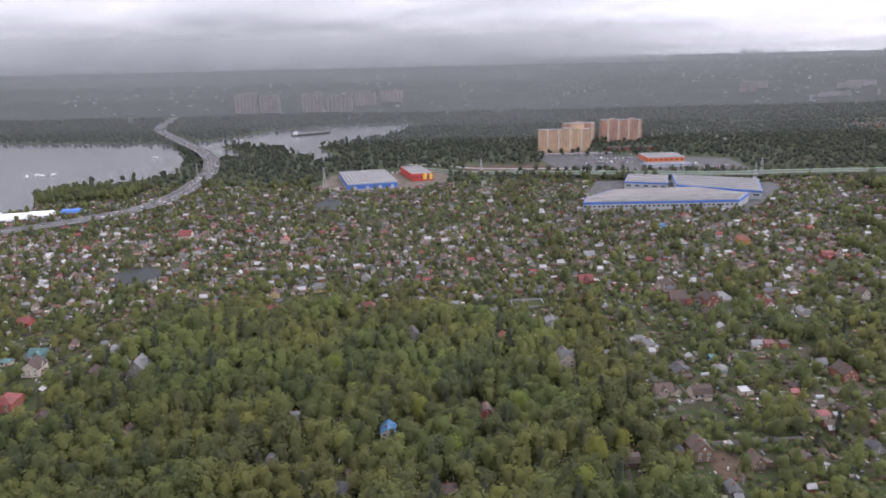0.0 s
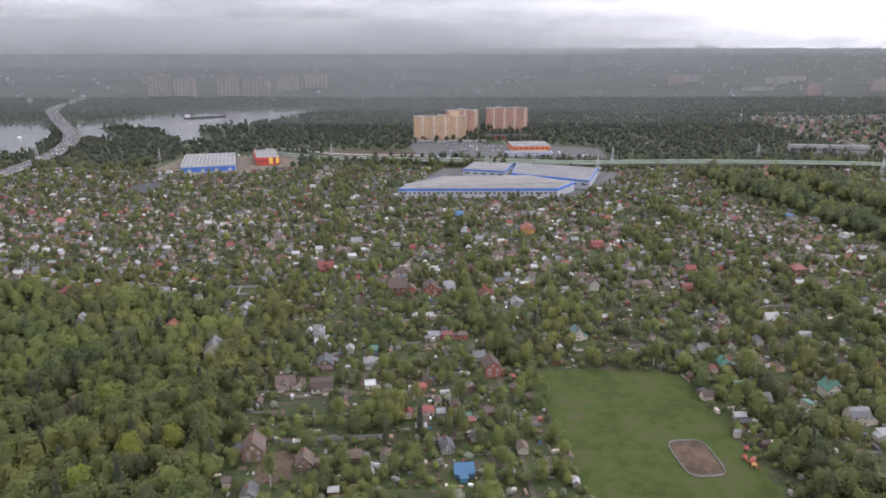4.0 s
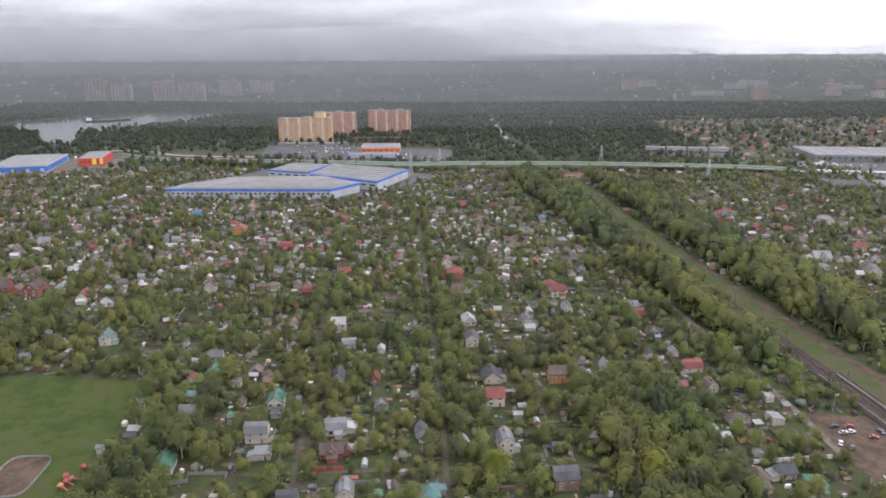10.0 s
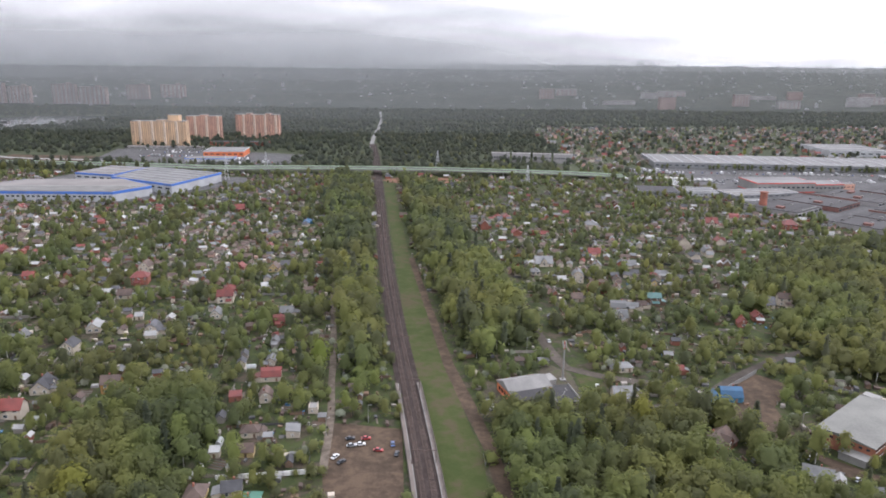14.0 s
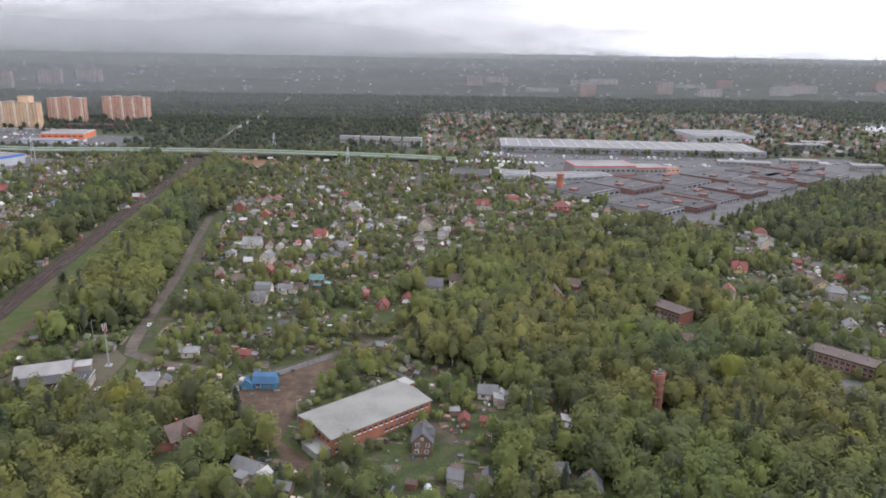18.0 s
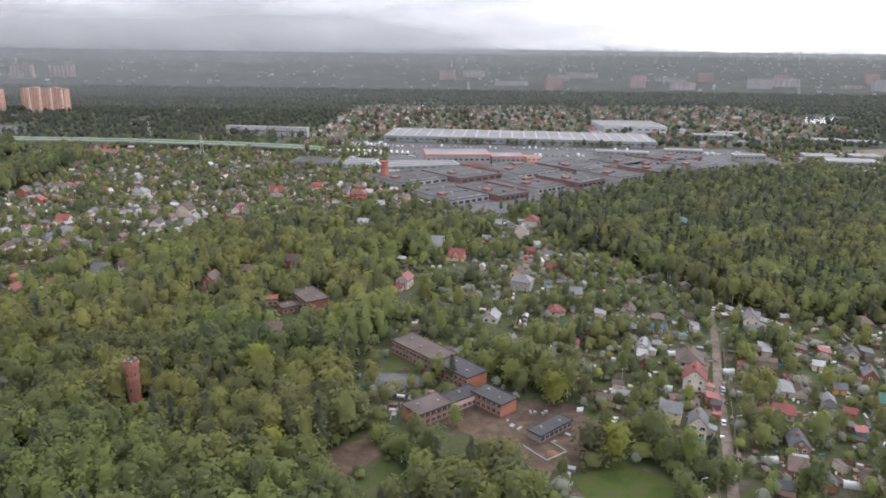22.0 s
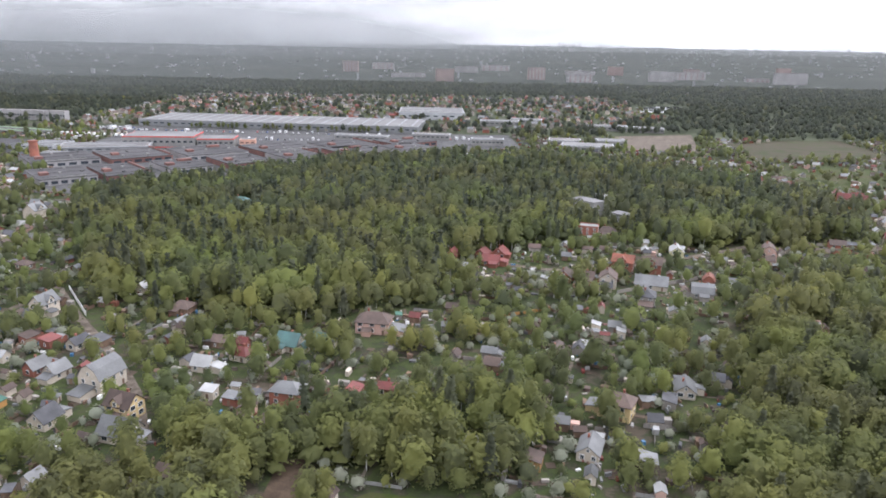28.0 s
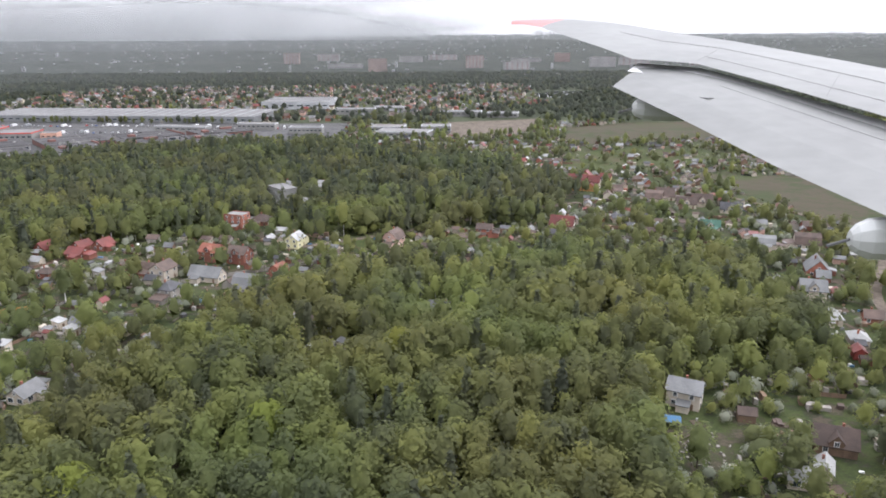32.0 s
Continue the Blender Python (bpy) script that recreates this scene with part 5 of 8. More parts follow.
fence([(1126, 476), (1136, 485)], 2.0, LIGHT_CONCRETE, "pale fence between garden and wood", 4.0)
fence([(1615, 482), (1660, 503), (1711, 527)], 2.0, WALLS["e"][1], "grey fence along the village street", 9.0)
for a, b in (((1284, 322), (1294, 350)), ((1296, 356), (1304, 380)), ((1307, 390), (1318, 420)), ((1277, 326), (1286, 352)), ((1289, 358), (1298, 386))):
    fence([a, b], 1.7, WALLS["n"][1], "weathered brown board fence along a lane", 7.0)
fence([(648, 326), (668, 328), (684, 330)], 2.2, FRAME_WHITE, "white fence along the lane")

# ---- cottages ----
def window_mesh(w, h):
    g = Geo()
    g.box(0, 0, 0, w + 0.24, 0.16, h + 0.24)
    g.slot = 1
    for s in (-1, 1):
        g.box(s * w / 4, -0.04, 0.12, w / 2 - 0.08, 0.16, h)
    return g.mesh("window", FRAME_WHITE, GLASS)


WINDOW, WINDOW_WIDE, WINDOW_SMALL = window_mesh(1.2, 1.35), window_mesh(1.9, 1.45), window_mesh(0.8, 0.9)
DOOR = Geo().box(0, 0, 0, 1.0, 0.16, 2.05).mesh("door", WALLS["n"][1])
CHIMNEY = Geo().box(0, 0, -1.2, 0.6, 0.6, 2.2).box(0, 0, 1.0, 0.75, 0.75, 0.15).mesh("chimney", BRICK)
PLOTS = []


def gable_wall(w, d, h, rise, clip=0.0):
    """Walls under a ridge that runs along x."""
    hw, hd = w / 2, d / 2
    return Geo().add([(-hw, -hd, -0.3), (hw, -hd, -0.3), (hw, hd, -0.3), (-hw, hd, -0.3), (-hw, -hd, h), (hw, -hd, h), (hw, hd, h), (-hw, hd, h), (-hw, 0, h + rise), (hw, 0, h + rise)],
                     [(3, 2, 1, 0), (0, 1, 5, 4), (2, 3, 7, 6), (1, 2, 6, 9, 5), (3, 0, 4, 8, 7), (4, 5, 9, 8), (6, 7, 8, 9)])


def slab_roof(w, d, h, rise, over=0.5, thick=0.22):
    """Two roof slabs that meet at a ridge along x, with eaves."""
    hw, hd = w / 2 + over, d / 2 + over
    low = h - rise * over / (d / 2)
    g = Geo()
    for s in (-1, 1):
        a = [(-hw, s * hd, low + 0.03), (hw, s * hd, low + 0.03), (hw, 0, h + rise + 0.03), (-hw, 0, h + rise + 0.03)]
        b = [(x, y, z + thick) for x, y, z in a]
        f = [(0, 1, 2, 3), (7, 6, 5, 4), (4, 5, 1, 0), (5, 6, 2, 1), (6, 7, 3, 2), (7, 4, 0, 3)]
        g.add(a + b, f if s > 0 else [q[::-1] for q in f])
    return g


def hip_roof(w, d, h, rise, over=0.55, flat=0.35):
    hw, hd, r = w / 2 + over, d / 2 + over, max(0.0, (w - d) / 2 + flat * d * 0.3)
    return Geo().add([(-hw, -hd, h), (hw, -hd, h), (hw, hd, h), (-hw, hd, h), (-r, 0, h + rise), (r, 0, h + rise), (-hw, -hd, h - 0.2), (hw, -hd, h - 0.2), (hw, hd, h - 0.2), (-hw, hd, h - 0.2)],
                     [(0, 1, 5, 4), (1, 2, 5), (2, 3, 4, 5), (3, 0, 4), (6, 7, 1, 0), (7, 8, 2, 1), (8, 9, 3, 2), (9, 6, 0, 3), (9, 8, 7, 6)])


def broken_roof(w, d, h, rise, over=0.4, thick=0.2):
    """A mansard: steep lower slopes and a flatter top, over a ridge along x."""
    hw, line = w / 2 + over, [(-d / 2 - over, h - 0.3), (-d * 0.30, h + rise * 0.66), (0, h + rise), (d * 0.30, h + rise * 0.66), (d / 2 + over, h - 0.3)]
    g = Geo()
    for (y0, z0), (y1, z1) in zip(line, line[1:]):
        a = [(-hw, y0, z0), (hw, y0, z0), (hw, y1, z1), (-hw, y1, z1)]
        b = [(x, y, z + thick) for x, y, z in a]
        g.add(a + b, [(3, 2, 1, 0), (4, 5, 6, 7), (0, 1, 5, 4), (1, 2, 6, 5), (2, 3, 7, 6), (3, 0, 4, 7)])
    return g


def H(x, y, rot, w, d, look_code, tall=None):
    """One cottage: walls, roof, chimney, door and windows; roof and wall colours by letters."""
    rng = random.Random(int(x * 131 + y * 17))
    w, d = 0.85 * w, 0.85 * d
    roof_word, roof_mat = ROOFS[look_code[0]]
    wall_word, wall_mat = WALLS[look_code[1]]
    floors = tall or (2 if w > 9.0 and rng.random() < 0.5 else 1)
    h = 2.7 * floors + 0.3 - (0.5 if floors == 2 and rng.random() < 0.4 else 0)
    style = "flat" if look_code[0] == "f" else rng.choice(("gable", "gable", "gable", "hip", "broken")) if w > 7 else rng.choice(("gable", "gable", "pent"))
    if w > 13:
        style = rng.choice(("gable", "hip", "gable"))
    claim_disc(x, y, 0.62 * w + 1.5)
    claim_disc(x, y - 0.75 * w - 2.5, 0.6 * w)
    claim_disc(x, y - 1.5 * w - 3.5, 0.45 * w)
    PLOTS.append((x, y, w))
    size = "small" if w < 7 else "large" if w > 12 else "two-storey" if floors == 2 else "single-storey"
    shape = {"gable": "gable", "hip": "hipped", "broken": "mansard", "pent": "lean-to", "flat": "flat"}[style]
    label = f"{size} {wall_word} cottage with a {roof_word} {shape} roof" if style != "flat" else f"{size} {wall_word} unfinished house with a flat roof"
    hub = empty("house", pose(x, y, 0, 0, 0, rot), label, "house", "cottages among gardens")
    rise = d * rng.uniform(0.34, 0.54)
    if style == "gable":
        gable_wall(w, d, h, rise).part("wall", wall_mat, hub)
        slab_roof(w, d, h, rise).part("roof", roof_mat, hub)
    elif style == "broken":
        rise = d * 0.5
        Geo().box(0, 0, -0.3, w, d, h + 0.3).part("wall", wall_mat, hub)
        for s in (-1, 1):
            e = s * (w / 2 - 0.05)
            Geo().add([(e, -d / 2, h), (e, -d * 0.3, h + rise * 0.64), (e, 0, h + rise * 0.98), (e, d * 0.3, h + rise * 0.64), (e, d / 2, h), (e - 0.2 * s, -d / 2, h), (e - 0.2 * s, -d * 0.3, h + rise * 0.64), (e - 0.2 * s, 0, h + rise * 0.98), (e - 0.2 * s, d * 0.3, h + rise * 0.64), (e - 0.2 * s, d / 2, h)], [(0, 4, 3, 2, 1), (5, 6, 7, 8, 9), (0, 1, 6, 5), (1, 2, 7, 6), (2, 3, 8, 7), (3, 4, 9, 8), (4, 0, 5, 9)]).part("gable_wall", wall_mat, hub)
        broken_roof(w, d, h, rise).part("roof", roof_mat, hub)
    elif style == "hip":
        Geo().box(0, 0, -0.3, w, d, h + 0.3).part("wall", wall_mat, hub)
        rise = d * 0.34
        hip_roof(w, d, h, rise).part("roof", roof_mat, hub)
    elif style == "pent":
        rise = 0.9
        Geo().add([(-w / 2, -d / 2, -0.3), (w / 2, -d / 2, -0.3), (w / 2, d / 2, -0.3), (-w / 2, d / 2, -0.3), (-w / 2, -d / 2, h), (w / 2, -d / 2, h), (w / 2, d / 2, h + rise), (-w / 2, d / 2, h + rise)], [(3, 2, 1, 0), (4, 5, 6, 7), (0, 1, 5, 4), (1, 2, 6, 5), (2, 3, 7, 6), (3, 0, 4, 7)]).part("wall", wall_mat, hub)
        a, b = w / 2 + 0.3, d / 2 + 0.3
        Geo().add([(-a, -b, h - 0.02), (a, -b, h - 0.02), (a, b, h + rise + 0.06), (-a, b, h + rise + 0.06), (-a, -b, h + 0.16), (a, -b, h + 0.16), (a, b, h + rise + 0.24), (-a, b, h + rise + 0.24)], [(3, 2, 1, 0), (4, 5, 6, 7), (0, 1, 5, 4), (1, 2, 6, 5), (2, 3, 7, 6), (3, 0, 4, 7)]).part("roof", roof_mat, hub)
    else:
        Geo().box(0, 0, -0.3, w, d, h + 0.3).part("wall", wall_mat, hub)
        Geo().box(0, 0, h, w * 0.94, d * 0.94, 0.15).part("roof", roof_mat, hub)
        for s in (-1, 1):
            Geo().box(0, s * (d / 2 - 0.15), h, w, 0.3, 0.7).part("parapet", wall_mat, hub)
    # windows on the long and short sides, where a viewer over the gardens sees them
    pane = rng.choice((WINDOW, WINDOW, WINDOW_WIDE)) if w > 7 else WINDOW_SMALL
    for face, length, off in ((0, w, d / 2), (90, d, w / 2), (180, w, d / 2), (270, d, w / 2)):
        seen = (face + rot) % 360
        if 75 < seen < 285 or (y > 620 and face):
            continue
        turn = pose(0, 0, 0, 0, 0, face)
        n = 1 if length < 6.5 else 2 if length < 11.5 else 3
        for f in range(floors):
            for i in range(n):
                px = length * ((i + 0.5) / n - 0.5) + rng.uniform(-0.3, 0.3)
                if f == 0 and i == n - 1 and face == 0:
                    instance("door", DOOR, hub, turn @ pose(px, -off - 0.02, 0.1))
                else:
                    instance("window", pane, hub, turn @ pose(px, -off - 0.02, 0.95 + 2.7 * f))
        if style in ("gable", "broken") and face in (90, 270) and d > 6:
            instance("window", WINDOW_SMALL, hub, turn @ pose(0, -off - 0.02, h + rise * 0.22))
    if w > 7 and style != "flat":
        instance("chimney", CHIMNEY, hub, pose(w * rng.uniform(-0.3, 0.3), d * 0.12, h + rise * 0.9))
    if w > 8 and rng.random() < 0.6:
        pw, pd = rng.uniform(3, 5), rng.uniform(2.4, 3.6)
        px = rng.uniform(-0.25, 0.25) * w
        Geo().box(px, -d / 2 - pd / 2, -0.3, pw, pd, 2.7).part("porch", wall_mat, hub)
        Geo().add([(px - pw / 2 - 0.3, -d / 2 - pd - 0.4, 2.35), (px + pw / 2 + 0.3, -d / 2 - pd - 0.4, 2.35), (px + pw / 2 + 0.3, -d / 2, 3.1), (px - pw / 2 - 0.3, -d / 2, 3.1),
                   (px - pw / 2 - 0.3, -d / 2 - pd - 0.4, 2.52), (px + pw / 2 + 0.3, -d / 2 - pd - 0.4, 2.52), (px + pw / 2 + 0.3, -d / 2, 3.27), (px - pw / 2 - 0.3, -d / 2, 3.27)], [(3, 2, 1, 0), (4, 5, 6, 7), (0, 1, 5, 4), (1, 2, 6, 5), (2, 3, 7, 6), (3, 0, 4, 7)]).part("porch_roof", roof_mat, hub)
    # a lower wing or lean-to built on later, often under another roof
    if w > 5 and style != "flat" and rng.random() < 0.7:
        end = rng.choice((-1, 1))
        ww, wd, wh = w * rng.uniform(0.35, 0.6), d * rng.uniform(0.55, 0.85), rng.uniform(2.1, 2.7)
        roof2 = ROOFS[rng.choice((look_code[0], look_code[0], "s", "k", "m", "w"))][1]
        cx, cy = end * (w / 2 + ww / 2), rng.uniform(-0.2, 0.1) * d
        if rng.random() < 0.5:
            wing_wall, wing_roof = gable_wall(wd, ww, wh, ww * 0.4), slab_roof(wd, ww, wh, ww * 0.4, 0.35, 0.18)
            turned = pose(cx, cy, 0, 0, 0, 90)
            for g, part_name, mat in ((wing_wall, "wing_wall", wall_mat), (wing_roof, "wing_roof", roof2)):
                g.part(part_name, mat, hub).matrix_local = turned
        else:
            Geo().box(cx, cy, -0.3, ww, wd, wh + 0.3).part("wing_wall", wall_mat, hub)
            inner, outer = cx - end * ww / 2, cx + end * (ww / 2 + 0.4)
            a, b = cy - wd / 2 - 0.35, cy + wd / 2 + 0.35
            low = [(inner, a, wh + 0.9), (outer, a, wh - 0.05), (outer, b, wh - 0.05), (inner, b, wh + 0.9)]
            order = [(3, 2, 1, 0), (4, 5, 6, 7), (0, 1, 5, 4), (1, 2, 6, 5), (2, 3, 7, 6), (3, 0, 4, 7)]
            Geo().add(low + [(p[0], p[1], p[2] + 0.18) for p in low], order if end > 0 else [q[::-1] for q in order]).part("wing_roof", roof2, hub)
    if w > 9.5 and style == "gable" and rng.random() < 0.45:
        dw = w * 0.34
        Geo().add([(-dw / 2, -d / 2 - 0.3, h - 0.6), (dw / 2, -d / 2 - 0.3, h - 0.6), (dw / 2, -d / 2 - 0.3, h + 1.2), (0, -d / 2 - 0.3, h + rise * 0.86), (-dw / 2, -d / 2 - 0.3, h + 1.2), (-dw / 2, -d * 0.1, h + 1.2), (dw / 2, -d * 0.1, h + 1.2), (0, -d * 0.08, h + rise * 0.86)], [(0, 1, 2, 3, 4), (4, 3, 7, 5), (3, 2, 6, 7), (0, 4, 5), (1, 6, 2)]).part("dormer_wall", wall_mat, hub)
        e = dw / 2 + 0.35
        top = h + rise * 0.86 + 0.08
        for s in (-1, 1):
            a = [(s * e, -d / 2 - 0.7, h + 0.95), (0, -d / 2 - 0.7, top), (0, -d * 0.05, top), (s * e, -d * 0.12, h + 0.95)]
            Geo().add(a + [(p[0], p[1], p[2] + 0.18) for p in a], [(0, 1, 2, 3), (7, 6, 5, 4), (0, 4, 5, 1), (1, 5, 6, 2), (2, 6, 7, 3), (3, 7, 4, 0)] if s > 0 else [(3, 2, 1, 0), (4, 5, 6, 7), (1, 5, 4, 0), (2, 6, 5, 1), (3, 7, 6, 2), (0, 4, 7, 3)]).part("dormer_roof", roof_mat, hub)
        instance("window", WINDOW, hub, pose(0, -d / 2 - 0.34, h + 0.1))


H(-337, 533, -1, 12.4, 10.1, "rr")
H(-307, 456, 0, 8.6, 6.7, "tw")
H(-301, 799, 0, 17.0, 11.9, "rw")
H(-288, 465, 1, 14.7, 11.5, "te")
H(-279, 441, 93, 15.4, 13.8, "mw")
H(-274, 484, 98, 8.4, 6.0, "mp")
H(-268, 392, 92, 15.8, 13.3, "rb")
H(-238, 468, 93, 11.0, 9.5, "sw")
H(-236, 372, 92, 12.0, 8.7, "mn")
H(-232, 426, 93, 13.6, 10.0, "mn")
H(-221, 448, 98, 9.2, 6.9, "ww")
H(-207, 438, 91, 16.0, 13.8, "se")
H(-182, 776, 93, 15.8, 11.4, "rw")
H(-180, 357, 98, 8.7, 6.4, "mp")
H(-174, 507, 7, 10.3, 7.5, "rr")
H(-151, 589, 99, 11.2, 10.0, "my")
H(-142, 549, 6, 14.5, 10.5, "rw")
H(-113, 603, 4, 13.3, 11.8, "sy")
H(-107, 378, 4, 6.7, 4.8, "mo")
H(-92, 322, 97, 9.0, 7.2, "se")
H(-88, 369, 5, 9.0, 7.8, "sw")
H(-75, 628, 97, 12.5, 8.9, "sw")
H(-65, 548, 1, 12.1, 10.8, "rr")
H(-52, 299, 1, 10.0, 7.8, "ke")
H(-34, 349, 91, 11.7, 9.1, "bw")
H(-26, 485, 98, 10.9, 9.7, "se")
H(-1, 296, 97, 8.9, 7.7, "mo")
H(1, 361, -1, 6.1, 5.2, "rb")
H(21, 372, 94, 10.2, 7.2, "mr")
H(37, 309, 98, 5.6, 4.4, "rr")
H(39, 474, 92, 11.5, 10.0, "oy")
H(77, 438, 98, 15.7, 12.9, "sw")
H(79, 512, 90, 13.2, 10.1, "se")
H(90, 318, 3, 9.9, 8.5, "mn")
H(124, 902, 97, 9.0, 6.3, "ww")
H(124, 611, 5, 14.8, 10.7, "rb")
H(127, 324, 96, 13.2, 11.6, "mn")
H(129, 394, 7, 12.5, 10.4, "mw")
H(132, 292, 90, 9.2, 7.2, "se")
H(139, 460, 93, 10.6, 7.4, "sw")
H(143, 692, 7, 12.2, 9.0, "sy")
H(148, 421, 95, 12.8, 10.9, "kn")
H(150, 390, 8, 14.1, 10.5, "mw")
H(152, 315, 96, 10.5, 9.1, "mn")
H(161, 440, 93, 6.3, 5.4, "ww")
H(174, 422, 94, 9.7, 7.0, "sw")
H(174, 319, 8, 9.0, 6.4, "mn")
H(176, 439, 1, 5.7, 5.1, "tl")
H(177, 391, 8, 6.8, 5.7, "ww")
H(183, 496, 93, 6.4, 5.0, "ww")
H(187, 552, 5, 15.8, 13.3, "mb")
H(191, 591, 93, 14.8, 12.8, "mw")
H(199, 358, 92, 5.0, 4.4, "rw")
H(202, 493, 92, 7.8, 5.9, "ww")
H(202, 523, -0, 9.8, 7.8, "mb")
H(206, 387, 2, 5.6, 4.5, "rb")
H(209, 360, 9, 7.8, 5.5, "rw")
H(211, 495, 1, 7.1, 5.0, "ww")
H(213, 549, 93, 17.0, 13.0, "mb")
H(214, 461, 2, 8.6, 6.5, "se")
H(216, 358, 7, 5.2, 4.3, "se")
H(216, 601, 2, 8.6, 7.5, "ww")
H(218, 326, 99, 8.6, 7.4, "ke")
H(223, 461, 1, 8.0, 5.7, "rb")
H(224, 366, 92, 8.0, 5.7, "mn")
H(225, 306, 4, 9.8, 8.5, "bl")
H(228, 562, 92, 12.5, 10.0, "sw")
H(230, 387, 5, 6.7, 5.6, "mn")
H(233, 460, 5, 7.0, 5.3, "mb")
H(241, 427, 8, 8.6, 6.3, "se")
H(241, 359, 3, 6.7, 5.1, "mn")
H(247, 409, 97, 14.8, 11.0, "mb")
H(248, 802, 5, 10.1, 7.9, "bl")
H(254, 324, 94, 6.6, 5.6, "mw")
H(255, 538, 96, 13.5, 10.4, "rw")
H(274, 638, -1, 11.5, 9.4, "mw")
H(276, 522, 91, 10.2, 7.7, "sw")
H(294, 854, 89, 11.6, 9.8, "rw")
H(308, 458, 97, 10.8, 7.6, "tw")
H(314, 730, 92, 17.0, 13.5, "oo")
H(334, 569, 98, 10.7, 8.0, "mw")
H(341, 555, 96, 11.6, 8.6, "mw")
H(372, 672, -1, 12.7, 10.0, "rb")
H(375, 481, 97, 7.3, 5.3, "mo")
H(383, 434, 0, 8.4, 7.3, "sw")
H(386, 562, 5, 9.7, 7.9, "mw")
H(386, 384, -1, 8.0, 5.6, "tw")
H(388, 412, 92, 11.4, 8.7, "gn")
H(390, 367, 6, 9.1, 7.7, "sw")
H(395, 322, 97, 12.4, 9.8, "gw")
H(399, 489, 3, 5.0, 3.7, "ky")
H(404, 400, -1, 5.5, 4.5, "sw")
H(404, 465, 95, 5.8, 4.2, "mw")
H(411, 414, 92, 8.0, 6.7, "mn")
H(413, 362, 95, 6.5, 5.1, "gw")
H(414, 548, 0, 9.1, 7.9, "rb")
H(417, 483, 96, 8.7, 6.3, "mw")
H(424, 446, 92, 8.0, 5.6, "sw")
H(429, 346, 3, 11.9, 9.1, "sw")
H(431, 375, 94, 11.4, 9.0, "gw")
H(435, 598, 1, 9.6, 7.1, "rb")
H(435, 331, 5, 8.2, 6.6, "sw")
H(440, 569, 93, 7.6, 5.5, "mw")
H(447, 478, 5, 10.7, 9.2, "ww")
H(453, 298, 7, 9.4, 7.1, "ke")
H(457, 452, 7, 9.5, 6.8, "sw")
H(457, 408, 94, 10.2, 7.4, "kw")
H(464, 353, 7, 11.2, 10.0, "sw")
H(465, 333, 8, 11.5, 9.5, "mb")
H(475, 638, 98, 9.4, 7.5, "rb")
H(475, 302, 96, 9.5, 8.3, "sw")
H(477, 405, 91, 7.9, 6.4, "rn")
H(477, 444, 91, 6.4, 4.8, "ww")
H(495, 474, 95, 9.4, 8.2, "sn")
H(498, 761, 97, 9.3, 6.8, "sw")
H(499, 414, 91, 8.6, 6.1, "sw")
H(501, 384, 8, 7.9, 6.5, "se")
H(504, 350, 98, 8.1, 6.8, "kw")
H(509, 302, 97, 10.4, 8.8, "te")
H(510, 823, 2, 9.0, 7.5, "sw")
H(516, 615, 91, 12.4, 9.1, "mw")
H(522, 588, 8, 14.2, 12.4, "rb")
H(524, 554, 7, 11.1, 9.5, "mw")
H(530, 491, 99, 12.4, 9.6, "ww")
H(531, 456, 90, 10.9, 9.3, "kw")
H(532, 853, 6, 12.8, 10.7, "rb")
H(540, 408, 96, 13.4, 11.0, "kw")
H(540, 381, 2, 10.9, 9.3, "rw")
H(542, 338, 96, 10.9, 8.2, "sw")
H(550, 510, 4, 5.4, 4.4, "ww")
H(562, 585, 91, 7.9, 5.9, "ww")
H(564, 310, 7, 11.9, 9.2, "kn")
H(567, 486, 94, 11.4, 10.2, "kw")
H(571, 506, 94, 7.4, 5.4, "ww")
H(575, 406, 6, 10.7, 7.9, "mo")
H(579, 381, 91, 6.5, 4.8, "kw")
H(581, 344, 8, 6.7, 5.1, "sw")
H(588, 622, 89, 9.2, 8.1, "rb")
H(593, 566, 94, 10.2, 9.0, "rb")
H(595, 308, 0, 8.4, 6.9, "mn")
H(596, 545, 8, 12.5, 9.1, "rw")
H(598, 514, 92, 9.8, 7.9, "sw")
H(604, 421, 95, 7.2, 5.7, "sw")
H(615, 620, 90, 11.2, 9.4, "my")
H(616, 791, 8, 8.6, 6.7, "bl")
H(616, 782, 90, 9.8, 7.3, "bw")
H(623, 695, 98, 10.9, 7.9, "se")
H(639, 396, 8, 6.8, 5.7, "rb")
H(642, 501, 8, 10.2, 8.3, "rb")
H(643, 518, 1, 9.9, 8.2, "sw")
H(643, 344, 5, 5.0, 4.4, "ww")
H(644, 314, 92, 10.7, 8.6, "my")
H(645, 467, 89, 7.1, 5.2, "se")
H(648, 440, 91, 7.6, 5.4, "sw")
H(652, 420, 7, 11.6, 8.7, "rw")
H(654, 396, 98, 8.9, 7.1, "mw")
H(654, 362, 4, 9.0, 7.7, "mw")
H(656, 345, 2, 7.6, 6.0, "my")
H(657, 317, 8, 8.7, 7.6, "kw")
H(666, 309, 89, 9.8, 7.4, "ge")
H(673, 362, 97, 8.0, 7.0, "sw")
H(679, 384, 90, 6.6, 4.9, "fw")
H(796, 769, 90, 12.3, 9.1, "mb")
H(815, 814, 98, 10.1, 9.1, "rw")
H(816, 666, 2, 9.3, 6.5, "mo")
H(822, 611, 93, 9.2, 8.2, "sw")
H(824, 814, 98, 10.5, 8.3, "ry")
H(824, 742, 95, 10.4, 8.7, "rb")
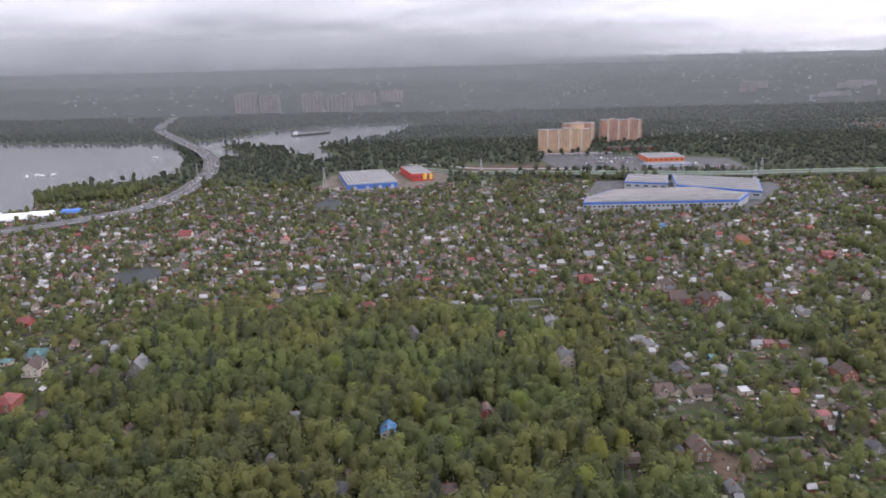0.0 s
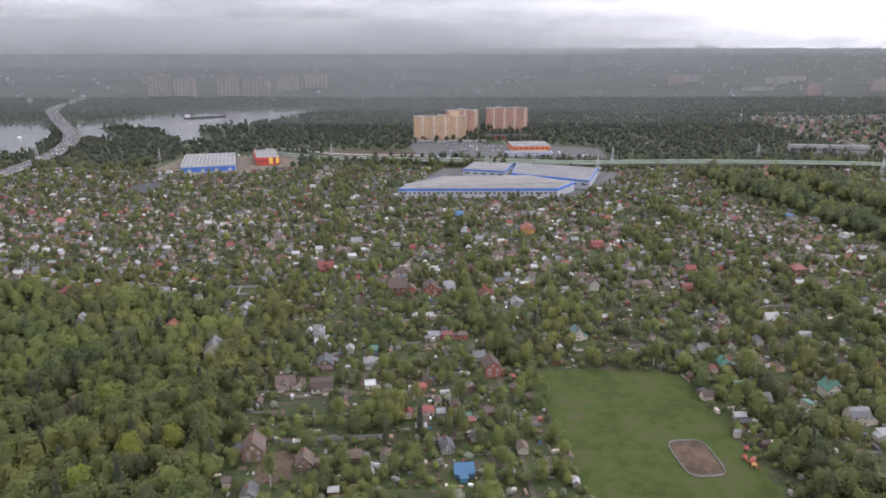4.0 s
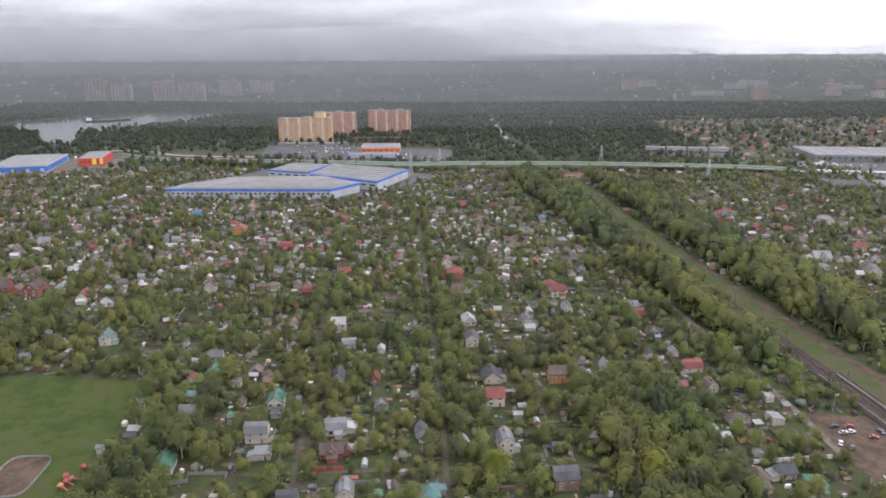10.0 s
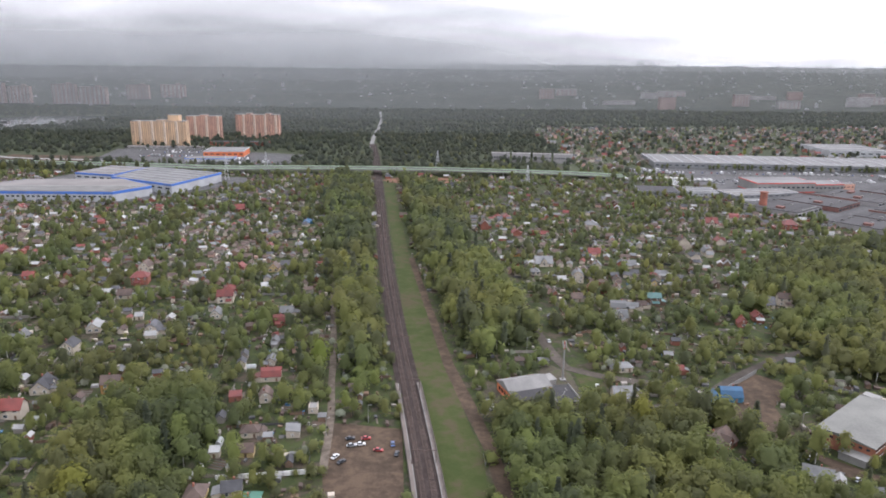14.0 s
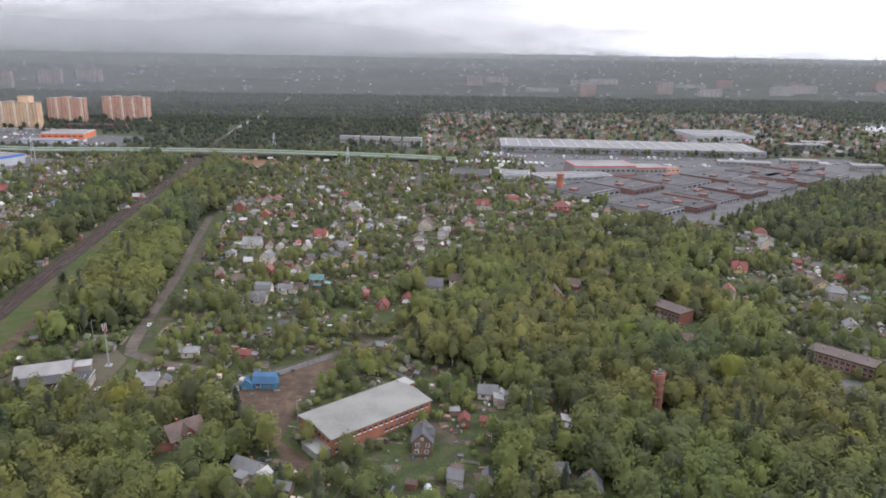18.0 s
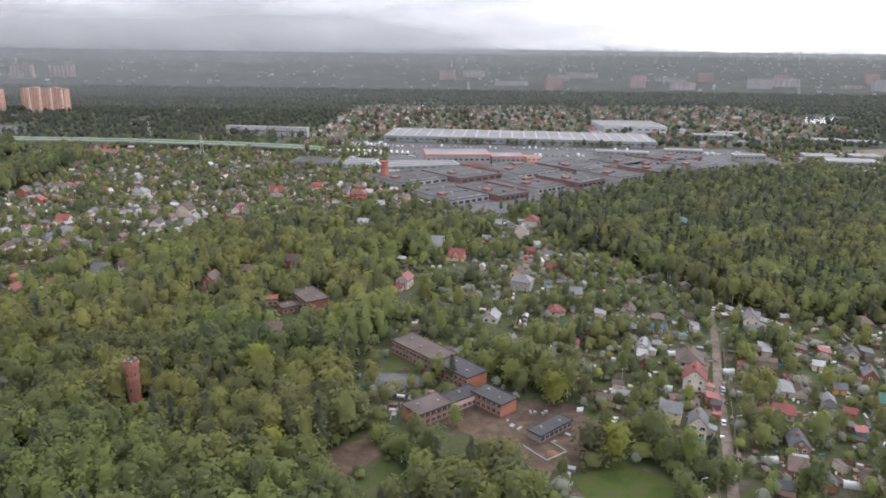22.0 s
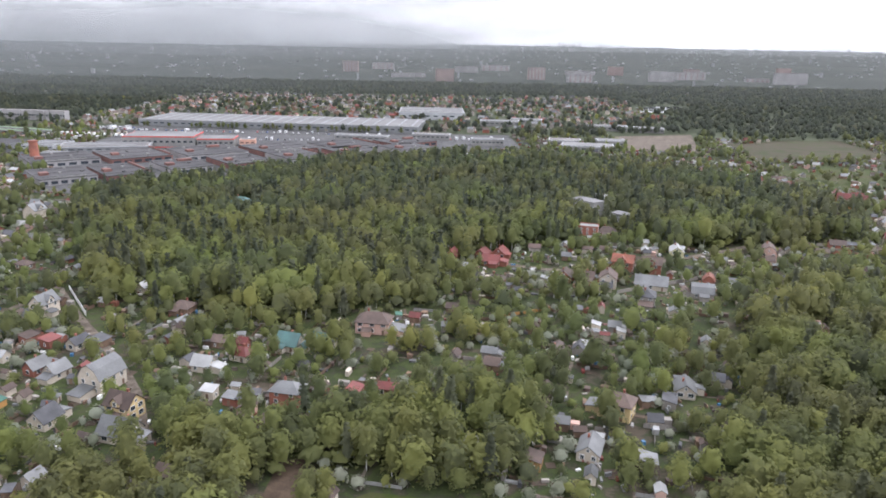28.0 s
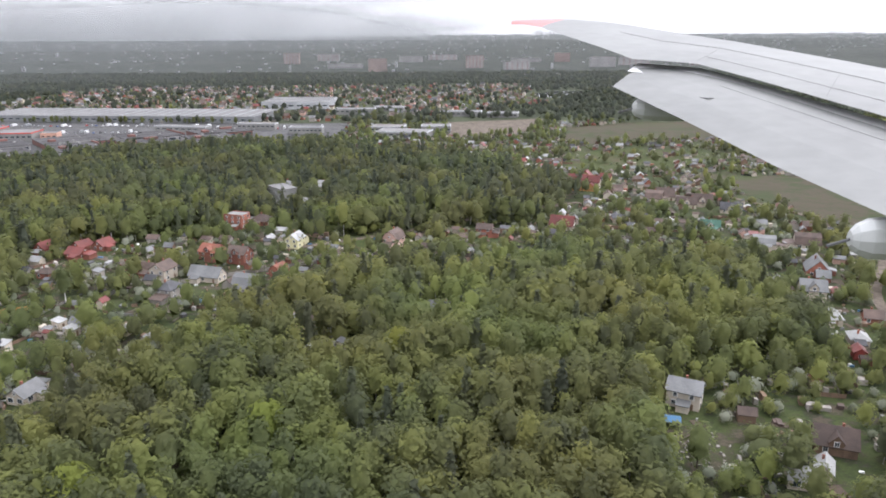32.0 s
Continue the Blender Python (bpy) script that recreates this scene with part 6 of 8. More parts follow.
H(832, 397, 2, 11.1, 8.7, "sw")
H(833, 637, -0, 16.8, 13.7, "sw")
H(841, 546, 6, 9.3, 7.3, "mw")
H(842, 429, 7, 9.4, 7.8, "sw")
H(852, 592, 80, 11.1, 9.9, "sw")
H(857, 568, 81, 8.5, 7.4, "rb")
H(861, 508, -3, 11.9, 10.0, "sw")
H(861, 349, 40, 17.0, 14.0, "mb", 1)
H(863, 519, -8, 11.5, 9.0, "sw")
H(870, 782, 81, 7.1, 6.1, "ww")
H(870, 425, -6, 7.7, 5.5, "rb")
H(872, 444, -12, 5.7, 4.2, "sn")
H(875, 528, -12, 10.4, 7.5, "sw")
H(876, 628, 80, 8.7, 7.6, "sw")
H(876, 568, 83, 8.5, 6.4, "mw")
H(882, 589, 83, 8.6, 6.7, "mw")
H(883, 668, -9, 11.9, 9.1, "ry")
H(883, 531, -4, 7.2, 5.5, "mw")
H(886, 394, -5, 12.1, 9.2, "bl")
H(892, 323, -30, 13.0, 8.5, "sw", 1)
H(894, 539, -6, 10.6, 7.7, "tn")
H(904, 632, -6, 10.9, 9.3, "sw")
H(905, 770, 86, 15.9, 13.8, "sw")
H(909, 583, 79, 5.8, 4.1, "ky")
H(915, 468, 84, 7.3, 5.4, "mw")
H(921, 605, -12, 9.9, 7.0, "se")
H(921, 695, -12, 9.5, 7.6, "se")
H(926, 519, 84, 7.7, 5.8, "rb")
H(938, 496, 79, 8.5, 7.4, "rb")
H(953, 507, 82, 9.5, 7.6, "rb")
H(954, 578, 85, 8.0, 5.6, "mn")
H(957, 338, 85, 12.9, 9.4, "kn")
H(964, 648, 86, 12.4, 9.0, "kw")
H(968, 314, 81, 8.0, 6.7, "ke")
H(971, 695, 83, 15.2, 13.5, "mw")
H(971, 534, -11, 13.3, 10.6, "kw")
H(975, 356, 84, 6.9, 4.9, "rn")
H(980, 314, 83, 5.4, 4.5, "sw")
H(984, 355, -8, 5.0, 3.9, "rb")
H(985, 671, 84, 12.0, 10.6, "sw")
H(986, 537, -11, 10.7, 8.1, "mw")
H(988, 381, -9, 10.0, 8.5, "sw")
H(992, 374, 86, 6.3, 4.9, "sw")
H(997, 377, 77, 5.0, 3.8, "se")
H(1007, 317, -4, 8.1, 6.8, "kn")
H(1011, 709, 83, 12.8, 9.9, "rw")
H(1011, 355, 81, 5.5, 4.1, "sw")
H(1014, 377, -12, 9.0, 6.7, "kn")
H(1016, 306, 77, 10.5, 9.0, "kb")
H(1018, 354, 84, 6.2, 4.5, "wy")
H(1031, 779, -4, 14.4, 11.5, "rw")
H(1046, 511, 83, 12.8, 10.1, "mb")
H(1064, 536, -13, 12.1, 8.8, "mb")
H(1065, 804, -3, 11.6, 8.8, "rw")
H(1087, 552, -8, 14.0, 10.7, "mb")
H(1099, 433, -6, 10.6, 7.5, "mb")
H(1109, 771, -6, 17.0, 14.4, "rb")
H(1123, 665, -19, 11.2, 8.2, "ww")
H(1132, 736, -16, 8.6, 6.8, "ww")
H(1161, 513, 71, 11.9, 8.7, "rw")
H(1180, 602, -17, 16.2, 14.0, "sw")
H(1195, 571, -16, 12.2, 10.4, "ry")
H(1209, 458, 71, 10.9, 8.9, "sw")
H(1216, 426, 68, 6.2, 5.2, "sw")
H(1230, 410, -15, 10.0, 8.7, "kn")
H(1231, 527, 72, 11.1, 9.8, "my")
H(1232, 511, -20, 13.1, 11.5, "se")
H(1244, 468, 74, 10.2, 7.3, "rw")
H(1247, 586, -16, 7.7, 6.4, "rb")
H(1247, 633, 76, 13.0, 11.6, "sw")
H(1256, 546, -21, 7.8, 6.4, "rb")
H(1256, 370, -17, 6.0, 4.2, "sw")
H(1260, 669, 70, 13.9, 12.1, "rw")
H(1261, 497, -17, 9.8, 7.7, "sy")
H(1267, 374, 72, 5.0, 4.1, "mw")
H(1268, 463, 75, 8.0, 6.8, "sy")
H(1270, 353, -24, 9.4, 7.4, "sc", 2)
H(1277, 343, 69, 10.1, 7.8, "sw", 2)
H(1278, 418, 67, 10.8, 7.5, "sw")
H(1279, 442, -14, 6.0, 4.9, "kn")
H(1285, 469, 69, 9.2, 7.4, "mw")
H(1290, 382, 68, 12.1, 10.8, "rw")
H(1292, 367, 76, 6.8, 5.9, "rb")
H(1293, 443, -22, 6.0, 4.5, "bw")
H(1294, 400, 71, 15.9, 13.3, "mw")
H(1297, 456, -23, 6.8, 5.5, "mn")
H(1301, 516, -24, 9.1, 7.1, "mn")
H(1302, 312, -23, 12.5, 10.2, "mb")
H(1305, 320, -14, 5.6, 4.1, "sw")
H(1310, 332, 74, 9.8, 8.0, "kn")
H(1313, 446, 75, 6.6, 5.0, "sw")
H(1316, 356, -21, 9.2, 7.9, "rw")
H(1321, 308, -16, 5.0, 3.8, "my")
H(1324, 377, -18, 13.2, 11.1, "sw")
H(1328, 398, -15, 10.6, 8.2, "mn")
H(1337, 419, 73, 8.0, 5.7, "sw")
H(1338, 340, -15, 5.0, 3.8, "rl")
H(1339, 365, 69, 7.1, 5.5, "se")
H(1342, 355, -22, 5.0, 4.0, "rb")
H(1344, 450, 73, 11.8, 8.7, "sw")
H(1350, 376, -15, 5.8, 4.1, "ko")
H(1350, 318, -16, 7.6, 6.0, "kw")
H(1351, 308, 67, 10.1, 9.1, "mn")
H(1353, 399, -20, 5.3, 4.6, "ww")
H(1353, 520, 76, 8.6, 6.7, "sw")
H(1354, 417, 66, 7.0, 6.0, "mb")
H(1357, 343, -21, 7.3, 5.6, "mn")
H(1358, 324, 66, 7.5, 6.3, "gw")
H(1364, 364, -16, 10.3, 7.4, "go")
H(1364, 414, 70, 7.6, 6.3, "rb")
H(1371, 389, 67, 8.6, 6.5, "sb")
H(1376, 412, 66, 8.8, 6.5, "kw")
H(1377, 315, 75, 9.2, 7.6, "kw")
H(1377, 480, 75, 6.7, 6.0, "ww")
H(1380, 386, 67, 8.8, 7.1, "sw")
H(1381, 669, -18, 17.0, 12.7, "te")
H(1383, 306, 76, 10.1, 8.0, "kw")
H(1384, 414, 69, 7.6, 6.6, "kn")
H(1393, 351, 72, 9.5, 8.1, "kw")
H(1395, 316, 73, 5.0, 3.8, "mw")
H(1400, 378, 67, 14.2, 12.0, "sw")
H(1405, 453, -14, 10.5, 9.4, "mn")
H(1406, 318, 70, 5.8, 4.4, "sw")
H(1410, 434, 67, 8.4, 6.1, "se")
H(1414, 428, -23, 6.7, 4.7, "mw")
H(1416, 357, -22, 11.7, 9.0, "my")
H(1420, 343, -16, 12.9, 9.8, "sw")
H(1432, 392, -17, 8.8, 7.3, "ww")
H(1433, 414, -14, 8.0, 6.4, "mn")
H(1440, 370, -16, 6.1, 4.6, "ww")
H(1442, 412, -17, 5.1, 4.2, "rb")
H(1443, 320, -21, 7.8, 6.1, "mw")
H(1444, 402, -23, 9.0, 7.8, "rw")
H(1449, 365, -21, 6.0, 4.5, "sb")
H(1461, 412, -20, 10.8, 9.0, "tw")
H(1463, 349, 69, 5.1, 4.1, "mn")
H(1468, 367, -14, 12.1, 9.3, "sb")
H(1473, 416, -19, 7.3, 5.6, "tw")
H(1494, 432, -10, 17.0, 12.0, "mp", 2)
H(1491, 371, 72, 7.4, 5.2, "rb")
H(1502, 373, -15, 8.4, 5.9, "rb")
H(1512, 442, -19, 5.4, 4.7, "rn")
H(1530, 336, 70, 5.4, 4.5, "se")
H(1533, 541, 72, 10.4, 8.3, "rb")
H(1542, 404, -18, 7.1, 5.0, "se")
H(1542, 393, -21, 6.8, 5.6, "mn")
H(1548, 327, 71, 7.2, 5.1, "mo")
H(1555, 498, -20, 8.9, 6.8, "mb")
H(1555, 531, -19, 11.5, 9.7, "rb")
H(1562, 547, 68, 10.5, 9.0, "rb")
H(1551, 545, 68, 10.5, 8.6, "rb")
H(1560, 891, -23, 8.6, 7.3, "rw")
H(1563, 319, 74, 5.0, 3.6, "sw")
H(1566, 333, 68, 11.3, 7.9, "sw")
H(1569, 404, 71, 9.1, 7.2, "mn")
H(1580, 498, 76, 5.3, 4.0, "se")
H(1581, 358, -30, 13.0, 10.0, "my", 2)
H(1582, 326, 76, 6.9, 5.7, "se")
H(1582, 411, -17, 5.0, 4.1, "ww")
H(1592, 504, 71, 10.8, 9.0, "mb")
H(1592, 433, 72, 5.0, 4.4, "ww")
H(1600, 432, -17, 6.0, 5.0, "se")
H(1601, 363, 68, 6.8, 5.5, "ke")
H(1601, 425, 75, 5.0, 4.3, "ww")
H(1603, 501, -18, 9.6, 7.3, "mb")
H(1610, 373, 74, 10.7, 8.3, "sw")
H(1613, 494, 72, 12.1, 10.1, "mw")
H(1624, 380, -21, 7.3, 5.3, "kw")
H(1625, 592, -20, 14.5, 11.5, "fb", 3)
H(1625, 467, 70, 10.8, 9.6, "ke")
H(1629, 523, -24, 13.5, 10.6, "ob", 2)
H(1634, 390, 70, 6.5, 5.0, "mw")
H(1634, 714, 73, 10.0, 8.2, "sw")
H(1635, 491, -18, 19.0, 9.0, "sw", 1)
H(1639, 599, -21, 13.9, 11.8, "mb")
H(1644, 519, -20, 12.5, 10.5, "mb", 2)
H(1657, 478, -16, 12.6, 10.2, "se")
H(1663, 706, -24, 12.4, 9.7, "ww")
H(1668, 497, 67, 9.0, 7.0, "ob")
H(1668, 547, 74, 12.0, 9.0, "wc", 2)
H(1686, 428, -19, 10.0, 8.0, "fp", 2)
H(1693, 429, 72, 5.4, 4.6, "mp")
H(1702, 404, -20, 8.1, 6.7, "se")
H(1709, 408, 73, 5.0, 4.1, "sw")
H(1723, 545, 67, 13.2, 10.8, "mp", 2)
H(1746, 440, -16, 10.0, 8.1, "se")
H(1773, 432, -21, 5.4, 4.7, "ww")
H(1776, 564, -16, 10.8, 7.8, "mb")
H(1803, 912, 67, 9.9, 7.7, "rw")
H(1822, 362, -30, 12.0, 9.0, "sw", 2)
H(1825, 580, -23, 16.4, 11.5, "rw")
H(1826, 789, -17, 14.3, 11.7, "rw")
H(1830, 608, 72, 7.0, 4.9, "ww")
H(1837, 318, -15, 9.0, 6.0, "ww")
H(1845, 322, 60, 8.5, 5.0, "ww")
H(1850, 514, -21, 8.2, 6.2, "se")
H(1852, 779, -14, 7.5, 6.3, "mw")
H(1855, 335, -23, 13.0, 11.0, "mn", 1)
H(1859, 696, -20, 16.0, 14.0, "ro")
H(1871, 697, -23, 12.4, 9.8, "rw")
H(1874, 733, 71, 13.1, 11.0, "ry")
H(1885, 430, 68, 7.3, 5.8, "sw")
H(1889, 729, -23, 10.2, 7.3, "ry")
H(1897, 393, 72, 6.4, 4.8, "rr")
H(1902, 428, -15, 17.0, 12.0, "ww", 1)
H(1904, 651, -23, 13.7, 12.0, "mw")
H(1904, 405, 72, 9.1, 7.6, "ww")
H(1911, 452, -18, 12.4, 9.8, "sw")
H(1913, 572, -19, 12.6, 10.6, "gw")
H(1914, 658, -16, 15.0, 12.2, "mw")
H(1920, 632, -14, 14.7, 11.1, "mw")
H(1922, 425, -18, 8.5, 6.8, "mb")
H(1928, 534, -21, 13.2, 9.5, "sw")
H(1930, 551, -15, 6.0, 5.1, "rw")
H(1933, 488, 68, 16.9, 12.3, "sb")
H(1933, 638, -14, 15.9, 11.5, "mw")
H(1944, 615, -21, 15.9, 11.4, "kw")
H(1951, 532, -20, 14.9, 13.0, "mw")

# ---- parked and moving-lane cars, boats, tents, poles ----
CAR_PAINT = [material("car_white", (0.55, 0.55, 0.55), 0.3, 0.9, 1.0, 4.0, bump=0), material("car_dark", (0.04, 0.04, 0.045), 0.3, 0.8, 1.0, 4.0, bump=0), material("car_silver", (0.32, 0.33, 0.34), 0.3, 0.85, 1.0, 4.0, metal=0.4, bump=0), material("car_red", (0.30, 0.03, 0.03), 0.3, 0.85, 1.0, 4.0, bump=0), material("car_blue", (0.04, 0.08, 0.20), 0.3, 0.85, 1.0, 4.0, bump=0)]
CAR_WORDS = ["white", "dark", "silver", "dark red", "dark blue"]
TYRE = material("tyre", (0.02, 0.02, 0.02), 0.9, 0.8, 2.0, 9.0)


def car_body():
    side = [(-2.1, 0.35), (-2.15, 0.75), (-1.5, 0.9), (1.3, 0.95), (2.05, 0.8), (2.1, 0.35)]
    g = Geo()
    n = len(side)
    g.add([(x, -0.85, z) for x, z in side] + [(x, 0.85, z) for x, z in side], [tuple(range(n)), tuple(range(n, 2 * n))[::-1]] + [((i + 1) % n, i, n + i, n + (i + 1) % n) for i in range(n)])
    return g


def car_cabin():
    g = Geo()
    return g.add([(-1.6, -0.8, 0.9), (1.0, -0.8, 0.9), (1.0, 0.8, 0.9), (-1.6, 0.8, 0.9), (-1.1, -0.66, 1.45), (0.35, -0.66, 1.45), (0.35, 0.66, 1.45), (-1.1, 0.66, 1.45)], [(3, 2, 1, 0), (4, 5, 6, 7), (0, 1, 5, 4), (1, 2, 6, 5), (2, 3, 7, 6), (3, 0, 4, 7)])


LOW_BODIES = [Geo().box(0, 0, 0.0, 4.2, 1.7, 0.9).mesh("body", p) for p in CAR_PAINT]
BODIES = [car_body().mesh("body", p) for p in CAR_PAINT]
ROOF_PANELS = [Geo().box(-0.4, 0, 1.44, 1.4, 1.28, 0.06).mesh("roof_panel", p) for p in CAR_PAINT]
CABIN = car_cabin().mesh("cabin", GLASS)
wheel_g = Geo().cone(0, 0, -0.12, 0.12, 0.33, 0.33, 10)
WHEEL = wheel_g.mesh("wheel", TYRE)


def car(x, y, rot, tone, z=0.12, near=True, group="cars"):
    hub = empty("car", pose(x, y, z, 0, 0, rot), f"{CAR_WORDS[tone]} passenger car standing on the ground" if near else f"{CAR_WORDS[tone]} passenger car far off on asphalt", "car", group)
    instance("body", (BODIES if near else LOW_BODIES)[tone], hub, Matrix())
    cabin = instance("cabin", CABIN, hub, Matrix())
    instance("roof_panel", ROOF_PANELS[tone], cabin, Matrix())
    if near:
        for sx in (-1.35, 1.35):
            for sy in (-0.8, 0.8):
                instance("wheel", WHEEL, hub, pose(sx, sy, 0.33, 90, 0, 0))


crng = random.Random(404)
for x, y, rot, tone in ((699, 357, 10, 1), (704, 352, 5, 0), (706, 357, 5, 3), (700, 351, 8, 2), (712, 347, -10, 3), (718, 352, 95, 4), (720, 344, 80, 1), (694, 342, 60, 0), (697, 338, 50, 1), (764, 392, 15, 0), (764, 388, 15, 2), (765, 395, 20, 1), (766, 384, 10, 0), (771, 380, 80, 1), (812, 391, 10, 0),
                        (895, 330, 60, 1), (897, 338, 65, 0), (903, 325, 30, 1), (908, 321, 30, 2), (1279, 313, 75, 1), (1240, 336, 20, 1), (1248, 352, 60, 0), (1301, 378, 70, 2), (756, 560, 85, 0), (752, 600, 85, 0), (748, 640, 85, 2), (808, 470, 92, 0), (1290, 350, 70, 0), (1512, 545, 20, 2), (1690, 556, 25, 0), (1540, 546, 0, 1), (1335, 476, 60, 0)):
    car(x, y, rot, tone, group="parked cars")
gone = 0.0
for a, b in zip(HIGHWAY, HIGHWAY[1:]):
    if not 900 < a[1] < 2150:
        continue
    turn = math.degrees(math.atan2(b[1] - a[1], b[0] - a[0]))
    for lane in (-10.6, -4.0, 4.0, 10.6):
        if crng.random() < 0.40:
            ox, oy = -math.sin(radians(turn)) * lane, math.cos(radians(turn)) * lane
            car(a[0] + ox, a[1] + oy, turn, crng.choice((0, 0, 1, 2, 1, 3)), a[2] + 0.02, False, "traffic on the highway")
for i in range(26):
    car(1140 + crng.uniform(0, 60), 1046 + crng.uniform(0, 40) - 0.02 * i, crng.choice((0, 90)), crng.choice((0, 0, 1, 2)), 0.08, False, "cars at the market")
for i in range(22):
    car(230 + 8 * i + crng.uniform(-1, 1), 1376 + 12 * (i % 3), 90, crng.choice((0, 1, 2, 0)), 0.08, False, "cars before the towers")
for i in range(14):
    # white delivery vans and lorries in a row beside the market
    x, y = 1050 + 7.5 * i, 1090 - 1.5 * i
    lorry = empty("lorry", pose(x, y, 0.08, 0, 0, 100), "white box lorry parked in a row", "lorry", "lorries at the warehouse")
    Geo().box(-1, 0, 0.9, 7, 2.4, 2.6).part("box_body", FRAME_WHITE, lorry)
    Geo().box(3.6, 0, 0.5, 1.9, 2.2, 2.2).part("cab", FRAME_WHITE, lorry)
    Geo().box(0, 0, 0.0, 7, 1.9, 0.9).part("chassis", TYRE, lorry)

barge = empty("barge", pose(-352, 1896, 0.1, 0, 0, 30), "long dark cargo barge on the reservoir", "barge")
Geo().add([(-52, -5, -0.3), (46, -5, -0.3), (54, 0, -0.3), (46, 5, -0.3), (-52, 5, -0.3), (-52, -6, 3), (47, -6, 3), (56, 0, 3.4), (47, 6, 3), (-52, 6, 3)], [(4, 3, 2, 1, 0), (5, 6, 7, 8, 9), (0, 1, 6, 5), (1, 2, 7, 6), (2, 3, 8, 7), (3, 4, 9, 8), (4, 0, 5, 9)]).part("hull", DARK_ROOF, barge)
Geo().box(-42, 0, 3, 12, 8, 6).part("wheelhouse", FRAME_WHITE, barge)
Geo().box(4, 0, 3, 70, 8.5, 1.0).part("hatch", BROWN_ROOF, barge)
for i, (x, y) in enumerate(((-735, 1290), (-748, 1298), (-720, 1300), (-760, 1285), (-610, 1500))):
    boat = empty("motor_boat", pose(x, y, 0.1, 0, 0, 40 * i), "small white motor boat on the reservoir", "boat", "boats")
    Geo().add([(-5, -1.6, 0), (3, -1.6, 0), (6, 0, 0), (3, 1.6, 0), (-5, 1.6, 0), (-5, -2, 1.3), (3.4, -2, 1.3), (7, 0, 1.6), (3.4, 2, 1.3), (-5, 2, 1.3)], [(4, 3, 2, 1, 0), (5, 6, 7, 8, 9), (0, 1, 6, 5), (1, 2, 7, 6), (2, 3, 8, 7), (3, 4, 9, 8), (4, 0, 5, 9)]).part("hull", FRAME_WHITE, boat)
    Geo().box(-1, 0, 1.3, 4, 2.6, 1.5).part("cabin", FRAME_WHITE, boat)


def arch_tent(x, y, rot, length, r, mat, label):
    hub = empty("arched_tent", pose(x, y, 0, 0, 0, rot), label, "tent", "tents on the shore")
    claim_disc(x, y, length * 0.6)
    ring = [(r * math.cos(math.pi * i / 10), 0.75 * r * math.sin(math.pi * i / 10)) for i in range(11)]
    n = len(ring)
    Geo().add([(-length / 2, a, b) for a, b in ring] + [(length / 2, a, b) for a, b in ring], [tuple(range(n))[::-1], tuple(range(n, 2 * n))] + [(i, i + 1, n + i + 1, n + i) for i in range(n - 1)] + [(0, n, 2 * n - 1, n - 1)]).part("canvas", mat, hub)
    for s in (-1, 1):
        Geo().box(s * (length / 2 + 0.05), 0, 0, 0.2, r * 0.8, r * 0.5).part("door", GREY_CLAD, hub)


arch_tent(-580, 925, 12, 46, 11, FRAME_WHITE, "large cream arched tent near the shore")
arch_tent(-548, 945, 12, 30, 9, FRAME_WHITE, "white arched tent near the shore")
arch_tent(-514, 960, 8, 24, 8, BLUE_TRIM, "blue arched tent near the shore")


def pylon(x, y, h, rot):
    hub = empty("power_pylon", pose(x, y, 0, 0, 0, rot), "grey lattice power pylon", "pylon", "power pylons")
    legs = Geo()
    for sx in (-1, 1):
        for sy in (-1, 1):
            legs.bar((2.6 * sx, 2.6 * sy, -0.2), (0.4 * sx, 0.4 * sy, h), 0.16)
    legs.part("leg_frame", STEEL, hub)
    brace = Geo()
    for k in range(5):
        z0, z1 = h * k / 5.5, h * (k + 1) / 5.5
        r0, r1 = 2.6 - 2.2 * z0 / h, 2.6 - 2.2 * z1 / h
        for s in (-1, 1):
            brace.bar((-r0, s * r0, z0), (r1, s * r1, z1), 0.09).bar((s * r0, -r0, z0), (s * r1, r1, z1), 0.09)
    brace.part("bracing", STEEL, hub)
    for k in (0.66, 0.8, 0.94):
        Geo().bar((-5 * (1.3 - k), 0, h * k), (5 * (1.3 - k), 0, h * k), 0.15).part("cross_arm", STEEL, hub)


for x, y, h in ((-190, 1110, 34), (60, 1180, 30), (465, 1060, 34), (505, 1130, 30), (-420, 1200, 30), (880, 1040, 26), (760, 1180, 28)):
    pylon(x, y, h, 20)
for x, y, h in ((790, 440, 15), (1262, 300, 9), (1290, 340, 9), (1304, 380, 9), (1316, 420, 9), (1328, 458, 9), (706, 372, 9), (688, 360, 9), (905, 360, 10), (830, 383, 9), (860, 389, 9), (505, 330, 8), (503, 370, 8), (501, 420, 8), (499, 470, 8), (425, 330, 8), (424, 380, 8), (423, 430, 8), (84, 330, 8), (90, 380, 8)):
    pole = empty("lamp_post", pose(x, y, 0), "slim grey street lamp post beside a lane", "lamp post", "street lamps")
    Geo().cone(0, 0, -0.2, h, 0.13, 0.08, 6).part("post", CONCRETE, pole)
    Geo().bar((0, 0, h - 0.1), (1.3, 0, h + 0.25), 0.05).part("arm", STEEL, pole)
    Geo().box(1.45, 0, h + 0.18, 0.6, 0.25, 0.14).part("lamp_head", STEEL, pole)

# ---- unfinished house foundation ring and a pale unfinished block in the wood ----
ring = empty("house_foundation", pose(66, 556, 0, 0, 0, 6), "pale ring of unfinished foundation walls", "foundation")
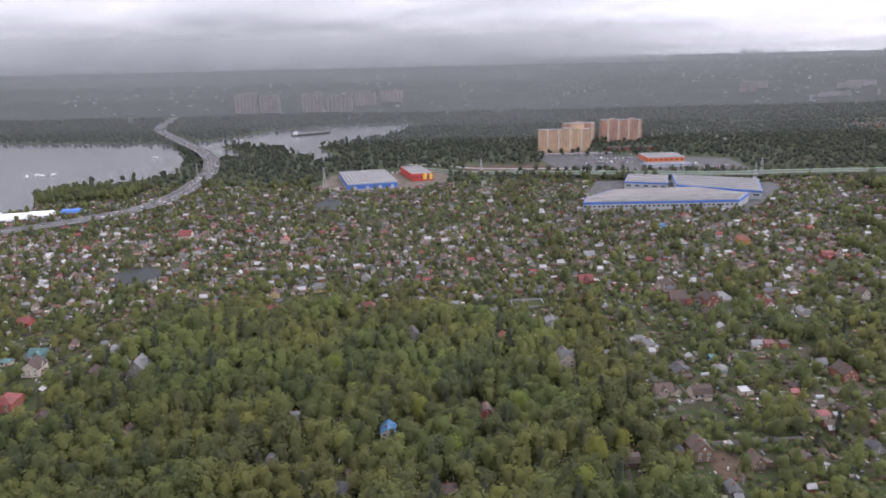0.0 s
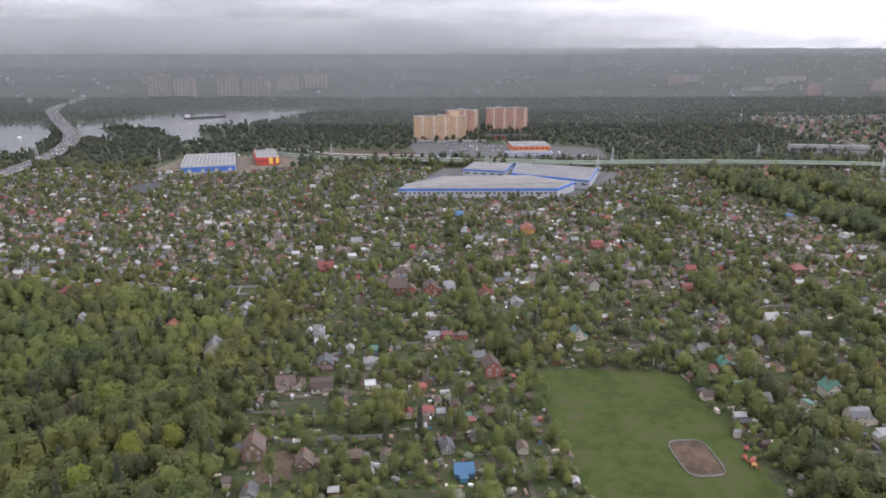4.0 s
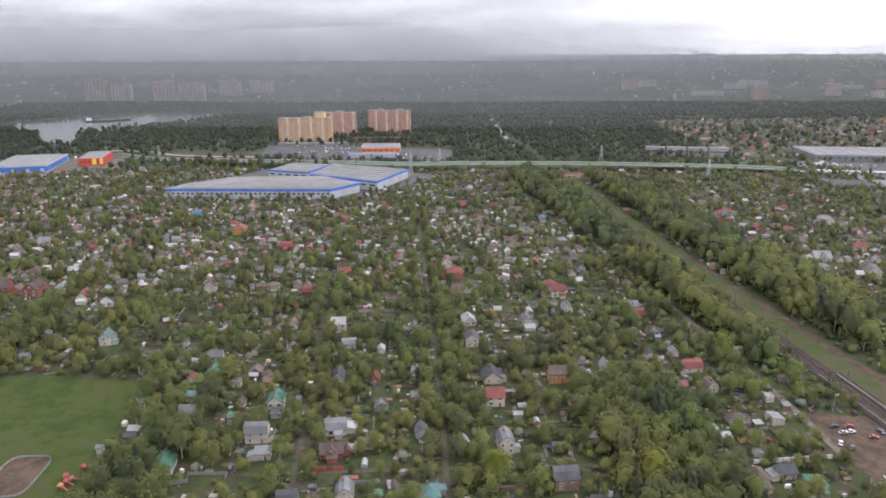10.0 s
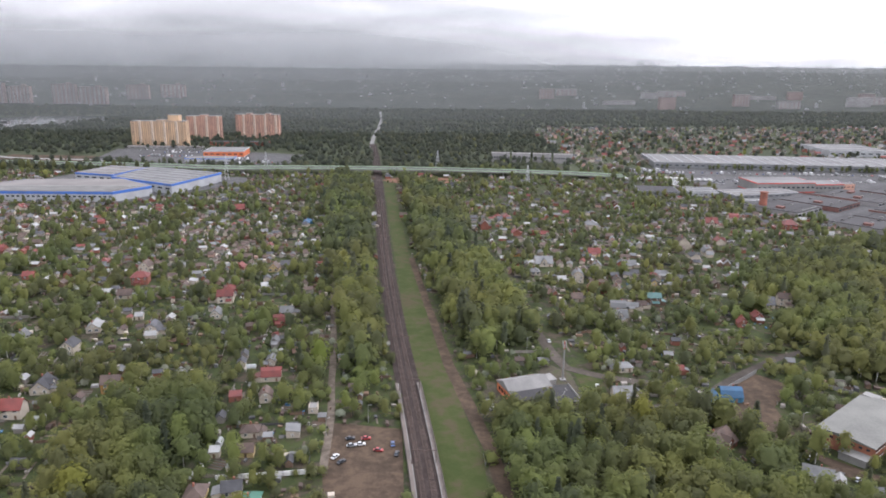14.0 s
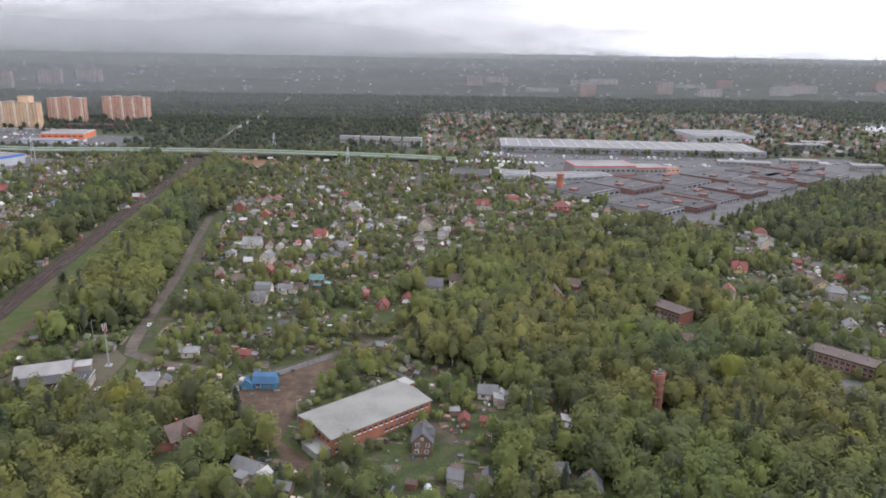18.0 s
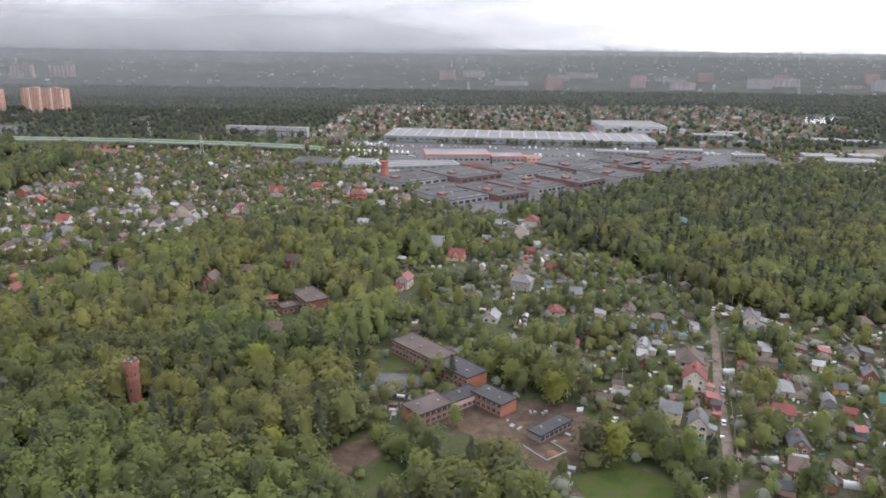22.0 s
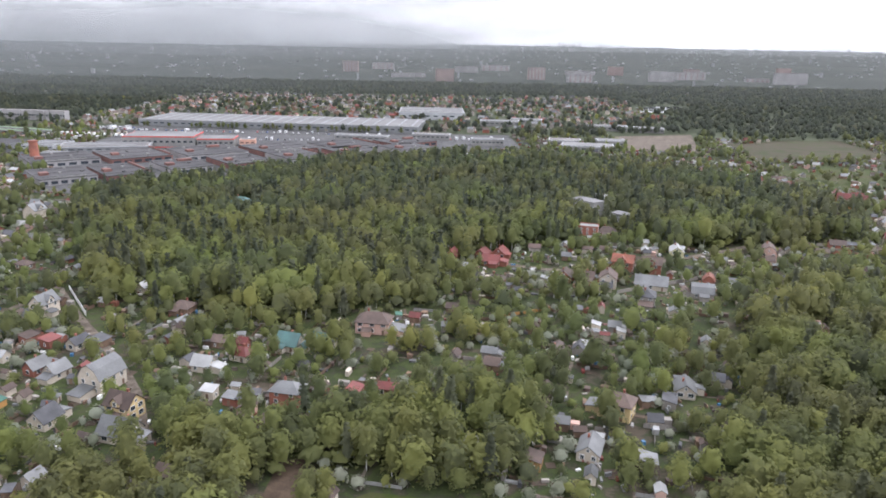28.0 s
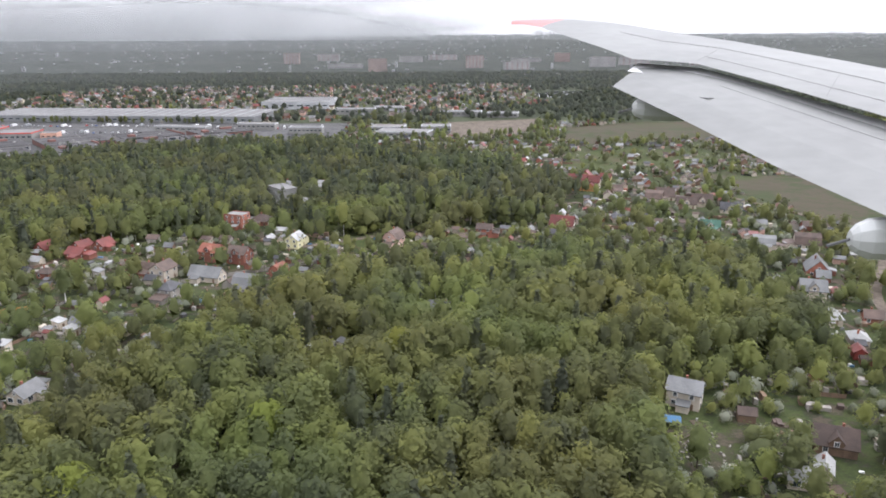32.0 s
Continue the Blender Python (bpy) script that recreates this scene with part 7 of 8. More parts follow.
for x, y, w, d in ((0, -9, 26, 0.8), (0, 9, 26, 0.8), (-13, 0, 0.8, 18), (13, 0, 0.8, 18), (-3, 0, 0.8, 17)):
    Geo().box(x, y, -0.2, w, d, 1.8).part("wall", LIGHT_CONCRETE, ring)
claim_disc(66, 556, 14)
for x, y, w, d, h in ((1640, 662, 22, 12, 11), (1660, 634, 16, 10, 7)):
    claim_disc(x, y, 14)
    claim_disc(x, y - 16, 12)
    shell = empty("unfinished_block", pose(x, y, 0, 0, 0, -52), "pale unfinished concrete block among the trees", "building", "unfinished blocks")
    Geo().box(0, 0, -0.3, w, d, h + 0.3).part("wall", LIGHT_CONCRETE, shell)
    Geo().box(0, 0, h, w + 0.5, d + 0.5, 0.3).part("roof", PALE_ROOF, shell)
    for k in range(int(h / 3)):
        for i in range(6):
            instance("window", WINDOW, shell, pose(-w / 2 + w * (i + 0.5) / 6, -d / 2, 1 + 3 * k))

# ---- greenhouses and vegetable beds in the near gardens ----
FILM = material("greenhouse_film", (0.30, 0.315, 0.31), 0.3, 0.85, 0.5, 3.0, bump=0.0)
BED = material("dug_bed", (0.095, 0.070, 0.052), 0.95, 0.6, 0.5, 3.0)
grng = random.Random(515)
made = 0
for x, y, w in PLOTS:
    if y > 470 or made >= 70 or grng.random() < 0.5:
        continue
    gx, gy = x + grng.choice((-1, 1)) * (w + grng.uniform(2, 6)), y - grng.uniform(2, 9)
    i, j = int((gx - X0) / CELL), int((gy - Y0) / CELL)
    if taken[j, i]:
        continue
    made += 1
    claim_disc(gx, gy, 4.5)
    turn = grng.choice((4, 94, -18))
    if made % 2:
        g = empty("greenhouse", pose(gx, gy, 0, 0, 0, turn), "small pale arched garden greenhouse", "greenhouse", "greenhouses")
        rr = [(1.5 * math.cos(math.pi * k / 8), 2.0 * math.sin(math.pi * k / 8)) for k in range(9)]
        Geo().add([(-2.6, a, b) for a, b in rr] + [(2.6, a, b) for a, b in rr], [tuple(range(9))[::-1], tuple(range(9, 18))] + [(k, k + 1, 10 + k, 9 + k) for k in range(8)] + [(0, 9, 17, 8)]).part("cover", FILM, g)
        for k in range(4):
            Geo().box(-2.6 + 1.73 * k, 0, 1.9, 0.08, 1.4, 0.16).part("rib", STEEL, g)
    else:
        beds = empty("vegetable_beds", pose(gx, gy, 0, 0, 0, turn), "rows of dug vegetable beds in a garden", "garden bed", "garden beds")
        for k in range(4):
            Geo().box(0, -3 + 2 * k, -0.1, 6.5, 1.2, 0.3).part("bed", BED, beds)
            Geo().box(0, -3 + 2 * k - 0.66, -0.1, 6.5, 0.06, 0.36).part("edging", LIGHT_CONCRETE, beds)
# heap of scrap and a blue tarpaulin at the village edge
heap = Geo()
for i in range(70):
    heap.box(1815 + grng.gauss(0, 6), 335 + grng.gauss(0, 5), -0.1, grng.uniform(0.3, 1.6), grng.uniform(0.2, 0.8), grng.uniform(0.15, 0.7), grng.uniform(0, 180))
claim_disc(1815, 335, 12)
heap.thing("scrap_heap", [WALLS["e"][1]], "pale scattered scrap heap in a yard", "scrap heap", "stuff")
sheet = empty("tarpaulin_shelter", pose(1813, 349, 0, 0, 0, -15), "small shelter under a bright blue tarpaulin", "shelter")
for sx in (-2.6, 2.6):
    for sy in (-1.8, 1.8):
        Geo().bar((sx, sy, -0.1), (sx, sy, 2.3), 0.07).part("post", BARK, sheet)
Geo().add([(-3, -2.2, 2.2), (3, -2.2, 2.2), (3, 0, 3.0), (-3, 0, 3.0), (-3, 2.2, 2.2), (3, 2.2, 2.2), (-3, -2.2, 2.1), (3, -2.2, 2.1), (-3, 2.2, 2.1), (3, 2.2, 2.1)], [(0, 1, 2, 3), (3, 2, 5, 4), (6, 7, 1, 0), (9, 8, 4, 5), (7, 9, 5, 2, 1), (8, 6, 0, 3, 4), (6, 8, 9, 7)]).part("tarpaulin", BLUE_TARP, sheet)


# ---- vehicles far off in the yards ----
def far_vehicles(name, spots, label, seed):
    """Rows of cars and vans too far off to pick apart: lower body and cabin, or a tall box behind a cab. spots: x, y, row length, row turn, count."""
    rng = random.Random(seed)
    g = Geo()
    for x, y, length, turn, count in spots:
        c, s = math.cos(radians(turn)), math.sin(radians(turn))
        for k in range(count):
            t = length * ((k + rng.uniform(0.2, 0.8)) / count - 0.5)
            px, py, side = x + c * t, y + s * t, turn + 90 + rng.uniform(-4, 4)
            g.slot = rng.choice((0, 0, 0, 1, 2, 2, 3, 4))
            if rng.random() < 0.28:
                g.slot = rng.choice((0, 0, 2))
                g.box(px, py, 0.5, 8.5, 2.5, 3.1, side)
                g.box(px + 5.2 * math.cos(radians(side)), py + 5.2 * math.sin(radians(side)), 0.3, 2.0, 2.4, 2.5, side)
            else:
                g.box(px, py, 0.25, 4.5, 1.8, 0.75, side)
                g.box(px, py, 0.95, 2.5, 1.6, 0.6, side)
    g.thing(name, CAR_PAINT, label, "vehicles", "stuff")


far_vehicles("parked_vehicles", [(1100, 1150, 70, -6, 14), (1085, 1170, 60, -6, 12), (1200, 1140, 150, -7, 18), (1380, 1128, 190, -7, 22), (1330, 1060, 120, 4, 16), (1090, 1050, 60, 80, 10), (1050, 1075, 50, 5, 9), (1560, 1090, 110, 10, 14)], "cars and lorries parked between the halls of the market", 5)
far_vehicles("parked_vehicles_at_store", [(400, 1262, 100, 2, 16), (300, 1300, 90, 2, 14), (320, 1350, 80, 2, 12), (470, 1220, 60, 20, 9), (-90, 1240, 60, 14, 8), (-170, 1085, 40, 60, 6)], "cars parked round the store and the warehouses", 6)

# ---- land use ----
def zone(layer, poly, value):
    layer[inside(poly)] = value


garden[(GY < 1130) & (GY > 150)] = 1.0
wood[GY > 1120] = 0.8
zone(garden, [(980, 1130), (1700, 1180), (1980, 1400), (1980, 1950), (1000, 1850)], 0.8)
zone(wood, [(980, 1130), (1700, 1180), (1980, 1400), (1980, 1950), (1000, 1850)], 0.20)
zone(garden, [(700, 1180), (960, 1180), (960, 1700), (700, 1500)], 0.35)
zone(garden, [(1866, 773), (1960, 770), (2060, 860), (1956, 899), (1884, 867)], 0.22)
zone(wood, [(430, 1330), (960, 1350), (960, 2300), (430, 2300)], 0.85)
zone(wood, [(-250, 1560), (-60, 1500), (180, 1500), (420, 1640), (420, 2200), (-60, 2200), (-130, 1810)], 0.85)
zone(wood, [(-560, 1230), (-360, 1220), (-330, 1440), (-500, 1440)], 0.8)
zone(wood, [(-360, 1600), (-510, 1715), (-521, 1661), (-376, 1448), (-300, 1440)], 0.85)
zone(wood, [(-700, 1000), (-470, 1040), (-470, 1280), (-620, 1130)], 0.7)
WOODS = [
    [(-240, 455), (-177, 566), (-80, 547), (3, 530), (70, 490), (110, 400), (118, 200), (-300, 200), (-240, 400)],
    [(951, 420), (945, 510), (1003, 613), (1075, 676), (1150, 625), (1156, 534), (1158, 450), (1146, 420), (1140, 366), (1150, 335), (1140, 300), (1180, 285), (1180, 200), (985, 200), (984, 340), (985, 400)],
    [(1228, 725), (1321, 533), (1340, 495), (1360, 462), (1400, 455), (1454, 438), (1515, 462), (1537, 532), (1614, 582), (1712, 560), (1810, 594), (1872, 682), (1770, 827), (1630, 924), (1529, 900), (1399, 895), (1300, 770)],
    [(1585, 290), (1606, 329), (1638, 380), (1660, 436), (1713, 481), (1793, 505), (1840, 512), (1890, 484), (1888, 390), (1850, 392), (1809, 366), (1798, 313), (1795, 180), (1560, 180)],
    [(601, 1043), (660, 1045), (684, 705), (697, 520), (706, 420), (690, 420), (672, 496), (640, 735)],
    [(704, 1046), (750, 1000), (785, 720), (800, 600), (806, 540), (797, 470), (760, 440), (743, 560), (728, 720)],
    [(1163, 345), (1176, 350), (1200, 322), (1206, 300), (1190, 262), (1165, 262), (1161, 320)],
    [(1248, 318), (1270, 308), (1277, 332), (1262, 340), (1250, 332)],
    [(1212, 374), (1234, 364), (1240, 385), (1218, 402), (1202, 398)],
    [(1222, 316), (1236, 318), (1238, 332), (1228, 324)],
    [(765, 372), (800, 372), (860, 380), (900, 330), (900, 200), (760, 200)],
    [(592, 250), (576, 388), (617, 413), (633, 376), (640, 250)],
    [(1424, 338), (1455, 350), (1490, 356), (1530, 372), (1550, 362), (1550, 328), (1530, 316), (1496, 318), (1480, 326), (1466, 318), (1440, 290), (1412, 300)],
    [(1412, 300), (1440, 290), (1466, 310), (1478, 180), (1405, 180)],
    [(1100, 690), (1180, 700), (1225, 650), (1180, 560), (1120, 600), (1060, 660)],
    [(1895, 330), (1935, 330), (1930, 200), (1830, 200), (1830, 330)],
    [(372, 250), (380, 400), (398, 410), (402, 250)],
]
for poly in WOODS:
    zone(wood, poly, 1.0)
    zone(garden, poly, 0.0)
zone(wood, WOODS[0], 0.85)


# ---- trees ----
def ball(fine):
    """Directions of an icosahedron, split once where fine, and its faces."""
    p = (1 + 5 ** 0.5) / 2
    v = [(-1, p, 0), (1, p, 0), (-1, -p, 0), (1, -p, 0), (0, -1, p), (0, 1, p), (0, -1, -p), (0, 1, -p), (p, 0, -1), (p, 0, 1), (-p, 0, -1), (-p, 0, 1)]
    f = [(0, 11, 5), (0, 5, 1), (0, 1, 7), (0, 7, 10), (0, 10, 11), (1, 5, 9), (5, 11, 4), (11, 10, 2), (10, 7, 6), (7, 1, 8), (3, 9, 4), (3, 4, 2), (3, 2, 6), (3, 6, 8), (3, 8, 9), (4, 9, 5), (2, 4, 11), (6, 2, 10), (8, 6, 7), (9, 8, 1)]
    if fine:
        mid, g = {}, []

        def half(i, j):
            k = (min(i, j), max(i, j))
            if k not in mid:
                mid[k] = len(v)
                v.append(tuple((m + n) / 2 for m, n in zip(v[i], v[j])))
            return mid[k]

        for i, j, k in f:
            q, r, t = half(i, j), half(j, k), half(k, i)
            g += [(i, q, t), (j, r, q), (k, t, r), (q, r, t)]
        f = g
    v = np.array(v, float)
    return v / np.linalg.norm(v, axis=1, keepdims=True), np.array(f)


def crown(rng, kind, core, leaves, leaf):
    """A crown one unit high on z = 0.1: uneven inner growth with hollows between its limbs, and many small leaf sprays that stand out from it; returns points, triangles and soft outward normals."""
    wide = {"broad": 0.34, "tall": 0.25, "bush": 0.55, "fir": 0.19}[kind]
    lobes = [(rng.uniform(0, 2 * math.pi), rng.uniform(0.2, 0.95), rng.uniform(0.14, 0.36)) for _ in range(7)]

    def radius(z, a):
        if kind == "fir":
            return wide * (1.03 - z) * (0.82 + 0.30 * abs(math.sin(z * 14)))
        s = (z - 0.10) / 0.90
        r = wide * (max(0.0, 1 - (2 * s - 0.85) ** 2 / (1.45 if s > 0.42 else 1.0))) ** 0.5
        # limbs push the crown out in places and leave hollows between
        return r * (0.74 + sum(g * math.exp(-((z - h) / 0.15) ** 2) * max(0.0, math.cos(a - b)) for b, h, g in lobes))

    foot = 0.26 if kind == "tall" else 0.10
    middle = np.array((0, 0, 0.42))
    v, f = ball(core > 20)
    points = []
    for d in v:
        z, a = 0.53 + 0.45 * foot + (0.45 - 0.45 * foot) * d[2], math.atan2(d[1], d[0])
        r = radius(z, a) * min(1.0, 1.35 * math.hypot(d[0], d[1])) * rng.uniform(*((0.52, 0.80) if leaves > 100 else (0.58, 0.88)))
        points.append((r * math.cos(a), r * math.sin(a), z + rng.uniform(-0.05, 0.02)))
    V, F, k = [np.array(points)], [f], len(v)
    for i in range(leaves):
        z = foot + 0.03 + (0.96 - foot) * rng.random() ** 0.7
        a = rng.uniform(0, 2 * math.pi)
        r = radius(min(z, 0.985), a) * ((0.56 + 0.52 * rng.random() ** 0.8) if leaves > 100 else (0.66 + 0.44 * rng.random()))
        c = np.array((r * math.cos(a), r * math.sin(a), z))
        s = leaf * rng.uniform(0.5, 1.4)
        side = np.array((-math.sin(a), math.cos(a), 0)) * s * rng.uniform(0.5, 1.0)
        # sprays stand out and droop only a little
        down = np.array((math.cos(a), math.sin(a), -rng.uniform(0.1, 1.3))) * s * rng.uniform(0.8, 1.3)
        V.append(np.array((c + side + rng.normal(0, 0.3 * s, 3), c - side + rng.normal(0, 0.3 * s, 3), c + down)))
        F.append(np.array(((0, 1, 2),)) + k)
        k += 3
    V, F = np.concatenate(V), np.concatenate(F)
    N = (V - middle) * (1.0, 1.0, 0.75 * wide / 0.34) + (0, 0, 0.75 * wide)
    # each spray faces a little its own way, the inner growth is knobbly
    N[:len(v)] += rng.normal(0, 0.12 * wide, (len(v), 3))
    N[len(v):] += np.repeat(rng.normal(0, 0.13 * wide, (leaves, 3)), 3, 0)
    # every spray turns its upper side outwards
    flat = np.cross(V[F[:, 1]] - V[F[:, 0]], V[F[:, 2]] - V[F[:, 0]])
    wrong = (flat * N[F].mean(1)).sum(1) < 0
    F[wrong] = F[wrong][:, ::-1]
    return V, F, N / np.linalg.norm(N, axis=1, keepdims=True)


def stem(height, r, lean=0.0):
    v = np.array([(r, 0, 0), (-r / 2, r * 0.87, 0), (-r / 2, -r * 0.87, 0), (lean + r * 0.4, 0, height), (lean - r * 0.2, r * 0.35, height), (lean - r * 0.2, -r * 0.35, height)])
    return v, np.array([(0, 1, 4), (0, 4, 3), (1, 2, 5), (1, 5, 4), (2, 0, 3), (2, 3, 5)])


def slim(lean):
    v, f = stem(0.62, 0.013, lean)
    out = v * (1.0, 1.0, 0.0) + (0, 0, 0.002)
    return v, f, out / np.linalg.norm(out, axis=1, keepdims=True)


def bulk_mesh(name, V, F, tint, mat, N=None):
    me = bpy.data.meshes.new(name)
    me.vertices.add(len(V))
    me.vertices.foreach_set("co", V.astype(np.float32).ravel())
    me.loops.add(3 * len(F))
    me.loops.foreach_set("vertex_index", F.astype(np.int32).ravel())
    me.polygons.add(len(F))
    me.polygons.foreach_set("loop_start", np.arange(0, 3 * len(F), 3, dtype=np.int32))
    me.attributes.new("tint", "FLOAT", "POINT").data.foreach_set("value", tint.astype(np.float32))
    if N is not None:
        me.attributes.new("custom_normal", "FLOAT_VECTOR", "POINT").data.foreach_set("vector", N.astype(np.float32).ravel())
    me.materials.append(mat)
    me.update(calc_edges=True)
    return me


def plant(name, spots, templates, mat, label, category, rng):
    """One mesh of many trees. spots: x, y, height, spread, tint."""
    V, F, T, N, k = [], [], [], [], 0
    which = rng.integers(0, len(templates), len(spots))
    for j, (tv, tf, tn) in enumerate(templates):
        s = spots[which == j]
        if not len(s):
            continue
        a = rng.uniform(0, 2 * np.pi, len(s))
        c, sn = np.cos(a)[:, None], np.sin(a)[:, None]
        w = (s[:, 2] * s[:, 3])[:, None]
        x = (tv[None, :, 0] * c - tv[None, :, 1] * sn) * w + s[:, 0:1]
        y = (tv[None, :, 0] * sn + tv[None, :, 1] * c) * w + s[:, 1:2]
        z = tv[None, :, 2] * s[:, 2:3] - 0.1
        V.append(np.stack((x, y, z), -1).reshape(-1, 3))
        nx, ny = tn[None, :, 0] * c - tn[None, :, 1] * sn, tn[None, :, 0] * sn + tn[None, :, 1] * c
        N.append(np.stack((nx, ny, np.broadcast_to(tn[None, :, 2], nx.shape)), -1).reshape(-1, 3))
        F.append((tf[None] + (np.arange(len(s)) * len(tv))[:, None, None]).reshape(-1, 3) + k)
        T.append(np.repeat(s[:, 4], len(tv)))
        k += len(s) * len(tv)
    if not V:
        return None
    ob = new(name, bulk_mesh(name, np.concatenate(V), np.concatenate(F), np.concatenate(T), mat, np.concatenate(N)))
    return tagged(ob, label, category, kind="stuff")


trng = np.random.default_rng(11)


def spots_in(y0, y1, step, x0=-1500.0, x1=3200.0):
    """Free places on a shaken grid with the wood and garden shares there."""
    xs, ys = np.meshgrid(np.arange(x0, x1, step), np.arange(y0, y1, step))
    x = (xs + trng.uniform(-0.48, 0.48, xs.shape) * step).ravel()
    y = (ys + trng.uniform(-0.48, 0.48, xs.shape) * step).ravel()
    # what lies outside every view from the path is left out
    see = (x > -0.66 * y - 60) & (x < 1800 + 0.66 * y)
    x, y = x[see], y[see]
    i, j = ((x - X0) / CELL).astype(int).clip(0, NX - 1), ((y - Y0) / CELL).astype(int).clip(0, NY - 1)
    ok = ~taken[j, i]
    return x[ok], y[ok], wood[j, i][ok], garden[j, i][ok]


def patchy(x, y, size, seed):
    """A soft random field between 0 and 1 over the land."""
    r = np.random.default_rng(seed)
    s = np.zeros_like(x)
    for _ in range(6):
        a, ph = r.uniform(0, 2 * np.pi), r.uniform(0, 2 * np.pi)
        f = r.uniform(0.6, 1.8) * 2 * np.pi / size
        s += np.sin((x * math.cos(a) + y * math.sin(a)) * f + ph)
    return 0.5 + s / 7


# explicit sheds and small garden buildings are set before the trees
def garden_sheds():
    rng = random.Random(77)
    colours = ["sw", "se", "ke", "mn", "sn", "mn", "mw", "ge", "kn", "me", "se", "sn", "ke", "rn"]
    count = 0
    for x, y, w in list(PLOTS):
        if y > 560 or count > 150 or rng.random() < 0.45:
            continue
        a, r = rng.uniform(0, 2 * math.pi), w * 0.6 + rng.uniform(5, 11)
        sx, sy = x + r * math.cos(a), y + r * math.sin(a)
        i, j = int((sx - X0) / CELL), int((sy - Y0) / CELL)
        if taken[j, i] or wood[j, i] > 0.9:
            continue
        count += 1
        code = rng.choice(colours)
        sw, sd, sh = rng.uniform(2.6, 5.0), rng.uniform(2.2, 3.6), rng.uniform(2.0, 2.6)
        roof_word, roof_mat = ROOFS[code[0]]
        wall_word, wall_mat = WALLS[code[1]]
        hub = empty("garden_shed", pose(sx, sy, 0, 0, 0, rng.choice((4, 94)) + rng.uniform(-6, 6)), f"little {wall_word} garden shed with a {roof_word} roof", "shed", "garden sheds")
        Geo().box(0, 0, -0.2, sw, sd, sh + 0.2).part("wall", wall_mat, hub)
        Geo().add([(-sw / 2 - 0.3, -sd / 2 - 0.3, sh), (sw / 2 + 0.3, -sd / 2 - 0.3, sh), (sw / 2 + 0.3, sd / 2 + 0.3, sh + 0.5), (-sw / 2 - 0.3, sd / 2 + 0.3, sh + 0.5), (-sw / 2 - 0.3, -sd / 2 - 0.3, sh + 0.15), (sw / 2 + 0.3, -sd / 2 - 0.3, sh + 0.15), (sw / 2 + 0.3, sd / 2 + 0.3, sh + 0.65), (-sw / 2 - 0.3, sd / 2 + 0.3, sh + 0.65)], [(3, 2, 1, 0), (4, 5, 6, 7), (0, 1, 5, 4), (1, 2, 6, 5), (2, 3, 7, 6), (3, 0, 4, 7)]).part("roof", roof_mat, hub)
        instance("door", DOOR, hub, pose(0, -sd / 2 - 0.02, 0.0))
        claim_disc(sx, sy, 2.5)


garden_sheds()


def far_cottages(name, y0, y1, step, share, label, seed):
    """The many small cottages further off: walls, two-slope roofs, gables, in one mesh with a slot for each colour."""
    rng = np.random.default_rng(seed)
    x, y, wd, gd = spots_in(y0, y1, step)
    pick = rng.random(len(x)) < share * gd * (wd < 0.5) * np.where(x < 600, 1.45, np.where((x > 1230) & (y < 560), 1.9, 1.0))
    # the far set drops bright colours, so haze lies in the colour choice
    roofs, walls = ("sswkkkkkmmmmmmmmmrws", "wwwwepebnnbeen") if y1 < 1200 else ("sskkkmmmmmmr", "weebnpeen")
    slots = {}
    mats = [m for _, m in ROOFS.values()] + [m for _, m in WALLS.values()]
    keys = list(ROOFS) + ["w_" + k for k in WALLS]
    slots = {k: i for i, k in enumerate(keys)}
    g = Geo()
    n = 0
    for px, py in zip(x[pick], y[pick]):
        i, j = int((px - X0) / CELL), int((py - Y0) / CELL)
        if taken[j, i]:
            continue
        n += 1
        w = (rng.uniform(3.0, 6.0) if y1 < 600 else rng.uniform(2.8, 7.4) if y1 < 1200 else rng.uniform(5, 11))
        rot = (4 if px < 850 else -16) + rng.choice((0, 90)) + rng.normal(0, 5)
        d, h = w * rng.uniform(0.6, 0.85), rng.uniform(2.3, 3.2) * (1.7 if w > 8 else 1)
        rise = d * rng.uniform(0.25, 0.5)
        m = pose(px, py, 0, 0, 0, rot)

        def put(part_):
            g.add([m @ Vector(p) for p in part_.v], part_.f)

        g.slot = slots["w_" + walls[rng.integers(len(walls))]]
        put(gable_wall(w, d, h, rise))
        g.slot = slots[roofs[rng.integers(len(roofs))]]
        put(slab_roof(w, d, h, rise, 0.4, 0.2))
        if rng.random() < 0.5:
            g.slot = slots["w_" + walls[rng.integers(len(walls))]]
            put(Geo().box(w * 0.9, d * 0.4, 0, 3, 2.5, 2.2))
        claim_disc(px, py, 0.6 * w)
    ob = g.thing(name, mats, label, "houses", "stuff")
    return n


far_cottages("cottages_between_plots", 290, 560, 16, 0.24, "small cottages and sheds between the garden plots", 21)
far_cottages("cottages_further_off", 560, 840, 10.5, 0.42, "many small cottages with grey, red and brown roofs", 22)
far_cottages("cottages_far_off", 840, 1130, 11.0, 0.42, "far cottages with pale and red roofs", 23)
far_cottages("village_in_the_distance", 1150, 1950, 19, 0.6, "distant village of pale and red-roofed cottages", 24)


def forest(tag, y0, y1, step, core, leaves, leaf, garden_step, garden_share, seed, tall_by=1.0):
    rng = np.random.default_rng(seed)
    x, y, wd, gd = spots_in(y0, y1, step)
    in_wood = rng.random(len(x)) < wd * 0.96
    kind = rng.random(len(x))
    dark = (x > 1250) & (y > 480) | (y > 1200)
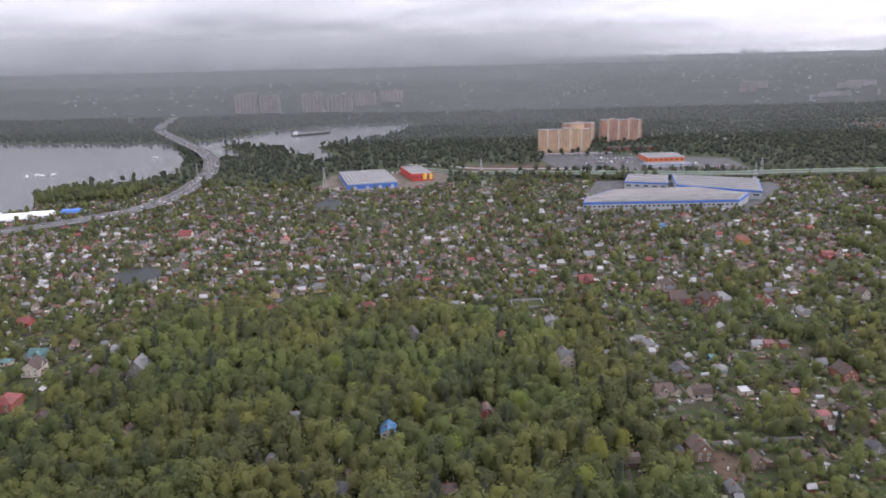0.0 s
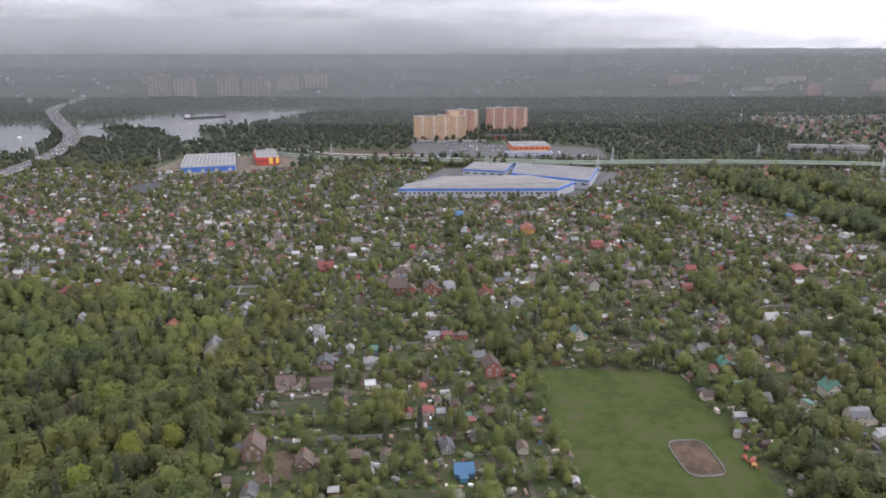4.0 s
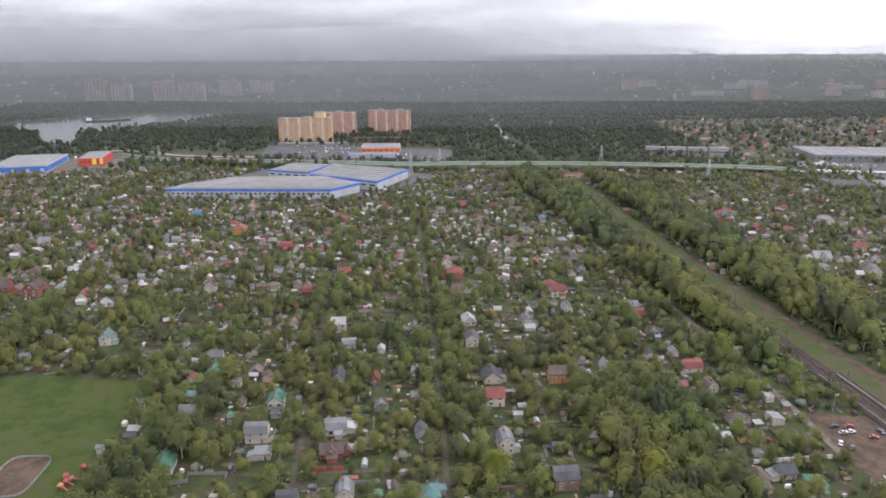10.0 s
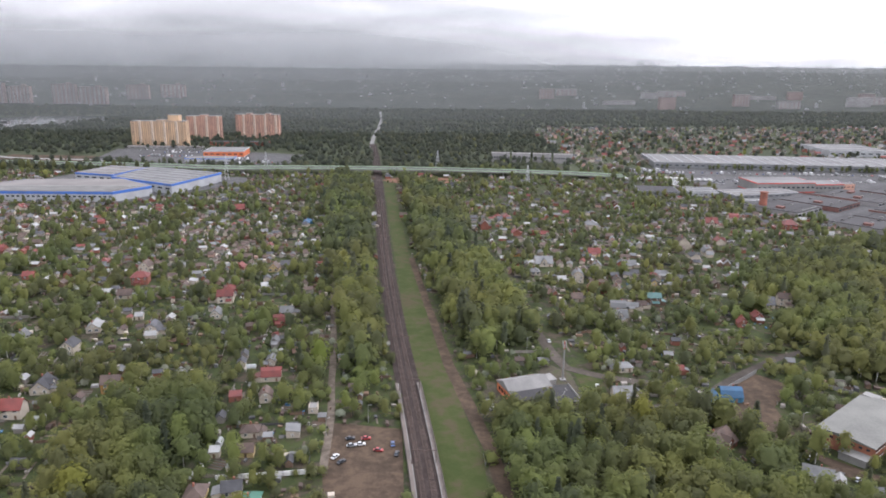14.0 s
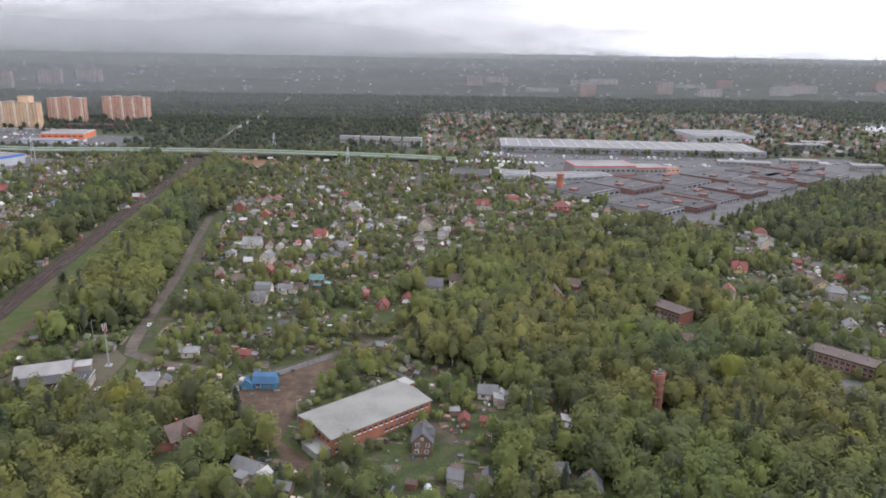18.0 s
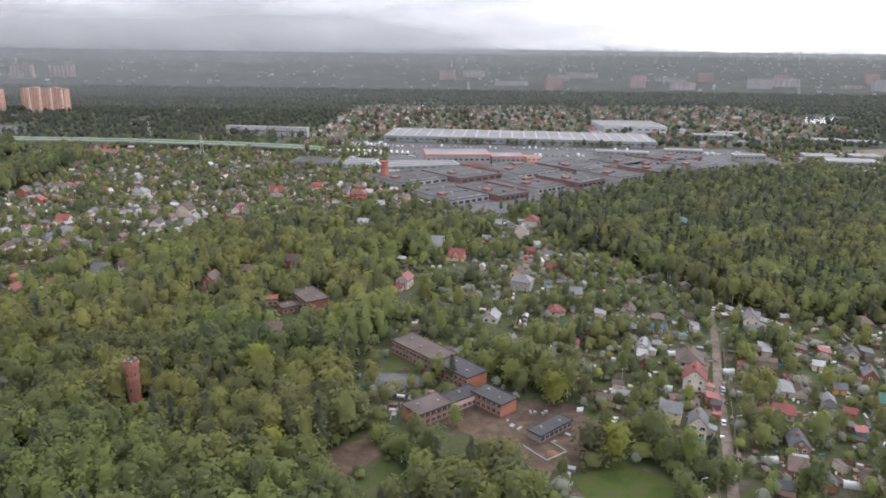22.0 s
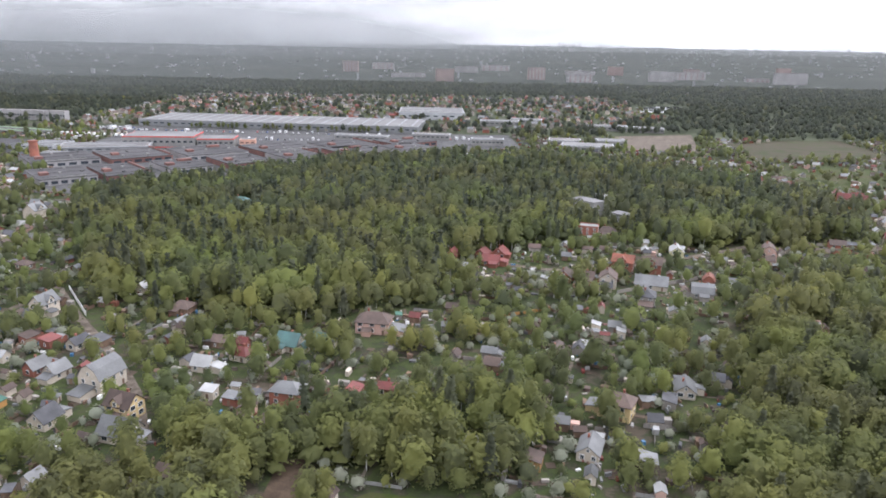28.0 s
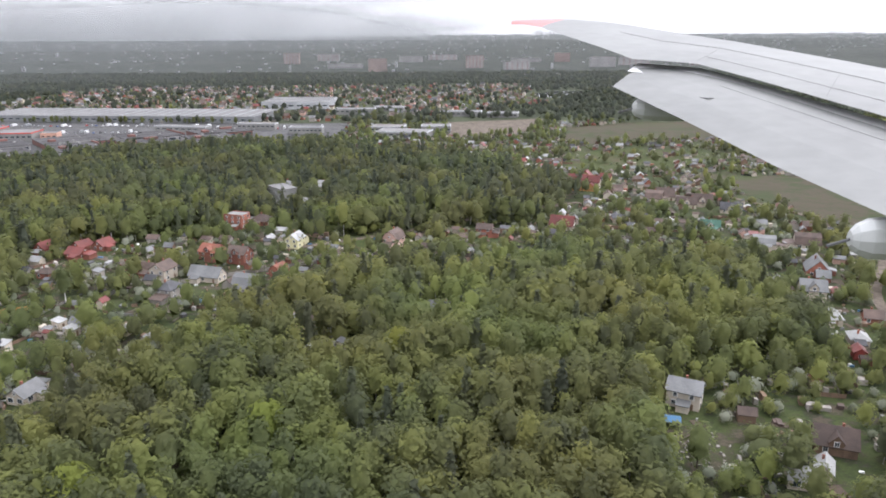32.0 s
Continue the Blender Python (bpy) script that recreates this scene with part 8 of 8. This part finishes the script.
    fir = in_wood & (kind < np.where(y > 1130, 0.10, np.where(dark, 0.24, 0.07)))
    tall = in_wood & ~fir & (kind < np.where(y > 1130, 0.40, np.where(dark | (x > 1560), 0.74, 0.58)))
    broad = in_wood & ~fir & ~tall

    def make(sel, lo, hi, w0, w1):
        # tint also drops with distance, cloud shade put into the leaf colour
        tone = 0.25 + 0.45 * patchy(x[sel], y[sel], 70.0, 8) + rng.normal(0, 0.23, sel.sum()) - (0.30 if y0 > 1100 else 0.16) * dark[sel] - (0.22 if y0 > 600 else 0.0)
        # here and there a maple or willow in its brightest new leaf
        tone += np.where(rng.random(sel.sum()) < 0.07, 0.45, 0.0)
        grow = 0.8 + 0.4 * patchy(x[sel], y[sel], 55.0, 9)
        # the belts along the railway are raised to hide the track in the camera's view
        grow *= np.where((lo > 9) & (x[sel] > 600) & (x[sel] < 815) & (y[sel] > 440) & (y[sel] < 1050), 1.25, 1.0)
        return np.stack((x[sel], y[sel], tall_by * rng.uniform(lo, hi, sel.sum()) * grow, rng.uniform(w0, w1, sel.sum()) * (1.3 if y0 > 1100 else 1.0), tone.clip(0, 1)), -1)

    wood_leaf = FAR_DIM_LEAVES if y0 > 1100 else LEAVES
    lib = lambda k, n=6: [crown(rng, k, core, leaves, leaf * (1.0 if k == "broad" else 0.8)) for _ in range(n)]
    low_lib = lambda k, n=6: [crown(rng, k, 20, int(leaves * 0.42), leaf * 1.7) for _ in range(n)]
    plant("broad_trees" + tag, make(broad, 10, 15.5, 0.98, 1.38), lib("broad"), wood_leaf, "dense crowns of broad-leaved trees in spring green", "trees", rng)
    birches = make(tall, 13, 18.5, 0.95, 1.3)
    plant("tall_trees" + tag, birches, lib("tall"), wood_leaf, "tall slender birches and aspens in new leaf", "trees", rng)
    if y1 < 700:
        plant("birch_trunks" + tag, birches, [slim(lean) for lean in (-0.03, 0.0, 0.04)], BIRCH_BARK, "pale thin trunks of birches", "trees", rng)
    plant("fir_trees" + tag, make(fir, 14, 21, 0.9, 1.2), lib("fir"), NEEDLES, "dark pointed firs among the broad-leaved trees", "trees", rng)
    if y1 < 700:
        x, y, wd, gd = spots_in(y0, y1, step * 0.92)
        dark = np.zeros(len(x), bool)
        plant("undergrowth" + tag, make(rng.random(len(x)) < wd - 0.1, 3.5, 7.5, 0.95, 1.4), [crown(rng, "bush", 20, 14, 0.16) for _ in range(5)], LEAVES, "saplings and undergrowth filling the wood", "bushes", rng)
    x, y, wd, gd = spots_in(y0, y1, garden_step)
    low = patchy(x, y, 60.0, 5)
    dark = np.zeros(len(x), bool)
    in_garden = rng.random(len(x)) < garden_share * gd * (wd < 0.9) * (0.32 + 1.10 * low) * np.where(x > 1180, 1.05, 1.0)
    gk = rng.random(len(x))
    bloom = in_garden & (gk < np.where(x > 1180, 0.26, 0.06))
    high = in_garden & ~bloom & (gk > 0.90 - 0.42 * low)
    bush = in_garden & ~bloom & ~high
    plant("blossoming_trees" + tag, make(bloom, 3.0, 5.4, 0.8, 1.1), low_lib("bush", 4), BLOSSOM, "low fruit trees in pale blossom", "trees", rng)
    plant("garden_bushes" + tag, make(bush, 2.2, 6.2, 0.85, 1.2), low_lib("bush"), LEAVES, "rounded garden bushes and fruit trees", "bushes", rng)
    plant("garden_trees" + tag, make(high, 6, 12, 0.85, 1.2), lib("broad"), LEAVES, "garden trees between the cottages", "trees", rng)


# rows of trees along the straight garden lanes
def lane_rows():
    rng = np.random.default_rng(35)
    rows = []
    for lane, off in (([(516, 290), (514, 355), (509, 431), (500, 576), (490, 720), (482, 880)], 7), ([(451, 300), (447, 366), (438, 447), (430, 560), (420, 720)], 6), ([(255, 420), (245, 600), (240, 800)], 5), ([(100, 420), (112, 600), (120, 800)], 5)):
        for px, py in smooth_line(lane, 6.5):
            for s in (-1, 1):
                if rng.random() < 0.72:
                    qx, qy = px + s * (off + rng.normal(0, 1.6)), py + rng.normal(0, 2)
                    if not taken[int((qy - Y0) / CELL), int((qx - X0) / CELL)]:
                        rows.append((qx, qy, rng.uniform(8, 15), rng.uniform(0.9, 1.25), rng.uniform(0.1, 0.7)))
    for px in np.arange(1112, 1510, 6.5):
        if rng.random() < 0.6:
            rows.append((px, 1189 - 0.1188 * (px - 1108) + rng.normal(0, 1.5), rng.uniform(7, 12), rng.uniform(0.9, 1.2), rng.uniform(0.0, 0.3)))
    plant("lane_trees", np.array(rows), [crown(rng, "broad", 20, 120, 0.062) for _ in range(6)], LEAVES, "rows of broad-leaved trees lining the garden lanes", "trees", rng)


# small things lying about in the gardens
def clutter():
    rng = random.Random(83)
    mats = [FRAME_WHITE, CONCRETE, BARK, ROOFS["s"][1], ROOFS["r"][1], WALLS["n"][1], ROOFS["b"][1], WALLS["e"][1]]
    g, beds = Geo(), Geo()
    for px, py, pw in PLOTS:
        if py > 620:
            continue
        for _ in range(11 if px > 1180 else 7):
            a, r = rng.uniform(0, 6.3), pw * 0.6 + rng.uniform(1, 12)
            g.slot = rng.choice((0, 1, 1, 2, 2, 3, 3, 4, 5, 5, 6, 7, 7))
            g.box(px + r * math.cos(a), py + r * math.sin(a), -0.1, rng.uniform(0.4, 2.6), rng.uniform(0.3, 1.1), rng.uniform(0.3, 1.6), rng.choice((4, 94)) + rng.uniform(-20, 20))
        for _ in range(2):
            a, r = rng.uniform(0, 6.3), pw * 0.6 + rng.uniform(4, 13)
            beds.box(px + r * math.cos(a), py + r * math.sin(a), -0.1, rng.uniform(3, 7), rng.uniform(1.2, 4), 0.22, rng.choice((4, 94, -16)))
    g.thing("garden_clutter", mats, "boards, barrels and small clutter lying about gardens", "clutter", "stuff")
    beds.thing("dug_garden_beds", BED, "dug brown beds between the garden bushes", "garden beds", "stuff")


clutter()


# the plots are parted by board and wire-mesh fences; paths, beds, woodpiles and lean-tos lie inside them
def plot_lines():
    rng = np.random.default_rng(91)
    boards, paths, small = Geo(), Geo(), Geo()
    x, y, wd, gd = spots_in(285, 840, 13.0)
    for px, py, w_, g_ in zip(x, y, wd, gd):
        if g_ < 0.5 or w_ > 0.5:
            continue
        turn = (4 if px < 850 else -16) + rng.normal(0, 3)
        if rng.random() < 0.62:
            side = turn + (90 if rng.random() < 0.5 else 0)
            n, gap = int(rng.integers(3, 8)), 2.4
            boards.slot = int(rng.choice((0, 0, 0, 1, 1, 1, 2, 3)))
            hgt = rng.uniform(1.1, 1.9)
            for k in range(n):
                bx, by = px + math.cos(radians(side)) * gap * k, py + math.sin(radians(side)) * gap * k
                if not taken[int((by - Y0) / CELL), int((bx - X0) / CELL)]:
                    boards.box(bx, by, -0.1, gap * 0.96, 0.10, hgt + rng.uniform(-0.05, 0.05), side)
        if py < 640 and rng.random() < 0.55:
            side = turn + (90 if rng.random() < 0.6 else 0)
            paths.box(px + rng.uniform(-4, 4), py + rng.uniform(-4, 4), -0.1, rng.uniform(5, 13), rng.uniform(0.7, 1.3), 0.16, side)
        for _ in range(int(rng.integers(1, 3) if py < 560 else 1)):
            qx, qy = px + rng.uniform(-6, 6), py + rng.uniform(-6, 6)
            if taken[int((qy - Y0) / CELL), int((qx - X0) / CELL)]:
                continue
            small.slot = int(rng.choice((0, 0, 2, 2, 2, 2, 4, 4, 5, 5, 5, 5, 7, 7, 7, 7, 1, 3)))
            a, b, h = rng.uniform(1.2, 4.4), rng.uniform(0.8, 2.2), rng.uniform(0.5, 1.9)
            m = pose(qx, qy, 0, 0, 0, turn + (90 if rng.random() < 0.5 else 0))
            verts = [(-a / 2, -b / 2, -0.1), (a / 2, -b / 2, -0.1), (a / 2, b / 2, -0.1), (-a / 2, b / 2, -0.1), (-a / 2, -b / 2, h), (a / 2, -b / 2, h), (a / 2, b / 2, h * 1.25), (-a / 2, b / 2, h * 1.25)]
            small.add([m @ Vector(p) for p in verts], [(3, 2, 1, 0), (4, 5, 6, 7), (0, 1, 5, 4), (1, 2, 6, 5), (2, 3, 7, 6), (3, 0, 4, 7)])
            if py < 640:
                claim_disc(qx, qy, 1.6)
    boards.thing("plot_fences", [WALLS["e"][1], WALLS["n"][1], LIGHT_CONCRETE, ROOFS["k"][1]], "grey and brown board fences parting garden plots", "fences", "stuff")
    paths.thing("garden_paths", LANE, "narrow trodden paths through garden plots", "paths", "stuff")
    small.thing("lean_tos_and_woodpiles", [ROOFS["s"][1], ROOFS["w"][1], WALLS["e"][1], WALLS["w"][1], ROOFS["k"][1], WALLS["n"][1], FILM, ROOFS["m"][1]], "small lean-tos, frames and woodpiles in the gardens", "sheds", "stuff")


plot_lines()


# single trees that stand out along lanes and in gardens
def lone_trees():
    rng = np.random.default_rng(31)
    crowns = {}
    for kind, mat, count in (("broad", LEAVES, 5), ("tall", LEAVES, 3), ("fir", NEEDLES, 2), ("bush", BLOSSOM, 3)):
        for i in range(count):
            v, f, nn = crown(rng, kind, 20, 260, 0.042 if kind != "bush" else 0.075)
            crowns.setdefault(kind, []).append(bulk_mesh("crown", v, f, np.full(len(v), rng.uniform(0.25, 0.8)), mat, nn))
    sv, sf = stem(0.55, 0.022)
    trunks = {k: bulk_mesh("trunk", sv, sf, np.zeros(len(sv)), BIRCH_BARK if k == "tall" else BARK) for k in crowns}
    words = {"broad": ("broad-leaved tree in fresh green leaf among gardens", 9, 15), "tall": ("slender birch with a pale trunk", 12, 18), "fir": ("dark pointed fir tree", 11, 18), "bush": ("low fruit tree in pale blossom", 4, 6)}
    x, y, wd, gd = spots_in(300, 500, 15)
    order = rng.permutation(len(x))
    done = 0
    for i in order:
        if gd[i] < 0.5 or done >= 150:
            continue
        a, b = int((x[i] - X0) / CELL), int((y[i] - Y0) / CELL)
        if taken[b, a]:
            continue
        done += 1
        kind = ("broad", "broad", "broad", "tall", "tall", "fir", "bush", "bush")[rng.integers(8)]
        label, lo, hi = words[kind]
        hgt = rng.uniform(lo, hi)
        hub = empty("tree", pose(x[i], y[i], 0, 0, 0, rng.uniform(0, 360)), label, "tree", "trees in the gardens")
        sc = Matrix.Diagonal((hgt * rng.uniform(0.9, 1.2), hgt * rng.uniform(0.9, 1.2), hgt, 1))
        instance("trunk", trunks[kind], hub, Matrix.Translation((0, 0, -0.2)) @ sc)
        instance("crown", crowns[kind][rng.integers(len(crowns[kind]))], hub, sc)
        claim_disc(x[i], y[i], 2.2)


# old maples in their brightest leaf, standing over the rest
def maples():
    rng = np.random.default_rng(57)
    sv, sf = stem(0.5, 0.028)
    trunk = bulk_mesh("trunk", sv, sf, np.zeros(len(sv)), BARK)
    tops = []
    for i in range(4):
        v, f, nn = crown(rng, "broad", 60, 420, 0.040)
        tops.append(bulk_mesh("crown", v, f, np.full(len(v), 0.55 + 0.12 * i), MAPLE_LEAVES, nn))
    for px, py in ((1, 322), (20, 313), (40, 370), (73, 316), (87, 328), (-17, 364), (61, 290), (-74, 427), (1695, 338), (1657, 307), (1731, 386), (1226, 364), (1240, 323), (1122, 321), (1069, 433), (1103, 386), (536, 311), (600, 310), (675, 438), (832, 364)):
        hgt = rng.uniform(15, 18.5)
        hub = empty("maple_tree", pose(px, py, 0, 0, 0, rng.uniform(0, 360)), "large round maple in bright yellow-green leaf", "tree", "bright maples")
        sc = Matrix.Diagonal((hgt * rng.uniform(1.0, 1.25), hgt * rng.uniform(1.0, 1.25), hgt, 1))
        instance("trunk", trunk, hub, Matrix.Translation((0, 0, -0.2)) @ sc)
        instance("crown", tops[rng.integers(4)], hub, sc)
        claim_disc(px, py, 5.0)


lone_trees()
maples()
lane_rows()
forest("", 255, 425, 6.3, 20, 225, 0.047, 5.2, 0.86, 41)
forest("_behind", 425, 620, 6.5, 20, 72, 0.068, 5.3, 0.86, 44)
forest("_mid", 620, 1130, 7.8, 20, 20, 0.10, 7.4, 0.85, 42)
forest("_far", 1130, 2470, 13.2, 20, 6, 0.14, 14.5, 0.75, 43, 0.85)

# ---- the distance: woods, a skyline and sheets standing in for haze ----
far_rng = random.Random(61)
FAR_LAND = material("far_woodland", (0.046, 0.053, 0.045), 0.95, 0.6, 0.004, 0.03)
SKYLINE = material("far_city", (0.33, 0.33, 0.335), 0.9, 0.55, 0.01, 0.1)


def ridge(name, y, x0, x1, top, rough, label, step=40):
    g = Geo()
    n = int((x1 - x0) / step)
    pts = [(x0 + step * i, top + rough * (noise.noise((x0 / 300 + i * 0.13, y * 0.01, 0)) + 0.5 * noise.noise((i * 0.7, y, 1)))) for i in range(n + 1)]
    verts = [(x, y, -1) for x, _ in pts] + [(x, y, z) for x, z in pts] + [(x, y + 300, z * 0.9) for x, z in pts]
    m = n + 1
    faces = [(i, i + 1, m + i + 1, m + i) for i in range(n)] + [(m + i, m + i + 1, 2 * m + i + 1, 2 * m + i) for i in range(n)]
    g.add(verts, faces)
    return g.thing(name, FAR_LAND, label, "woodland", "structure")


# colours darkened to hold the shade between the far crowns
far_sheet = patchwork("far_woods_and_fields", [(0.022, 0.027, 0.020), (0.026, 0.031, 0.023), (0.030, 0.035, 0.027), (0.044, 0.047, 0.038)], 0.006)


def rise(y):
    """The far backdrop is tilted up towards the horizon to fit the camera's view."""
    return 2.0 + max(0.0, y - 2480) * 0.0276


Geo().add([(-6600, 2480, -0.5), (8600, 2480, -0.5), (8600, 2480, 2.0), (-6600, 2480, 2.0), (8600, 6890, rise(6890)), (-6600, 6890, rise(6890)), (8600, 6890, -0.5), (-6600, 6890, -0.5)],
          [(0, 1, 2, 3), (3, 2, 4, 5), (5, 4, 6, 7), (0, 7, 6, 1), (1, 6, 4, 2), (0, 3, 5, 7)]).thing("backdrop_far_land", far_sheet, "far woods and fields fading into rain", "woodland", "structure")
ridge("backdrop_horizon", 6900, -5600, 7800, 132, 5, "faint line of the horizon in the haze")
# scattered pale buildings
specks = Geo()
for i in range(900):
    y = 2150 + 4400 * far_rng.random() ** 0.8
    x = 700 + far_rng.uniform(-0.75, 0.85) * y
    specks.box(x, y, rise(y) - 1, far_rng.uniform(5, 14), far_rng.uniform(6, 12), far_rng.uniform(4, 8) + (14 if far_rng.random() < 0.05 else 0), far_rng.uniform(-15, 15))
specks.thing("far_buildings", SKYLINE, "pale specks of far buildings among the woods", "buildings", "stuff")
city = Geo()
for i in range(150):
    x = far_rng.uniform(-2500, 7600)
    w, h = far_rng.uniform(6, 20), 128 + far_rng.uniform(2, 14) * (1.7 if far_rng.random() < 0.10 else 1)
    city.box(x, 6960 + far_rng.uniform(-30, 30), -1, w, 20, h + 2)
for i in range(11):
    city.box(2810 + 19 * i + far_rng.uniform(-4, 4), 6960, -1, far_rng.uniform(5, 9), 14, far_rng.uniform(142, 176))
city.thing("distant_city", SKYLINE, "faint skyline of a distant city on the horizon", "city", "stuff")
# haze is put in as upright sheets, toned darker near and paler far
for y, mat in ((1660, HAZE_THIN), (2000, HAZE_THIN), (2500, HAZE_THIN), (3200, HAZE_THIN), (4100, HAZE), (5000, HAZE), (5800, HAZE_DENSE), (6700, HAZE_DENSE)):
    Geo().add([(-6500, y, -0.5), (8600, y, -0.5), (8600, y + 60, 560), (-6500, y + 60, 560)], [(0, 1, 2, 3)]).thing("backdrop_rain_haze", mat, "translucent sheet standing in for grey rain haze", "haze", "structure")

# ---- the plan is set down at its scale ----
for ob in list(scene.objects):
    if ob.parent is None and ob.type in {"MESH", "EMPTY"}:
        ob.matrix_world = Matrix.Scale(PLAN, 4) @ ob.matrix_world

# ---- the wing of the aircraft that carries the camera, where it is when the clip ends ----
WING_PAINT = material("wing_paint", (0.172, 0.176, 0.168), 0.5, 0.8, 0.35, 3.0, bump=0.02)
WING_SEAM = material("wing_seam", (0.10, 0.10, 0.10), 0.6, 0.8, 0.5, 3.0, bump=0.0)
# wing paint made brighter to offset the shade under the flap
WING_PAINT_BRIGHT = material("brightened_wing_paint", (0.44, 0.45, 0.44), 0.45, 0.85, 0.5, 3.0, bump=0.0)
WING_SLOT_FILL = material("brightened_slot_fill", (0.60, 0.60, 0.59), 0.7, 0.8, 0.5, 3.0, bump=0.0)
WING_RED = material("wing_red", (0.55, 0.045, 0.04), 0.4, 0.85, 0.5, 3.0, bump=0.0)
wing = empty("aircraft_wing", pose(1739.11 * PLAN, 160.25 * PLAN, 112.31 * PLAN, 0, 0, -1.73), "pale grey airliner wing with a red tip and lowered flap", "aircraft wing")


def skin(front, rear, thick, bulge=0.10):
    """A wing skin between two edges of matching points, a little arched, with thickness below."""
    g, n = Geo(), len(front)
    rows = []
    for t in (0.0, 0.12, 0.35, 0.65, 1.0):
        up = bulge * 4 * t * (1 - t)
        rows.append([tuple(a + (b - a) * t + (up if i == 2 else 0) for i, (a, b) in enumerate(zip(f, r))) for f, r in zip(front, rear)])
    for t in (0.9, 0.5, 0.1):
        rows.append([tuple(a + (b - a) * t - (thick * 4 * (0.25 + t * (1 - t) * 0.75) * (1 - t * 0.8) if i == 2 else 0) for i, (a, b) in enumerate(zip(f, r))) for f, r in zip(front, rear)])
    m = len(rows)
    verts = [p for r in rows for p in r]
    faces = [(j * n + i, ((j + 1) % m) * n + i, ((j + 1) % m) * n + i + 1, j * n + i + 1) for j in range(m) for i in range(n - 1)]
    faces += [tuple(j * n for j in range(m))[::-1], tuple(j * n + n - 1 for j in range(m))]
    return g.add(verts, faces)


LEAD = [(3.55, 21.6, 0.49), (4.41, 21.04, 0.42), (5.08, 19.9, 0.28), (5.8, 18.3, 0.08), (6.59, 16.73, -0.11), (7.19, 15.24, -0.3), (7.66, 13.92, -0.46), (8.03, 12.75, -0.61), (11.2, 6.0, -1.45)]
TRAIL = [(2.58, 19.74, 0.26), (3.03, 17.53, -0.01), (3.4, 15.93, -0.21), (3.68, 14.3, -0.41), (4.72, 13.73, -0.48), (5.2, 12.07, -0.69), (5.56, 10.54, -0.88), (5.88, 9.16, -1.05), (6.95, 4.6, -1.62)]
FLAP_TOP = [(4.19, 14.85, -0.52), (5.01, 12.8, -0.74), (5.41, 11.26, -0.94), (5.88, 9.13, -1.21), (6.8, 4.6, -1.8)]
FLAP_END = [(3.05, 13.1, -0.85), (3.55, 10.58, -1.18), (3.93, 8.39, -1.47), (4.3, 6.8, -1.67), (4.85, 4.0, -2.02)]
skin(LEAD, TRAIL, 0.10, 0.03).part("main_panel", WING_PAINT, wing)
skin([(1.96, 21.14, 0.44), (2.72, 21.48, 0.48), (3.53, 21.6, 0.49)], [(1.91, 20.43, 0.35), (2.26, 20.28, 0.33), (2.56, 19.74, 0.26)], 0.05, 0.02).part("tip", WING_RED, wing, "red wing tip")
skin(FLAP_TOP, FLAP_END, 0.07, 0.05).part("flap", WING_PAINT, wing)
# added strip closing the slot between wing and lowered flap, its colour brightened against the shade
Geo().add([(p[0] + 0.25, p[1] + 0.5, p[2] - 0.10) for p in TRAIL[3:]] + [(p[0] - 0.16, p[1] - 0.32, p[2] - 0.22) for p in TRAIL[3:]] + [(p[0] - 0.05, p[1] - 0.1, p[2] - 0.34) for p in TRAIL[3:]], [(i, i + 1, 7 + i, 6 + i) for i in range(5)] + [(6 + i, 7 + i, 13 + i, 12 + i) for i in range(5)] + [(12 + i, 13 + i, i + 1, i) for i in range(5)]).part("flap_cove", WING_SLOT_FILL, wing)
for x, y, z, s in ((4.05, 12.25, -1.16, 0.62), (5.0, 6.9, -1.95, 0.68)):
    g = Geo()
    ring_n, rows = 10, []
    for t in (-1.0, -0.94, -0.8, -0.3, 0.3, 0.75, 1.0):
        r = 0.36 * s * (1 - 0.55 * abs(t) ** 6) if t > -0.98 else 0.12 * s
        rows.append([(x + 1.35 * s * t, y + 0.7 * r * math.cos(2 * math.pi * i / ring_n), z + r * math.sin(2 * math.pi * i / ring_n)) for i in range(ring_n)])
    g.add([p for r in rows for p in r], [(j * ring_n + i, j * ring_n + (i + 1) % ring_n, (j + 1) * ring_n + (i + 1) % ring_n, (j + 1) * ring_n + i) for j in range(6) for i in range(ring_n)] + [tuple(range(ring_n))[::-1], tuple(6 * ring_n + i for i in range(ring_n))])
    g.part("flap_track_fairing", WING_PAINT_BRIGHT, wing)
    Geo().bar((x - 1.3 * s, y, z), (x - 1.3 * s - 0.28, y - 0.05, z - 0.06), 0.012).part("drain_pipe", WING_SEAM, wing)


def across(edge, other, f, up):
    return [tuple(p + (q - p) * f + (up if k == 2 else 0) for k, (p, q) in enumerate(zip(a, b))) for a, b in zip(edge, other)]


def seam(pts, r=0.0028):
    for a, b in zip(pts, pts[1:]):
        Geo().bar(a, b, r).part("panel_seam", WING_SEAM, wing)


seam(across(LEAD, TRAIL, 0.42, 0.032)[2:])
seam(across(LEAD, TRAIL, 0.78, 0.024)[4:8], 0.0018)
seam(across(FLAP_TOP, FLAP_END, 0.22, 0.038)[1:4], 0.0014)
for i in (4, 6):
    seam([across(LEAD, TRAIL, f, 0.03)[i] for f in (0.44, 0.7, 0.97)], 0.0018)
for i, f in ((1, 0.55), (3, 0.4)):
    p = across(FLAP_TOP, FLAP_END, f, 0.05)[i]
    Geo().box(p[0], p[1], p[2] - 0.02, 0.12, 0.2, 0.02, 20).part("access_panel", WING_SEAM, wing)
